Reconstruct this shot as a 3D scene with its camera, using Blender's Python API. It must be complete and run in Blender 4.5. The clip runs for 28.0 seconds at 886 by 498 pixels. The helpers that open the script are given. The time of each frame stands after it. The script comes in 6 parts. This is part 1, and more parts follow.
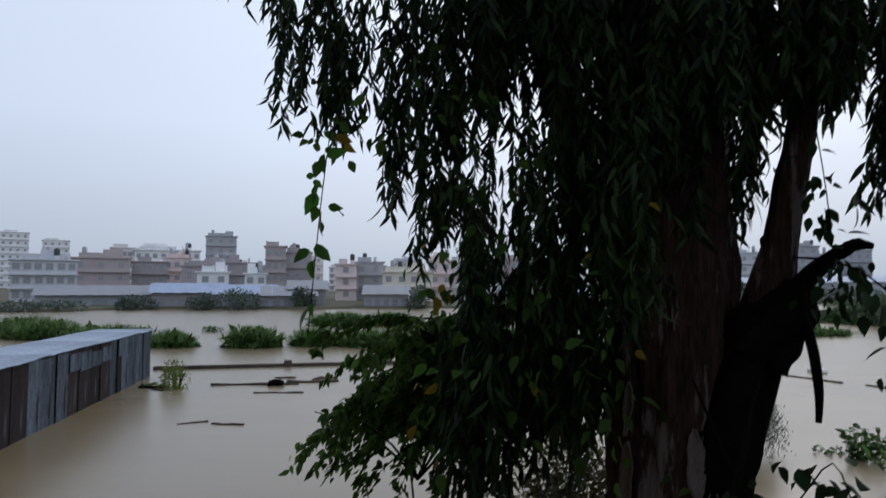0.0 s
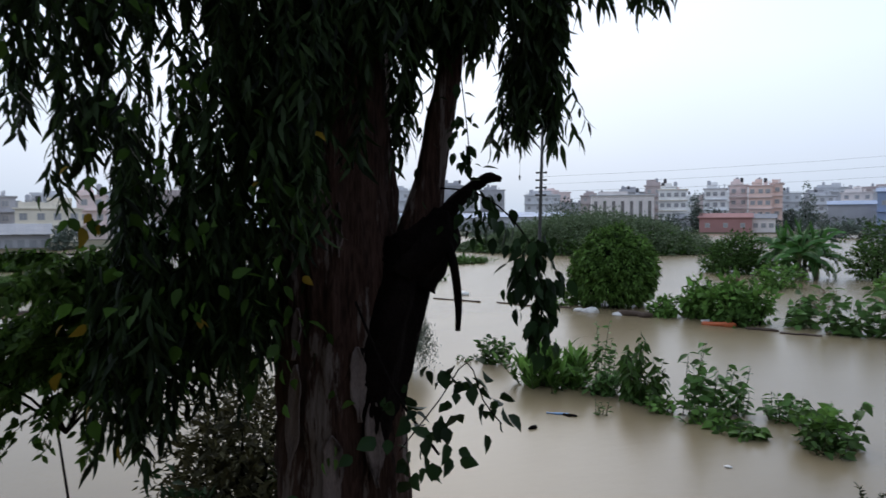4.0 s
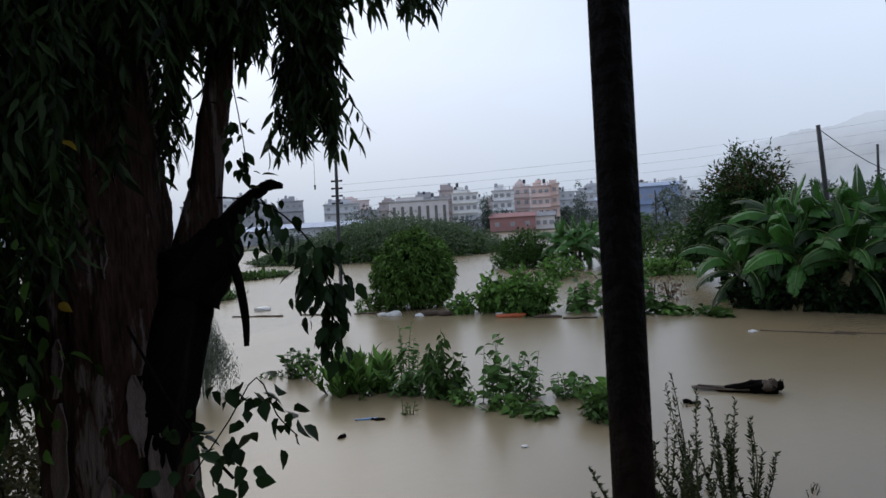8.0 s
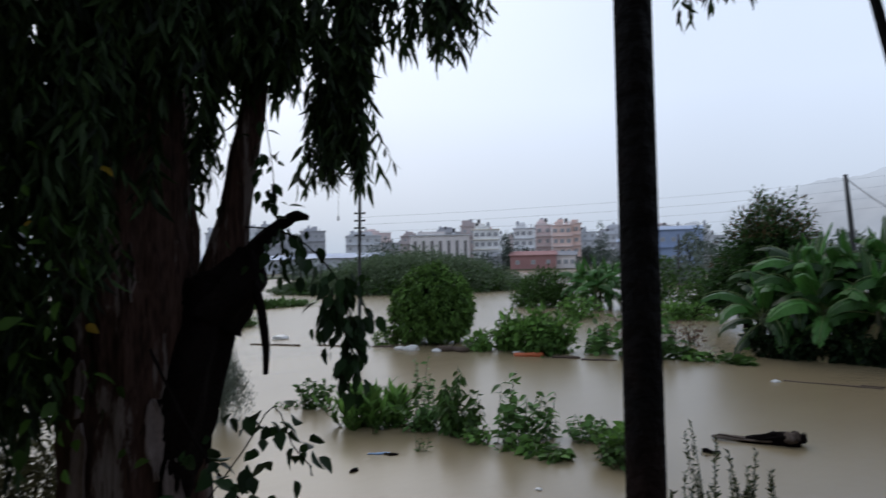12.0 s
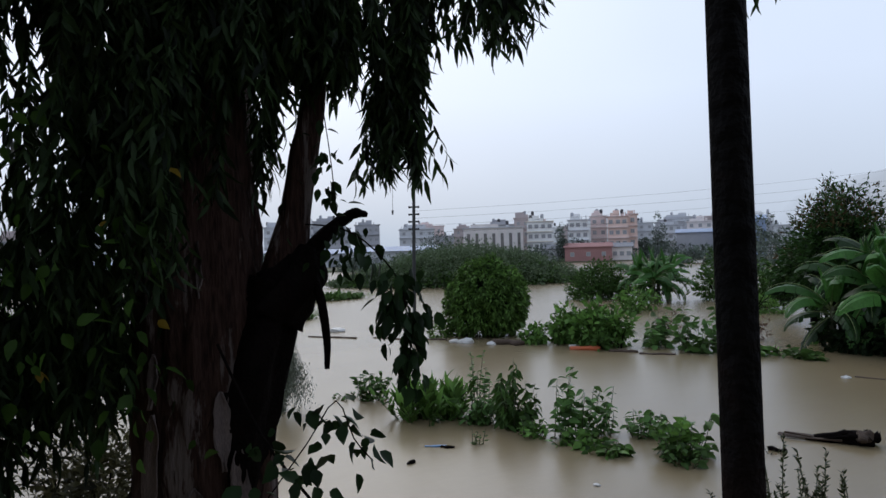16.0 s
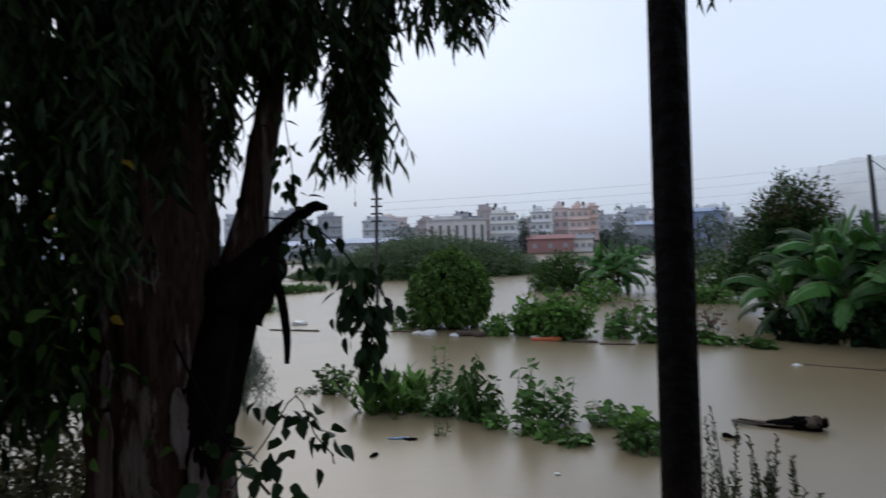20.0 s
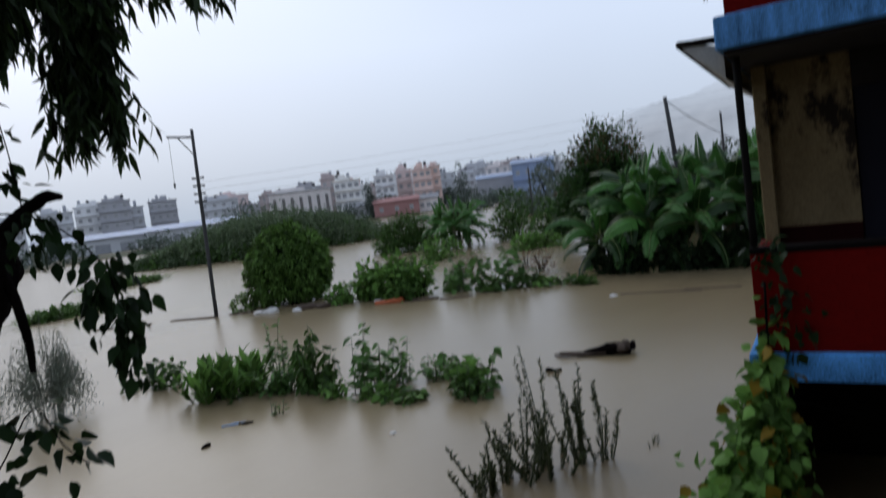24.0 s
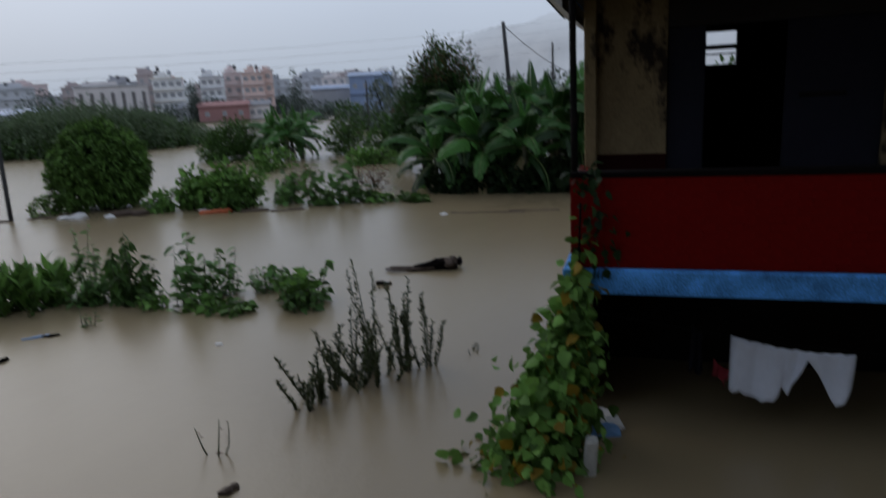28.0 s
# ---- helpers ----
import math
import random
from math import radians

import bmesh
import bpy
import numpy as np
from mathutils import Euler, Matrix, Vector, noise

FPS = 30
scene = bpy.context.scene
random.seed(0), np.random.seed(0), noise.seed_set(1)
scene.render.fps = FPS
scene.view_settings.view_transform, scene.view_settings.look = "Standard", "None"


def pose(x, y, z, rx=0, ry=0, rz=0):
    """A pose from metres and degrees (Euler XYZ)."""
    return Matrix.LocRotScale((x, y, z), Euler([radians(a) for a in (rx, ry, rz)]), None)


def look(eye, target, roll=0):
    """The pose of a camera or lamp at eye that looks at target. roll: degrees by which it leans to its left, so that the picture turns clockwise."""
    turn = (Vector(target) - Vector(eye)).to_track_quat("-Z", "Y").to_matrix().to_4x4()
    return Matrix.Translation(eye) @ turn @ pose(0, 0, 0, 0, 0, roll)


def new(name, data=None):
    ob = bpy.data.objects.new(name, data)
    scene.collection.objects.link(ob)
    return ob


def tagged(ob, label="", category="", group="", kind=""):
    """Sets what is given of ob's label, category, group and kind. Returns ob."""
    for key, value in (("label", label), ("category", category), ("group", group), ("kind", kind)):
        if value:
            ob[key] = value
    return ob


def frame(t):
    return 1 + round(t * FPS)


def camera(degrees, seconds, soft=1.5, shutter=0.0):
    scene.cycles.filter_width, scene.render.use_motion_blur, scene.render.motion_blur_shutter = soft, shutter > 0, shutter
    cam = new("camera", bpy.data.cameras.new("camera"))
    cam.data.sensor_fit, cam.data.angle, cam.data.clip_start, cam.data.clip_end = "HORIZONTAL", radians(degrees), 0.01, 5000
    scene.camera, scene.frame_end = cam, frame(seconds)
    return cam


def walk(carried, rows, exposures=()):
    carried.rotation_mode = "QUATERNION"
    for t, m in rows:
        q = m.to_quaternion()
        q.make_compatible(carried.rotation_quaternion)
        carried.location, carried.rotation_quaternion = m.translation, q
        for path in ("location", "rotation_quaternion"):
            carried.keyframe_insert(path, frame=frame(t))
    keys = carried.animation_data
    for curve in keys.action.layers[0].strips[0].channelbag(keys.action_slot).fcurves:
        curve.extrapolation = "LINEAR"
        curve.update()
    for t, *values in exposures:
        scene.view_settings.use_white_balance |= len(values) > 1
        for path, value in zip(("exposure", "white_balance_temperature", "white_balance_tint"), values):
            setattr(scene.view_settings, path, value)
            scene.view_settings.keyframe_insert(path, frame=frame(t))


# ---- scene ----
cam = camera(66.86, 28.0, soft=1.5, shutter=0.5)
# seconds, eye in metres above the flood, pitch, roll, yaw in degrees
ROWS = [
    (0, 0.3622, 0.1759, 3.8263, 2.884, -0.253, -0.029),
    (0.5, 0.2798, 0.2065, 3.8215, -0.102, 0.763, 0.553),
    (1, 0.2421, 0.2159, 3.7986, -1.626, 0.389, -1.277),
    (1.5, 0.2579, 0.2074, 3.7895, -1.469, -0.379, -6.221),
    (2, 0.3227, 0.2282, 3.7933, -1.544, 1.215, -13.228),
    (2.5, 0.3668, 0.2328, 3.8023, -2.020, 2.083, -16.179),
    (3, 0.3710, 0.1740, 3.7908, -2.003, 1.544, -21.437),
    (3.5, 0.3814, 0.1482, 3.7884, -2.164, 0.742, -25.778),
    (4, 0.3922, 0.1587, 3.7713, -2.506, 0.195, -27.388),
    (4.5, 0.4046, 0.1416, 3.7914, -2.616, -0.661, -31.698),
    (6.5, 0.4681, 0.1094, 3.7555, -2.038, 3.767, -41.717),
    (7, 0.4971, 0.0935, 3.7599, -1.849, 4.873, -44.865),
    (7.5, 0.4997, 0.0934, 3.7437, -1.681, 4.609, -45.039),
    (8, 0.4966, 0.1103, 3.7375, -2.289, 3.466, -44.252),
    (8.5, 0.4880, 0.1158, 3.7412, -1.817, 3.473, -43.470),
    (9, 0.4746, 0.1145, 3.7417, -1.382, 3.218, -43.265),
    (9.5, 0.4774, 0.1202, 3.7396, -1.595, 3.158, -42.319),
    (10, 0.5014, 0.1205, 3.7544, -1.593, 2.723, -44.011),
    (10.5, 0.5148, 0.0870, 3.7635, -0.937, 3.703, -48.587),
    (11, 0.4986, 0.0731, 3.7626, 1.201, 2.244, -48.698),
    (11.5, 0.4914, 0.0836, 3.7660, 1.096, 1.357, -46.563),
    (12, 0.4606, 0.0870, 3.7479, 0.784, 1.285, -42.508),
    (12.5, 0.4449, 0.1080, 3.7506, -0.399, 1.556, -37.712),
    (14.5, 0.4416, 0.1122, 3.7763, -0.413, 0.591, -38.235),
    (15, 0.4358, 0.1097, 3.7633, -0.372, 1.103, -37.890),
    (15.5, 0.4329, 0.1109, 3.7743, -0.041, 1.102, -37.895),
    (16, 0.4363, 0.1073, 3.7720, 0.270, 1.673, -37.962),
    (16.5, 0.4280, 0.1034, 3.7717, 0.143, 1.674, -36.896),
    (17, 0.4325, 0.1061, 3.7784, 0.030, 1.515, -36.348),
    (17.5, 0.4400, 0.1047, 3.7721, -0.165, 1.812, -37.356),
    (18, 0.4368, 0.0968, 3.7794, 0.017, 2.167, -37.795),
    (18.5, 0.4414, 0.0961, 3.7754, -0.083, 2.274, -38.183),
    (19, 0.4366, 0.0930, 3.7722, -0.113, 1.993, -38.773),
    (19.5, 0.4345, 0.1011, 3.7718, -0.155, 1.596, -38.444),
    (20, 0.4508, 0.0976, 3.7832, -0.519, 1.740, -41.085),
    (20.5, 0.4939, 0.0704, 3.7644, -1.579, 2.710, -48.887),
    (21, 0.5059, 0.0497, 3.7565, -1.119, 2.610, -51.908),
    (21.5, 0.5441, 0.0713, 3.7520, -8.523, 2.665, -51.329),
    (23.5, 0.7420, -0.1602, 3.6955, -12.128, 9.318, -54.894),
    (24, 0.9230, -0.2971, 3.7427, -4.501, 7.447, -53.992),
    (24.5, 0.9353, -0.3214, 3.8369, 0.268, 4.865, -53.749),
    (25, 0.9267, -0.3243, 3.8376, 0.705, 3.596, -52.448),
    (25.5, 0.8797, -0.3281, 3.8182, 0.912, 2.321, -53.994),
    (26, 0.8430, -0.3445, 3.8136, -0.037, 2.730, -59.074),
    (26.5, 0.8585, -0.3547, 3.8233, -0.410, 2.682, -63.991),
    (27, 0.8219, -0.3266, 3.8080, -3.127, 2.067, -64.127),
    (27.5, 0.8069, -0.2972, 3.7702, -6.289, 2.771, -64.142),
    (28, 0.8724, -0.2846, 3.7121, -12.892, 2.969, -67.729),
]
walk(cam, [(t, pose(x, y, z, 90 + pitch, roll, yaw)) for t, x, y, z, pitch, roll, yaw in ROWS],
     exposures=[(0.0, 0.05), (1.0, 0.07), (2.0, 0.22), (3.0, 0.4), (4.5, 0.4), (6.5, 0.34), (7.0, 0.34), (8.0, 0.14), (10.0, 0.14), (12.5, 0.18), (17.0, 0.13), (20.0, 0.14), (21.5, 0.09), (24.0, 0.08), (25.0, -0.08), (26.0, -0.14), (27.0, -0.16), (28.0, -0.2)])

# ---- sky ----
world = bpy.data.worlds.new("overcast_sky")
scene.world = world
world.use_nodes = True
wn, wl = world.node_tree.nodes, world.node_tree.links
wn.clear()
w_out = wn.new("ShaderNodeOutputWorld")
w_bg = wn.new("ShaderNodeBackground")
w_sky = wn.new("ShaderNodeTexSky")
w_sky.sky_type = "NISHITA"
w_sky.sun_disc = False
w_sky.sun_elevation = radians(38)
w_sky.sun_rotation = radians(20)
w_sky.dust_density = 6.0
w_sky.air_density = 1.0
w_bg2 = wn.new("ShaderNodeBackground")
w_bg.inputs[1].default_value = 0.012
w_geo = wn.new("ShaderNodeTexCoord")
w_sep = wn.new("ShaderNodeSeparateXYZ")
w_ramp = wn.new("ShaderNodeValToRGB")
w_noise = wn.new("ShaderNodeTexNoise")
w_noise.inputs["Scale"].default_value = 1.6
w_noise.inputs["Detail"].default_value = 3.0
w_dot = wn.new("ShaderNodeVectorMath")
w_dot.operation = "DOT_PRODUCT"
w_dot.inputs[1].default_value = (0.5, 0.86, 0.05)
w_az = wn.new("ShaderNodeMapRange")
w_az.inputs[1].default_value, w_az.inputs[2].default_value = -0.9, 0.9
w_az.inputs[3].default_value, w_az.inputs[4].default_value = 0.72, 1.0
w_nz = wn.new("ShaderNodeMapRange")
w_nz.inputs[1].default_value, w_nz.inputs[2].default_value = 0.3, 0.7
w_nz.inputs[3].default_value, w_nz.inputs[4].default_value = 0.95, 1.05
w_mul = wn.new("ShaderNodeMath")
w_mul.operation = "MULTIPLY"
w_add = wn.new("ShaderNodeAddShader")
for pos, col in ((0.0, (0.444, 0.52, 0.634)), (0.08, (0.491, 0.57, 0.703)), (0.22, (0.605, 0.7, 0.871)), (0.5, (0.643, 0.74, 0.921)), (1.0, (0.435, 0.51, 0.653))):
    e = w_ramp.color_ramp.elements.new(pos) if pos not in (0.0, 1.0) else w_ramp.color_ramp.elements[0 if pos == 0.0 else -1]
    e.position = pos
    e.color = (*col, 1)
wl.new(w_geo.outputs["Generated"], w_sep.inputs[0])
wl.new(w_sep.outputs["Z"], w_ramp.inputs[0])
wl.new(w_geo.outputs["Generated"], w_dot.inputs[0])
wl.new(w_geo.outputs["Generated"], w_noise.inputs["Vector"])
wl.new(w_dot.outputs["Value"], w_az.inputs[0])
wl.new(w_noise.outputs[0], w_nz.inputs[0])
wl.new(w_az.outputs[0], w_mul.inputs[0])
wl.new(w_nz.outputs[0], w_mul.inputs[1])
wl.new(w_ramp.outputs[0], w_bg2.inputs[0])
wl.new(w_mul.outputs[0], w_bg2.inputs[1])
wl.new(w_sky.outputs[0], w_bg.inputs[0])
wl.new(w_bg.outputs[0], w_add.inputs[0])
wl.new(w_bg2.outputs[0], w_add.inputs[1])
wl.new(w_add.outputs[0], w_out.inputs[0])

sun = new("sun", bpy.data.lights.new("sun", "SUN"))
sun.data.energy = 0.4
sun.data.angle = radians(40)
sun.data.color = (1.0, 0.96, 0.92)
sun.matrix_world = look((20, 35, 30), (0, 0, 0))

# ---- materials ----
MATS = {}


def mat(name, base, rough=0.7, vary=0.25, scale=6.0, bump=0.15, fine=40.0, metal=0.0, spec=0.5, island=0.0, objrand=0.0, through_light=0.0, stain=None, stain_at=(0.5, 0.62), stretch=(1, 1, 1), shift=(0, 0, 0)):
    """A surface with two scales of mottling, fine relief and, if given, stains of another colour."""
    if name in MATS:
        return MATS[name]
    m = bpy.data.materials.new(name)
    m.use_nodes = True
    n, l = m.node_tree.nodes, m.node_tree.links
    p = n["Principled BSDF"]
    p.inputs["Roughness"].default_value = rough
    p.inputs["Metallic"].default_value = metal
    p.inputs["Specular IOR Level"].default_value = spec
    tc = n.new("ShaderNodeTexCoord")
    mp = n.new("ShaderNodeMapping")
    mp.inputs["Scale"].default_value = stretch
    mp.inputs["Location"].default_value = shift
    l.new(tc.outputs["Object"], mp.inputs[0])
    big = n.new("ShaderNodeTexNoise")
    big.inputs["Scale"].default_value = scale
    big.inputs["Detail"].default_value = 4
    small = n.new("ShaderNodeTexNoise")
    small.inputs["Scale"].default_value = fine
    small.inputs["Detail"].default_value = 3
    for q in (big, small):
        l.new(mp.outputs[0], q.inputs["Vector"])
    add = n.new("ShaderNodeMath")
    add.operation = "ADD"
    l.new(big.outputs[0], add.inputs[0])
    l.new(small.outputs[0], add.inputs[1])
    rng = n.new("ShaderNodeMapRange")
    rng.inputs[1].default_value, rng.inputs[2].default_value = 0.6, 1.4
    rng.inputs[3].default_value, rng.inputs[4].default_value = 1 - vary, 1 + vary
    l.new(add.outputs[0], rng.inputs[0])
    value = rng.outputs[0]
    for source, amount in (("island", island), ("object", objrand)):
        if amount:
            g = n.new("ShaderNodeNewGeometry" if source == "island" else "ShaderNodeObjectInfo")
            r2 = n.new("ShaderNodeMapRange")
            r2.inputs[3].default_value, r2.inputs[4].default_value = 1 - amount, 1 + amount
            l.new(g.outputs["Random Per Island" if source == "island" else "Random"], r2.inputs[0])
            mu = n.new("ShaderNodeMath")
            mu.operation = "MULTIPLY"
            l.new(value, mu.inputs[0])
            l.new(r2.outputs[0], mu.inputs[1])
            value = mu.outputs[0]
    mix = n.new("ShaderNodeMix")
    mix.data_type = "RGBA"
    mix.blend_type = "MULTIPLY"
    mix.inputs[0].default_value = 1.0
    mix.inputs[6].default_value = (*base, 1)
    l.new(value, mix.inputs[7])
    colour = mix.outputs[2]
    if stain:
        sn = n.new("ShaderNodeTexNoise")
        sn.inputs["Scale"].default_value = scale * 0.45
        sn.inputs["Detail"].default_value = 6
        sn.inputs["Roughness"].default_value = 0.65
        l.new(mp.outputs[0], sn.inputs["Vector"])
        sr = n.new("ShaderNodeMapRange")
        sr.inputs[1].default_value, sr.inputs[2].default_value = stain_at
        l.new(sn.outputs[0], sr.inputs[0])
        m2 = n.new("ShaderNodeMix")
        m2.data_type = "RGBA"
        m2.inputs[7].default_value = (*stain, 1)
        l.new(sr.outputs[0], m2.inputs[0])
        l.new(colour, m2.inputs[6])
        colour = m2.outputs[2]
    l.new(colour, p.inputs["Base Color"])
    if bump:
        b = n.new("ShaderNodeBump")
        b.inputs["Strength"].default_value = bump
        b.inputs["Distance"].default_value = 0.02
        l.new(small.outputs[0], b.inputs["Height"])
        l.new(b.outputs[0], p.inputs["Normal"])
    if through_light:
        t = n.new("ShaderNodeBsdfTranslucent")
        l.new(colour, t.inputs["Color"])
        ms = n.new("ShaderNodeMixShader")
        ms.inputs[0].default_value = through_light
        l.new(p.outputs[0], ms.inputs[1])
        l.new(t.outputs[0], ms.inputs[2])
        l.new(ms.outputs[0], n["Material Output"].inputs[0])
    MATS[name] = m
    return m


def leafy(name, base, rough=0.5, island=0.45, through_light=0.25):
    return mat(name, base, rough, 0.2, 1.5, 0.0, 12.0, island=island, through_light=through_light, spec=0.12)


def water_material():
    m = bpy.data.materials.new("silty_flood_water")
    m.use_nodes = True
    n, l = m.node_tree.nodes, m.node_tree.links
    p = n["Principled BSDF"]
    tc = n.new("ShaderNodeTexCoord")
    big = n.new("ShaderNodeTexNoise")
    big.inputs["Scale"].default_value = 0.08
    big.inputs["Detail"].default_value = 5
    mp = n.new("ShaderNodeMapping")
    mp.inputs["Scale"].default_value = (1.0, 2.2, 1.0)
    mp.inputs["Rotation"].default_value = (0, 0, radians(25))
    l.new(tc.outputs["Object"], mp.inputs[0])
    l.new(mp.outputs[0], big.inputs["Vector"])
    ramp = n.new("ShaderNodeValToRGB")
    ramp.color_ramp.elements[0].position, ramp.color_ramp.elements[1].position = 0.3, 0.7
    ramp.color_ramp.elements[0].color = (0.204, 0.155, 0.088, 1)
    ramp.color_ramp.elements[1].color = (0.256, 0.199, 0.116, 1)
    l.new(big.outputs[0], ramp.inputs[0])
    l.new(ramp.outputs[0], p.inputs["Base Color"])
    p.inputs["IOR"].default_value = 1.5
    p.inputs["Roughness"].default_value = 0.27
    rip = n.new("ShaderNodeTexNoise")
    rip.inputs["Scale"].default_value = 3.0
    rip.inputs["Detail"].default_value = 4
    rain = n.new("ShaderNodeTexNoise")
    rain.inputs["Scale"].default_value = 22.0
    l.new(mp.outputs[0], rip.inputs["Vector"])
    l.new(tc.outputs["Object"], rain.inputs["Vector"])
    b1, b2 = n.new("ShaderNodeBump"), n.new("ShaderNodeBump")
    b1.inputs["Strength"].default_value, b1.inputs["Distance"].default_value = 0.10, 0.05
    b2.inputs["Strength"].default_value, b2.inputs["Distance"].default_value = 0.12, 0.01
    l.new(rip.outputs[0], b1.inputs["Height"])
    l.new(rain.outputs[0], b2.inputs["Height"])
    l.new(b1.outputs[0], b2.inputs["Normal"])
    l.new(b2.outputs[0], p.inputs["Normal"])
    return m


WATER = water_material()
GROUND = mat("wet_earth", (0.10, 0.085, 0.05), 0.9, 0.3, 0.2, 0.3, 3.0, stain=(0.05, 0.075, 0.03))
BARK = mat("peeling_bark", (0.036, 0.0205, 0.0165), 0.9, 0.9, 3.0, 1.0, 16.0, stain=(0.12, 0.099, 0.092), stain_at=(0.56, 0.60), stretch=(3.0, 3.0, 0.4), spec=0.08)
# Near black, so limbs against the sky keep their backlit shade as colour.
BARK_DARK = mat("near_black_bark", (0.006, 0.0043, 0.004), 0.95, 0.5, 5.0, 1.0, 40.0, spec=0.05)
PALE_BARK = mat("pale_peeled_bark", (0.14, 0.112, 0.106), 0.85, 0.45, 4.0, 0.6, 40.0, stretch=(3, 3, 0.5), stain=(0.02, 0.014, 0.012), stain_at=(0.5, 0.62), spec=0.1)
ROUND = leafy("round_bush_leaf", (0.086, 0.162, 0.035), island=0.7)
OLIVE = leafy("olive_weed_leaf", (0.045, 0.060, 0.022))
FEATHER = leafy("feathery_leaf", (0.15, 0.17, 0.13))
VINE_MID = leafy("dull_vine_leaf", (0.040, 0.085, 0.014), 0.5, 0.5, 0.4)
SAPLING = leafy("sapling_leaf", (0.060, 0.115, 0.022), 0.5, 0.6, 0.4)
FLUSH = leafy("reddish_new_leaf", (0.085, 0.060, 0.028))
# Near-black leaf: shade within crowns and clumps is put into its colour.
SHADE_LEAF = leafy("shade_dark_leaf", (0.014, 0.028, 0.010))
DRAB = leafy("drab_leaf", (0.066, 0.062, 0.028), island=0.7)
# Far below real leaf colour: the crown's backlit darkness is put in.
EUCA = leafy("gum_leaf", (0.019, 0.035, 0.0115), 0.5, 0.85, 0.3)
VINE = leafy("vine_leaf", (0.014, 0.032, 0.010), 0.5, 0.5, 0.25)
VINE_BRIGHT = leafy("young_vine_leaf", (0.05, 0.14, 0.02), 0.45, 0.4, 0.4)
VINE_YELLOW = leafy("yellowed_leaf", (0.21, 0.14, 0.016), 0.5, 0.3, 0.35)
SHRUB = leafy("shrub_leaf", (0.115, 0.225, 0.050), 0.45, 0.6, 0.3)
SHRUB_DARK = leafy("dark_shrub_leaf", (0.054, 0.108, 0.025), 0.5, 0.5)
SHRUB_BLUE = leafy("weed_leaf", (0.098, 0.195, 0.055), 0.45, 0.5, 0.3)
MANGO = leafy("mango_leaf", (0.032, 0.075, 0.018))
REED = leafy("reed_blade", (0.15, 0.235, 0.09))
DRY = leafy("dry_leaf", (0.16, 0.10, 0.07))
BANANA = mat("banana_leaf", (0.046, 0.125, 0.026), 0.45, 0.35, 2.0, 0.2, 14.0, objrand=0.75, through_light=0.25, spec=0.3)
BANANA_DRY = mat("withered_banana_leaf", (0.22, 0.17, 0.08), 0.7, 0.3, 3.0, 0.3, 14.0)
BANANA_STEM = mat("banana_stem", (0.07, 0.075, 0.035), 0.6, 0.4, 2.0, 0.3, 20.0)
STALK = mat("green_stalk", (0.06, 0.075, 0.03), 0.6, 0.3, 6.0, 0.1)
RED = mat("red_painted_brick", (0.135, 0.004, 0.003), 0.75, 0.16, 2.5, 0.25, 40.0, objrand=0.03, spec=0.05, stain=(0.035, 0.006, 0.005), stain_at=(0.6, 0.75))
MORTAR = mat("red_painted_mortar", (0.128, 0.004, 0.003), 0.8, 0.2, 4.0, 0.3, spec=0.05)
BLUE = mat("blue_painted_concrete", (0.085, 0.32, 0.74), 0.75, 0.85, 4.0, 0.9, 60.0, stain=(0.03, 0.10, 0.22), stain_at=(0.56, 0.75), spec=0.2)
BLUE_UP = mat("weathered_blue_concrete", (0.105, 0.31, 0.66), 0.8, 0.75, 4.0, 0.9, 60.0, stain=(0.012, 0.02, 0.04), stain_at=(0.585, 0.64), stretch=(3, 3, 0.7), spec=0.2)
CREAM = mat("stained_cream_plaster", (0.19, 0.142, 0.075), 0.9, 0.3, 2.0, 0.25, 30.0, stain=(0.022, 0.016, 0.012), stain_at=(0.47, 0.53), spec=0.1, stretch=(1.6, 1.6, 0.9), shift=(3.1, 1.7, 0.6))
CONCRETE = mat("weathered_concrete", (0.26, 0.25, 0.23), 0.9, 0.3, 2.0, 0.35, 30.0, stain=(0.07, 0.065, 0.055), stain_at=(0.5, 0.65))
SOFFIT = mat("pale_soffit", (0.40, 0.39, 0.36), 0.9, 0.2, 3.0, 0.2, stain=(0.10, 0.09, 0.08), stain_at=(0.55, 0.7))
# Near black: the shade beneath the slab is put into this colour.
UNDERSIDE = mat("shade_dark_underside", (0.009, 0.006, 0.0055), 0.9, 0.3, 2.0, 0.2, stain=(0.015, 0.012, 0.01))
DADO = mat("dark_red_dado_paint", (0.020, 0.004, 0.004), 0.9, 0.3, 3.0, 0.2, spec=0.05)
YARDBRICK = mat("wet_yard_brick", (0.085, 0.06, 0.05), 0.8, 0.35, 2.0, 0.4, 20.0, stain=(0.04, 0.035, 0.03))
# Black band is shade in the gap behind, painted on the coping.
COPING = mat("shade_black_coping", (0.005, 0.004, 0.004), 0.95, 0.3, 3.0, 0.3, spec=0.05)
# Near black: indoor shade put into the colour; also the sunshade's mouldy edge.
DARKWALL = mat("shade_and_mould_dark_plaster", (0.010, 0.008, 0.007), 0.9, 0.3, 2.0, 0.3, spec=0.1)
# Grey paint taken near black: the veranda's shade is put into it.
GREYDOOR = mat("shade_darkened_grey_board", (0.015, 0.015, 0.022), 0.9, 0.15, 3.0, 0.1, spec=0.1)
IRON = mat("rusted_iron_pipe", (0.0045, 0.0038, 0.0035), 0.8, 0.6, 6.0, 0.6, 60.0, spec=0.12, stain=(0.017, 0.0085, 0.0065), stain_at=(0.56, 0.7))
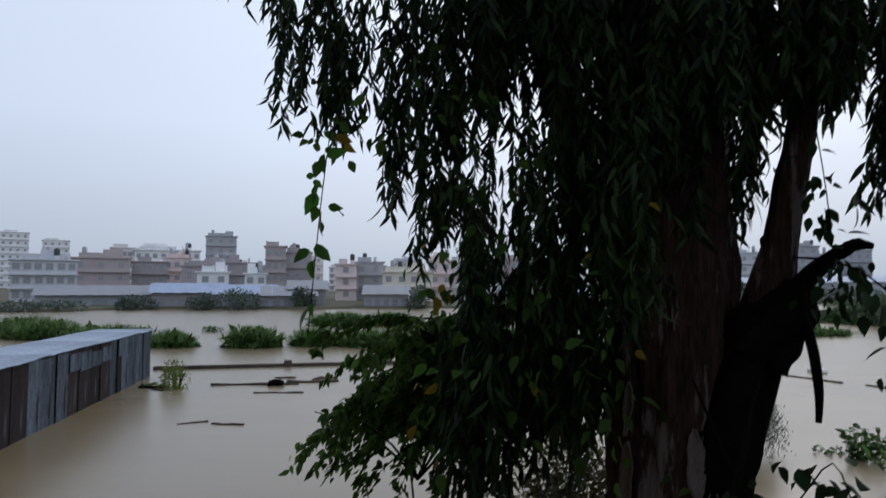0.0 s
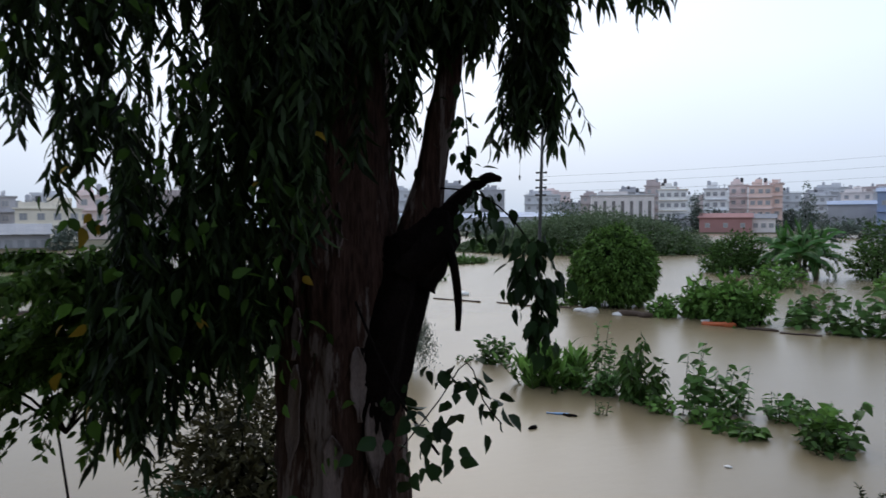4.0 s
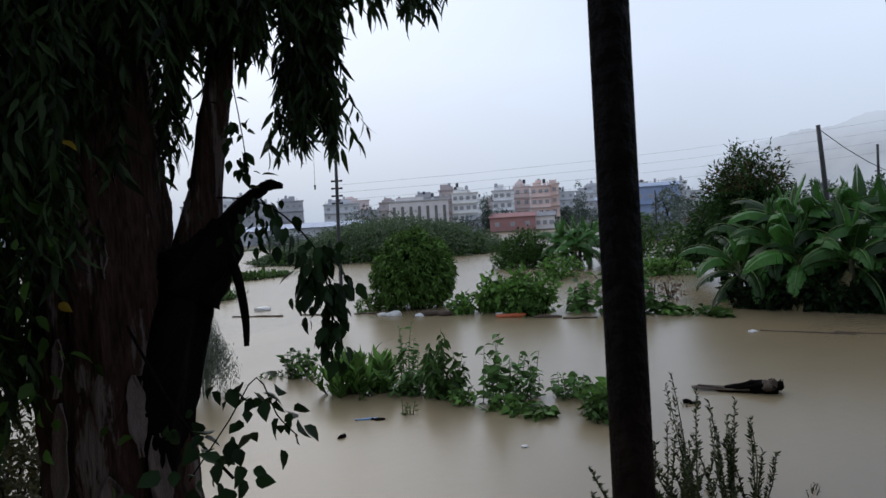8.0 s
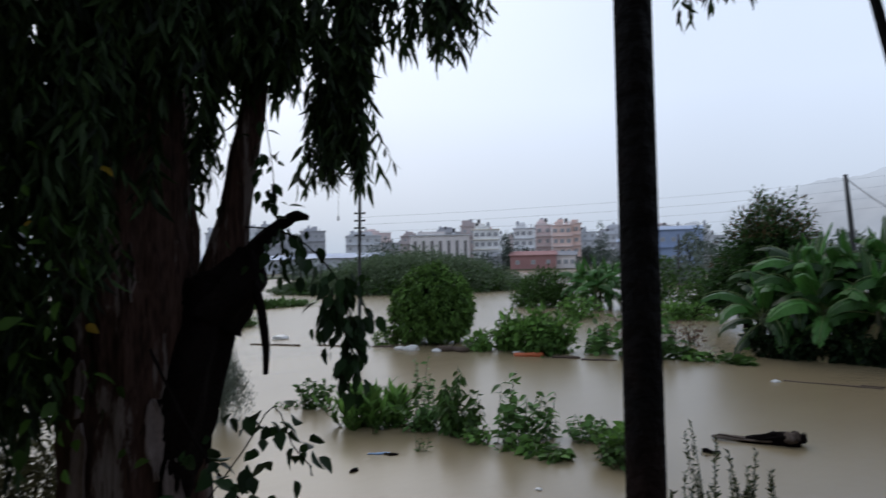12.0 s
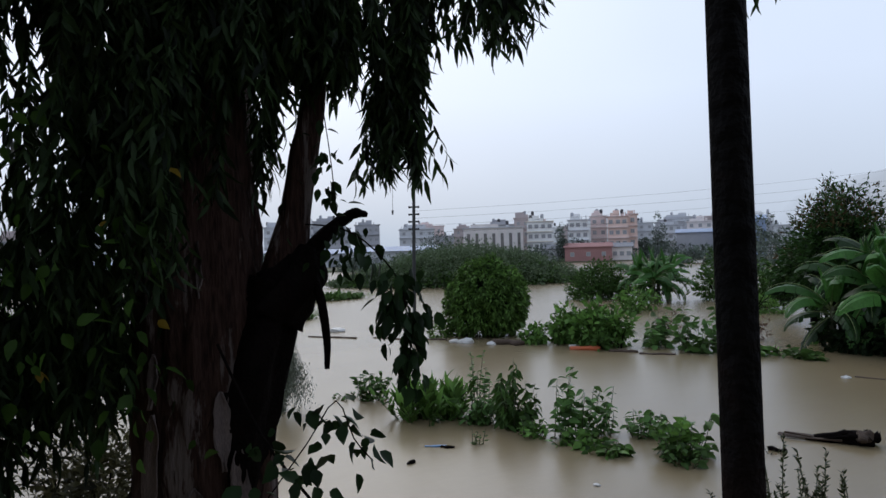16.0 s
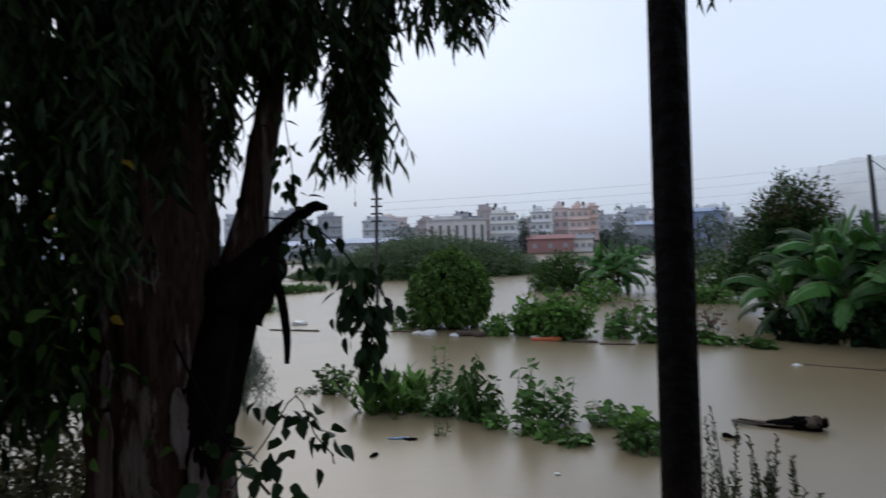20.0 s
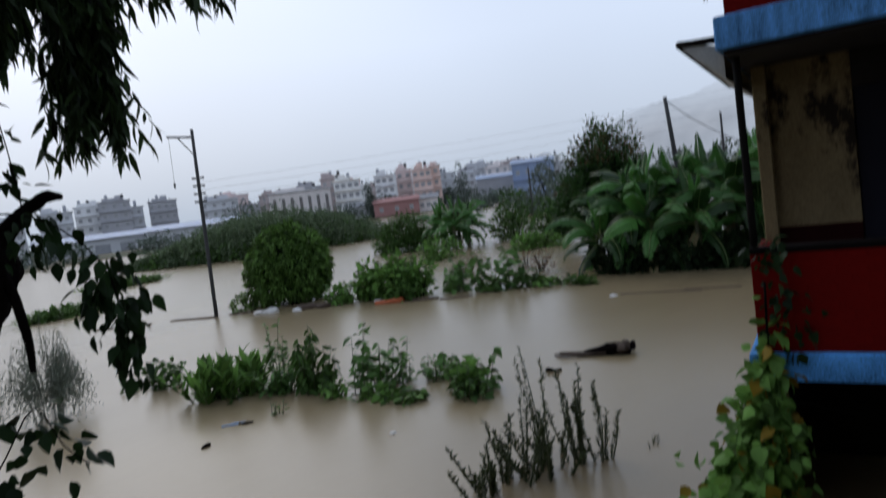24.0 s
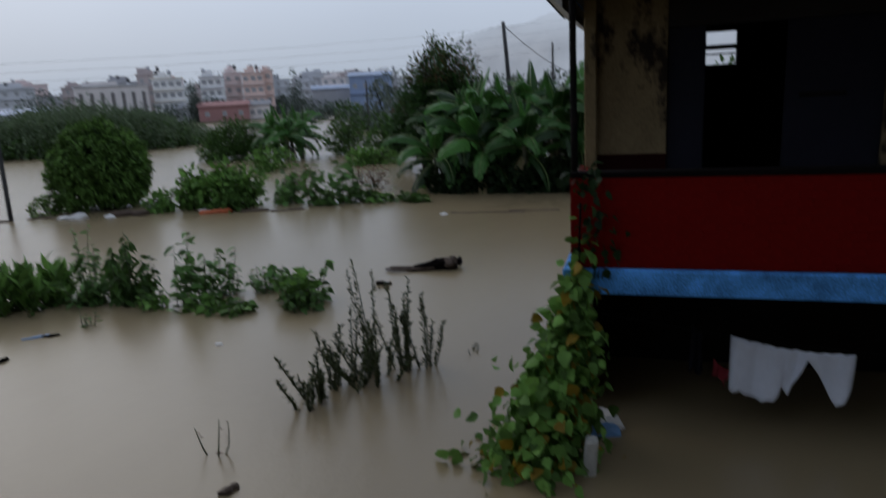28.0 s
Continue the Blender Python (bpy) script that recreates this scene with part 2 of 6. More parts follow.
RUBBER = mat("black_cable", (0.006, 0.006, 0.006), 0.8, 0.3, spec=0.15)
POLE = mat("painted_steel_pole", (0.035, 0.035, 0.036), 0.6, 0.3, 3.0)
WOOD = mat("soaked_wood", (0.07, 0.045, 0.03), 0.75, 0.4, 3.0, 0.5, 40.0, stretch=(1, 6, 6))
ORANGE = mat("orange_plank", (0.45, 0.10, 0.03), 0.6, 0.25, 5.0, 0.2)
PLASTIC = mat("white_plastic", (0.62, 0.61, 0.59), 0.4, 0.12, 8.0, 0.2)
BLUEPLASTIC = mat("blue_plastic", (0.10, 0.22, 0.40), 0.4, 0.2, 8.0, 0.2)
CLOTH = mat("white_cotton", (0.74, 0.78, 0.88), 0.9, 0.08, 6.0, 0.3, 90.0)
REDCLOTH = mat("red_cloth", (0.25, 0.02, 0.03), 0.9, 0.15)
TIN = mat("galvanised_sheet", (0.27, 0.31, 0.36), 0.45, 0.3, 1.6, 0.15, 30.0, metal=0.35, objrand=0.2, stain=(0.13, 0.09, 0.07), stain_at=(0.58, 0.72))
TIN_ROOF = mat("pale_tin_roof", (0.46, 0.52, 0.60), 0.5, 0.35, 1.2, 0.15, 20.0, metal=0.2, objrand=0.2, stain=(0.2, 0.2, 0.22), stain_at=(0.58, 0.72))
TIN_WALL = mat("stained_wall_sheet", (0.12, 0.145, 0.18), 0.5, 0.7, 3.0, 0.15, 30.0, metal=0.3, objrand=0.4, stain=(0.03, 0.028, 0.03), stain_at=(0.52, 0.66), stretch=(2, 2, 0.3))
TIN_RUST = mat("rusty_sheet", (0.035, 0.024, 0.023), 0.8, 0.7, 3.0, 0.3, 30.0, objrand=0.4, stretch=(2, 2, 0.3), stain=(0.09, 0.10, 0.11), stain_at=(0.6, 0.72))
BLUE_TIN = mat("blue_grey_roof_sheet", (0.30, 0.38, 0.54), 0.5, 0.2, 0.5, 0.1, 4.0)
GREY_TIN = mat("grey_roof_sheet", (0.26, 0.27, 0.30), 0.55, 0.2, 0.5, 0.1, 4.0)
# Lightened glass: the rain haze over the town is put into it.
GLASS_HAZED = mat("haze_pale_glass", (0.36, 0.37, 0.40), 0.12, 0.2, 1.0, 0.0, spec=0.6)


def wall_paint(key, col):
    return mat("paint_" + key, col, 0.85, 0.16, 0.4, 0.1, 5.0, stain=tuple(c * 0.55 for c in col), stain_at=(0.6, 0.8))


# ---- mesh helpers ----
def mesh_of(name, verts, faces, material, smooth=False):
    me = bpy.data.meshes.new(name)
    me.from_pydata([tuple(v) for v in verts], [], [tuple(f) for f in faces])
    me.materials.append(material)
    if smooth:
        me.polygons.foreach_set("use_smooth", [True] * len(me.polygons))
    me.update()
    return me


def said(label, more):
    """The label, filled up with what the thing stands in where it is short."""
    return label if len(label.split()) >= 4 else label + " " + more


def thing(name, place=(0, 0, 0), label="", category="", group="", kind="", turn=0.0):
    ob = new(name)
    ob.empty_display_size = 0.2
    ob.matrix_basis = pose(*place, 0, 0, turn)
    return tagged(ob, label, category, group, kind)


def part(name, me, parent, label="", m=None, kind=""):
    ob = new(name, me)
    ob.parent = parent
    if m is not None:
        ob.matrix_basis = m
    return tagged(ob, label, kind=kind)


def bevel_box(name, size, material, bevel=0.01, centre=(0, 0, 0), jitter=0.0, rng=None):
    """A box with eased edges; centre is that of the box in the mesh's own space."""
    bm = bmesh.new()
    bmesh.ops.create_cube(bm, size=1.0)
    for v in bm.verts:
        v.co = Vector((v.co.x * size[0] + centre[0], v.co.y * size[1] + centre[1], v.co.z * size[2] + centre[2]))
        if jitter and rng:
            v.co += Vector([rng.uniform(-jitter, jitter) for _ in range(3)])
    if bevel > 0:
        bmesh.ops.bevel(bm, geom=list(bm.edges), offset=bevel, segments=1, affect="EDGES")
    me = bpy.data.meshes.new(name)
    bm.to_mesh(me)
    bm.free()
    me.materials.append(material)
    return me


def tube(name, pts, radii, material, sides=10, rough=0.0, seed=0, cap=True, steps=4, ridge=0.0):
    """A smooth tapering tube along a line of points, its skin uneven by rough."""
    P = [Vector(p) for p in pts]
    path, rr = [], []
    for i in range(len(P) - 1):
        p0, p1, p2, p3 = P[max(i - 1, 0)], P[i], P[i + 1], P[min(i + 2, len(P) - 1)]
        for k in range(steps):
            u = k / steps
            path.append(0.5 * ((2 * p1) + (p2 - p0) * u + (2 * p0 - 5 * p1 + 4 * p2 - p3) * u * u + (3 * p1 - p0 - 3 * p2 + p3) * u ** 3))
            rr.append(radii[i] * (1 - u) + radii[i + 1] * u)
    path.append(P[-1])
    rr.append(radii[-1])
    verts, faces = [], []
    side = None
    for i, c in enumerate(path):
        d = (path[min(i + 1, len(path) - 1)] - path[max(i - 1, 0)]).normalized()
        if side is None:
            side = d.orthogonal().normalized()
        side = (side - d * side.dot(d)).normalized()
        other = d.cross(side)
        for k in range(sides):
            a = 2 * math.pi * k / sides
            n = side * math.cos(a) + other * math.sin(a)
            r = rr[i]
            if rough:
                r *= 1 + rough * noise.noise(Vector((c.x * 1.5 + seed, c.y * 1.5, c.z * 0.8)) + n * 1.3)
            if ridge:
                q = Vector((n.x * 5.0 + seed, n.y * 5.0, c.z * 1.3))
                r *= 1 + ridge * (noise.noise(q) + 0.7 * abs(noise.noise(q * 2.3)) + 0.4 * noise.noise(Vector((n.x * 16, n.y * 16, c.z * 6 + seed))))
            verts.append(c + n * r)
    for i in range(len(path) - 1):
        for k in range(sides):
            a, b = i * sides + k, i * sides + (k + 1) % sides
            faces.append((a, b, b + sides, a + sides))
    if cap:
        faces.append(tuple(range(sides))[::-1])
        faces.append(tuple(range(len(verts) - sides, len(verts))))
    return mesh_of(name, verts, faces, material, smooth=True)


def unit(a):
    return a / np.maximum(np.linalg.norm(a, axis=1, keepdims=True), 1e-6)


def leaves_mesh(name, pos, axis, length, width, material, rs, curl=0.12, tilt=1.0, fine=False):
    """Many folded leaves: base points, directions, lengths and widths in arrays. fine: with a rounded outline, for those seen from near."""
    n = len(pos)
    axis = unit(axis)
    up = unit(rs.normal(0, 1, (n, 3)) * tilt + np.array([0, 0, 0.6]))
    side = unit(np.cross(axis, up))
    nrm = np.cross(side, axis)
    L, W = length[:, None], width[:, None]
    if fine:
        v = np.empty((n, 11, 3))
        v[:, 0] = pos
        for k, (u, w, c) in enumerate(((0.16, 0.7, 0.0), (0.42, 1.0, 0.35), (0.74, 0.55, 1.0))):
            mid = pos + axis * L * u - nrm * L * curl * c * 0.6
            v[:, 1 + k] = mid + side * W * 0.5 * w + nrm * W * 0.16 * w
            v[:, 4 + k] = mid
            v[:, 7 + k] = mid - side * W * 0.5 * w + nrm * W * 0.16 * w
        v[:, 10] = pos + axis * L - nrm * L * curl * 1.4
        tri = [(0, 1, 4), (0, 4, 7), (1, 2, 4), (2, 5, 4), (4, 5, 7), (5, 8, 7), (2, 3, 5), (3, 6, 5), (5, 6, 8), (6, 9, 8), (3, 10, 6), (6, 10, 9)]
        per = 11
    else:
        v = np.empty((n, 5, 3))
        v[:, 0] = pos
        v[:, 1] = pos + axis * L * 0.38 + side * W * 0.5 + nrm * W * 0.18
        v[:, 2] = pos + axis * L * 0.38 - side * W * 0.5 + nrm * W * 0.18
        v[:, 3] = pos + axis * L * 0.5
        v[:, 4] = pos + axis * L - nrm * L * curl
        tri = [(0, 1, 3), (0, 3, 2), (3, 1, 4), (3, 4, 2)]
        per = 5
    base = np.arange(n)[:, None] * per
    f = np.concatenate([base + np.array([t]) for t in tri])
    me = bpy.data.meshes.new(name)
    me.vertices.add(n * per)
    me.vertices.foreach_set("co", v.reshape(-1))
    me.loops.add(len(f) * 3)
    me.loops.foreach_set("vertex_index", f.reshape(-1).astype(np.int32))
    me.polygons.add(len(f))
    me.polygons.foreach_set("loop_start", np.arange(0, len(f) * 3, 3, dtype=np.int32))
    me.materials.append(material)
    me.update(calc_edges=True)
    me.validate()
    return me


def dome_points(rs, n, rx, ry, h, bumps=0.5, full=2.4):
    """Points in the outer layer of one close-grown dome that reaches down to its foot."""
    u = rs.uniform(0, 1, n) ** 0.9
    a = rs.uniform(0, 6.2832, n)
    cap = rs.uniform(0, 1, n) < 0.3
    prof = np.sqrt(np.maximum(0.0, 1 - u ** full)) * (0.86 + 0.14 * np.minimum(1, u * 3))
    q = np.sqrt(rs.uniform(0, 1, n))
    r = np.where(cap, q, prof)
    z = np.where(cap, (1 - q ** 2) ** (1 / full), u)
    d = unit(np.stack([np.cos(a) * r, np.sin(a) * r, z * 0.8 - 0.1], 1))
    k = np.array([1 + bumps * noise.noise(Vector((math.cos(t) * 2.2 + rx, math.sin(t) * 2.2 + ry, zz * 2.5))) + bumps * 0.7 * noise.noise(Vector((math.cos(t) * 6, math.sin(t) * 6 + rx, zz * 6))) for t, zz in zip(a, z)])
    k *= 1.06 - np.abs(rs.normal(0, 0.13, n))
    p = np.stack([np.cos(a) * r * rx * k, np.sin(a) * r * ry * k, z * h * (0.35 + 0.65 * k) * np.where(cap, 1, 0.97)], 1)
    p[:, 2] = np.maximum(p[:, 2], rs.uniform(-0.02, 0.06, n) * h)
    return p, d


def blob_points(rs, n, rx, ry, h, lumps=9, base=0.1):
    """Points in the outer skins of a heap of lumps that together make an uneven crown over the origin."""
    c = rs.uniform(-1, 1, (lumps * 3, 3))
    c = c[(c[:, 0] ** 2 + c[:, 1] ** 2) < 1][:lumps]
    c[:, 2] = rs.uniform(0.2, 0.8, len(c)) * (1 - 0.45 * (c[:, 0] ** 2 + c[:, 1] ** 2))
    r = rs.uniform(0.24, 0.42, len(c))
    pick = rs.randint(0, len(c), n)
    d = unit(rs.normal(0, 1, (n, 3)))
    q = c[pick] * np.array([0.75, 0.75, 1.0]) + d * (r[pick] * rs.uniform(0.75, 1.05, n))[:, None]
    q[:, 2] = np.clip(q[:, 2], base * rs.uniform(0, 1, n), 1.15)
    out = q * np.array([rx, ry, h])
    return out, d


def bush(name, x, y, rx, ry, h, n, leaf, material, label, category="bush", group="", seed=1, z=0.0, lumps=10, droop=0.2, turn=0.0, stems=5, slim=0.45, dome=False):
    rs = np.random.RandomState(seed)
    ob = thing(name, (x, y, z), label, category, group, turn=turn)
    p, d = dome_points(rs, n, rx, ry, h) if dome else blob_points(rs, n, rx, ry, h, lumps)
    ax = d + rs.normal(0, 0.6, (n, 3)) - np.array([0, 0, droop])
    L = leaf * rs.uniform(0.6, 1.3, n)
    part("foliage", leaves_mesh("foliage", p, ax, L, L * slim, material, rs), ob, kind="stuff")
    if dome:
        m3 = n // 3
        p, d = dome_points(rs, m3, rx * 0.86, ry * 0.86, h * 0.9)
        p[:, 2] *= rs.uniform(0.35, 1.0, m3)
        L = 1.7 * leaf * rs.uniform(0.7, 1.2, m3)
        # darker core leaves paint the shade inside the dome
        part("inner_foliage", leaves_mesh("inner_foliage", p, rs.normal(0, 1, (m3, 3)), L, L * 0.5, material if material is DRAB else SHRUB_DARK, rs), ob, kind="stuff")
    for k in range(stems):
        a = rs.uniform(0, 6.28)
        e = Vector((math.cos(a) * rx * 0.55, math.sin(a) * ry * 0.55, h * rs.uniform(0.5, 0.8)))
        part("stem", tube("stem", [(e.x * 0.15, e.y * 0.15, -0.25), (e.x * 0.5, e.y * 0.5, e.z * 0.5), tuple(e)], [0.035 * h ** 0.5, 0.025 * h ** 0.5, 0.008], BARK_DARK, 6, steps=2), ob)
    return ob


# ---- flood water and land ----
def sheet(name, radius, inner, material, z, shore=None, seg=96):
    verts, faces = [], []
    rings = [inner, inner * 1.012, inner * 1.6, inner * 4, radius]
    for j, r in enumerate(rings):
        for k in range(seg):
            a = 2 * math.pi * k / seg
            rr = r * (shore(a) if shore else 1)
            verts.append((rr * math.cos(a), rr * math.sin(a), z - (0.8 if j == 0 else 0)))
    for j in range(len(rings) - 1):
        for k in range(seg):
            a, b = j * seg + k, j * seg + (k + 1) % seg
            faces.append((a, b, b + seg, a + seg))
    return mesh_of(name, verts, faces, material)


me = bpy.data.meshes.new("water")
bm = bmesh.new()
bmesh.ops.create_circle(bm, cap_ends=True, radius=3500, segments=64)
bm.to_mesh(me)
bm.free()
me.materials.append(WATER)
tagged(new("water", me), "brown silty flood water pocked by rain", "water", kind="structure")


def shoreline(a):
    d = math.degrees(a) % 360
    north = 0.98 + 0.02 * math.sin(a * 17) + 0.015 * math.sin(a * 41 + 1)
    east = 1.0 + 0.86 * max(0.0, min(1.0, (78 - d) / 26.0)) if d < 180 else 1.0
    return north * east


land = new("ground", sheet("ground", 3400, 100.0, GROUND, 0.35, shoreline))
tagged(land, "low wet ground beyond the flood", "ground", kind="structure")


def hill_backdrop():
    m = bpy.data.materials.new("glowing_mist_hill")
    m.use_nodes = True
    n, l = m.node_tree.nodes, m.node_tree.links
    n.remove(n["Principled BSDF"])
    # the hill emits by itself: mist light is put into this glow
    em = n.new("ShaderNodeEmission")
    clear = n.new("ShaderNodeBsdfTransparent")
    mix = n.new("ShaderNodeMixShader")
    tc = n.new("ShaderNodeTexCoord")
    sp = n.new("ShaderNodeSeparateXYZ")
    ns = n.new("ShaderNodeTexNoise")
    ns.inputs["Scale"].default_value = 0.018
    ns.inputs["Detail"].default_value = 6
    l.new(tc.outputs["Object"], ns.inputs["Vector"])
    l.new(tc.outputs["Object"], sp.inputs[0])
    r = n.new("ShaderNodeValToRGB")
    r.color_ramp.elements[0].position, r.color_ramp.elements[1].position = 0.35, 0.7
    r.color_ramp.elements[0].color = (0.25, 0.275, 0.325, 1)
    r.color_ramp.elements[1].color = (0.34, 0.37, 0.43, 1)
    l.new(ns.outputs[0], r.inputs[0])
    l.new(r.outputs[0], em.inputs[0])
    # alpha thins the top and far end, standing in for low cloud
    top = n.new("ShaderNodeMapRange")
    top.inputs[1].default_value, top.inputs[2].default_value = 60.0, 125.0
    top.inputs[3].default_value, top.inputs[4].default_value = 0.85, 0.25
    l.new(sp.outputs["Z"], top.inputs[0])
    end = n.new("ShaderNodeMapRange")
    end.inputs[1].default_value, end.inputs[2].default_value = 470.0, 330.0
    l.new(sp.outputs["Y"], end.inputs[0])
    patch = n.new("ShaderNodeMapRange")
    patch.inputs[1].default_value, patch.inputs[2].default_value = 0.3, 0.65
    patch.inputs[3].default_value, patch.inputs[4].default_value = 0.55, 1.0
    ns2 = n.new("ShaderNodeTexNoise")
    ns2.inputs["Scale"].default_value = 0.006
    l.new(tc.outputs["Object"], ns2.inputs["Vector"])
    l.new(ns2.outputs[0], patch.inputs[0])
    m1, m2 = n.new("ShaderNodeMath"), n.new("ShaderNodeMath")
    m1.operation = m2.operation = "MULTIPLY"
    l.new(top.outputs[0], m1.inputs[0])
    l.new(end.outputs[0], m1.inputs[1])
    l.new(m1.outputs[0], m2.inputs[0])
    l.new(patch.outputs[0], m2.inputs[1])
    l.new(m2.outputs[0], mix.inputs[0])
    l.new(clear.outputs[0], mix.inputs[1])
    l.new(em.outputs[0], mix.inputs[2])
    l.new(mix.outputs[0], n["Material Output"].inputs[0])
    verts, faces = [], []
    cols = 220
    for k in range(cols + 1):
        d = -20 + 50.0 * k / cols
        a = math.radians(d)
        u = max(0.0, 29.0 - d)
        h = 100 * (1 - math.exp(-u / 5.0)) + 1.3 * u + 9 * noise.noise(Vector((d * 0.35, 3, 0))) * min(1, u / 4) + 3.0 * noise.noise(Vector((d * 2.5, 9, 0))) + 1.5 * noise.noise(Vector((d * 9, 2, 0))) + 2.0
        for j in range(5):
            rad = 1000 + 130 * (j / 4) ** 1.2
            verts.append((rad * math.cos(a), rad * math.sin(a), h * (j / 4) ** 0.8 - (3 if j == 0 else 0)))
    for k in range(cols):
        for j in range(4):
            i = k * 5 + j
            faces.append((i, i + 5, i + 6, i + 1))
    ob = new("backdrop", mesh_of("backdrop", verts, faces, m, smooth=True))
    tagged(ob, "wooded hill backdrop, mist and cloud painted in as glow", "hill", kind="structure")


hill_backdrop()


# ---- town beyond the water ----
def spot(az, dist):
    return 0.4 + dist * math.cos(radians(az)), 0.2 + dist * math.sin(radians(az))


WIN = {}


def window_mesh(w, h, what, material):
    key = (w, h, what, material.name)
    if key not in WIN:
        if what == "pane":
            WIN[key] = bevel_box("pane", (w - 0.12, 0.05, h - 0.12), material, 0.0, (0, -0.045, h / 2))
        else:
            bm = bmesh.new()
            for sx, sz, cx, cz in ((w, 0.09, 0, 0.045), (w, 0.09, 0, h - 0.045), (0.09, h - 0.18, -w / 2 + 0.045, h / 2), (0.09, h - 0.18, w / 2 - 0.045, h / 2), (0.06, h - 0.18, 0, h / 2)):
                r = bmesh.ops.create_cube(bm, size=1.0)
                for v in r["verts"]:
                    v.co = Vector((v.co.x * sx + cx, v.co.y * 0.14 - 0.05, v.co.z * sz + cz))
            mm = bpy.data.meshes.new("window")
            bm.to_mesh(mm)
            bm.free()
            mm.materials.append(material)
            WIN[key] = mm
    return WIN[key]


STRIP_GLASS = mat("shaded_window_glass", (0.17, 0.15, 0.15), 0.2, 0.2, 1.0, 0.0)
DARK_TANK = mat("black_tank_plastic", (0.06, 0.06, 0.065), 0.6, 0.2)
FRAME = mat("window_frame_paint", (0.52, 0.50, 0.47), 0.7, 0.15)


def house(az, dist, w, top, storeys, paint, label, cols=3, depth=8.0, bands=True, tank=True, roof="flat", swing=0.0, win=(1.1, 1.15), seed=0, name="house", band_paint=None, strips=False):
    """A flat-roofed town house whose front looks at the water; top is the height of its roof line."""
    rng = random.Random(seed * 7 + int(az * 10))
    x, y = spot(az, dist)
    ob = thing(name, (x, y, 0.3), said(label, "across the flood"), "house", turn=az + 90 + 180 + swing)
    h = top - 0.3
    part("wall", bevel_box("wall", (w, depth, h), paint, 0.0, (0, depth / 2, h / 2)), ob)
    sh = h / storeys
    bp = band_paint or paint
    if roof == "flat":
        part("roof", bevel_box("roof", (w + 0.7, depth + 0.7, 0.22), bp, 0.0, (0, depth / 2, h + 0.11)), ob)
        part("parapet", bevel_box("parapet", (w * rng.uniform(0.35, 0.6), 0.18, 0.9), paint, 0.0, (-w * 0.15, 0.4, h + 0.67)), ob)
        if tank and rng.random() < 0.75:
            part("stair_room", bevel_box("stair_room", (w * rng.uniform(0.22, 0.4), 3.0, 1.7), paint, 0.0, (w * rng.uniform(-0.28, 0.28), depth * 0.5, h + 1.07)), ob)
            tx = w * rng.uniform(-0.35, 0.35)
            part("water_tank", tube("water_tank", [(tx, depth * 0.6, h + 0.2), (tx, depth * 0.6, h + 2.3), (tx, depth * 0.6, h + 2.5)], [0.5, 0.5, 0.2], GLASS_HAZED, 10, steps=1), ob, "black plastic water tank")
    else:
        rm = roof
        verts = [(-w / 2 - 0.4, -0.5, h), (w / 2 + 0.4, -0.5, h), (w / 2 + 0.4, depth * 0.5, h + 1.1), (-w / 2 - 0.4, depth * 0.5, h + 1.1), (w / 2 + 0.4, depth + 0.5, h), (-w / 2 - 0.4, depth + 0.5, h)]
        verts += [(a, b, c - 0.12) for a, b, c in verts]
        part("roof", mesh_of("roof", verts, [(0, 1, 2, 3), (3, 2, 4, 5), (6, 9, 8, 7), (9, 11, 10, 8), (0, 6, 7, 1), (1, 7, 8, 2), (2, 8, 10, 4), (4, 10, 11, 5), (5, 11, 9, 3), (3, 9, 6, 0)], rm), ob)
    if roof == "flat":
        for k in range(rng.randint(2, 4)):
            part("roof_post", bevel_box("roof_post", (0.28, 0.28, 1.1), bp, 0.0, (w * rng.uniform(-0.46, 0.46), depth * rng.choice((0.08, 0.5, 0.92)), h + 0.75)), ob)
        if rng.random() < 0.6:
            tx, ty = w * rng.uniform(-0.4, 0.4), depth * rng.uniform(0.1, 0.6)
            part("water_tank", tube("water_tank", [(tx, ty, h + 0.9), (tx, ty, h + 2.0), (tx, ty, h + 2.15)], [0.45, 0.45, 0.2], DARK_TANK, 9, steps=1), ob, "black plastic water tank")
            part("tank_stand", bevel_box("tank_stand", (0.8, 0.8, 0.75), bp, 0.0, (tx, ty, h + 0.56)), ob)
    if bands and storeys > 1:
        for s in range(1, storeys):
            part("floor_slab", bevel_box("floor_slab", (w + 0.5, 0.9, 0.2), bp, 0.0, (0, -0.2, s * sh)), ob)
    ww, wh = win
    for s in range(storeys):
        for c in range(cols):
            wx = (c + 0.5) / cols * w - w / 2
            if strips:
                hh = sh * 0.7
                o = part("window", window_mesh(0.9, round(hh, 2), "frame", FRAME), ob, m=pose(wx, 0, s * sh + sh * 0.15))
                part("pane", window_mesh(0.9, round(hh, 2), "pane", STRIP_GLASS), o)
            else:
                o = part("window", window_mesh(ww, wh, "frame", FRAME), ob, m=pose(wx + rng.uniform(-0.1, 0.1), 0, s * sh + sh * 0.33))
                part("pane", window_mesh(ww, wh, "pane", GLASS_HAZED), o)
    return ob


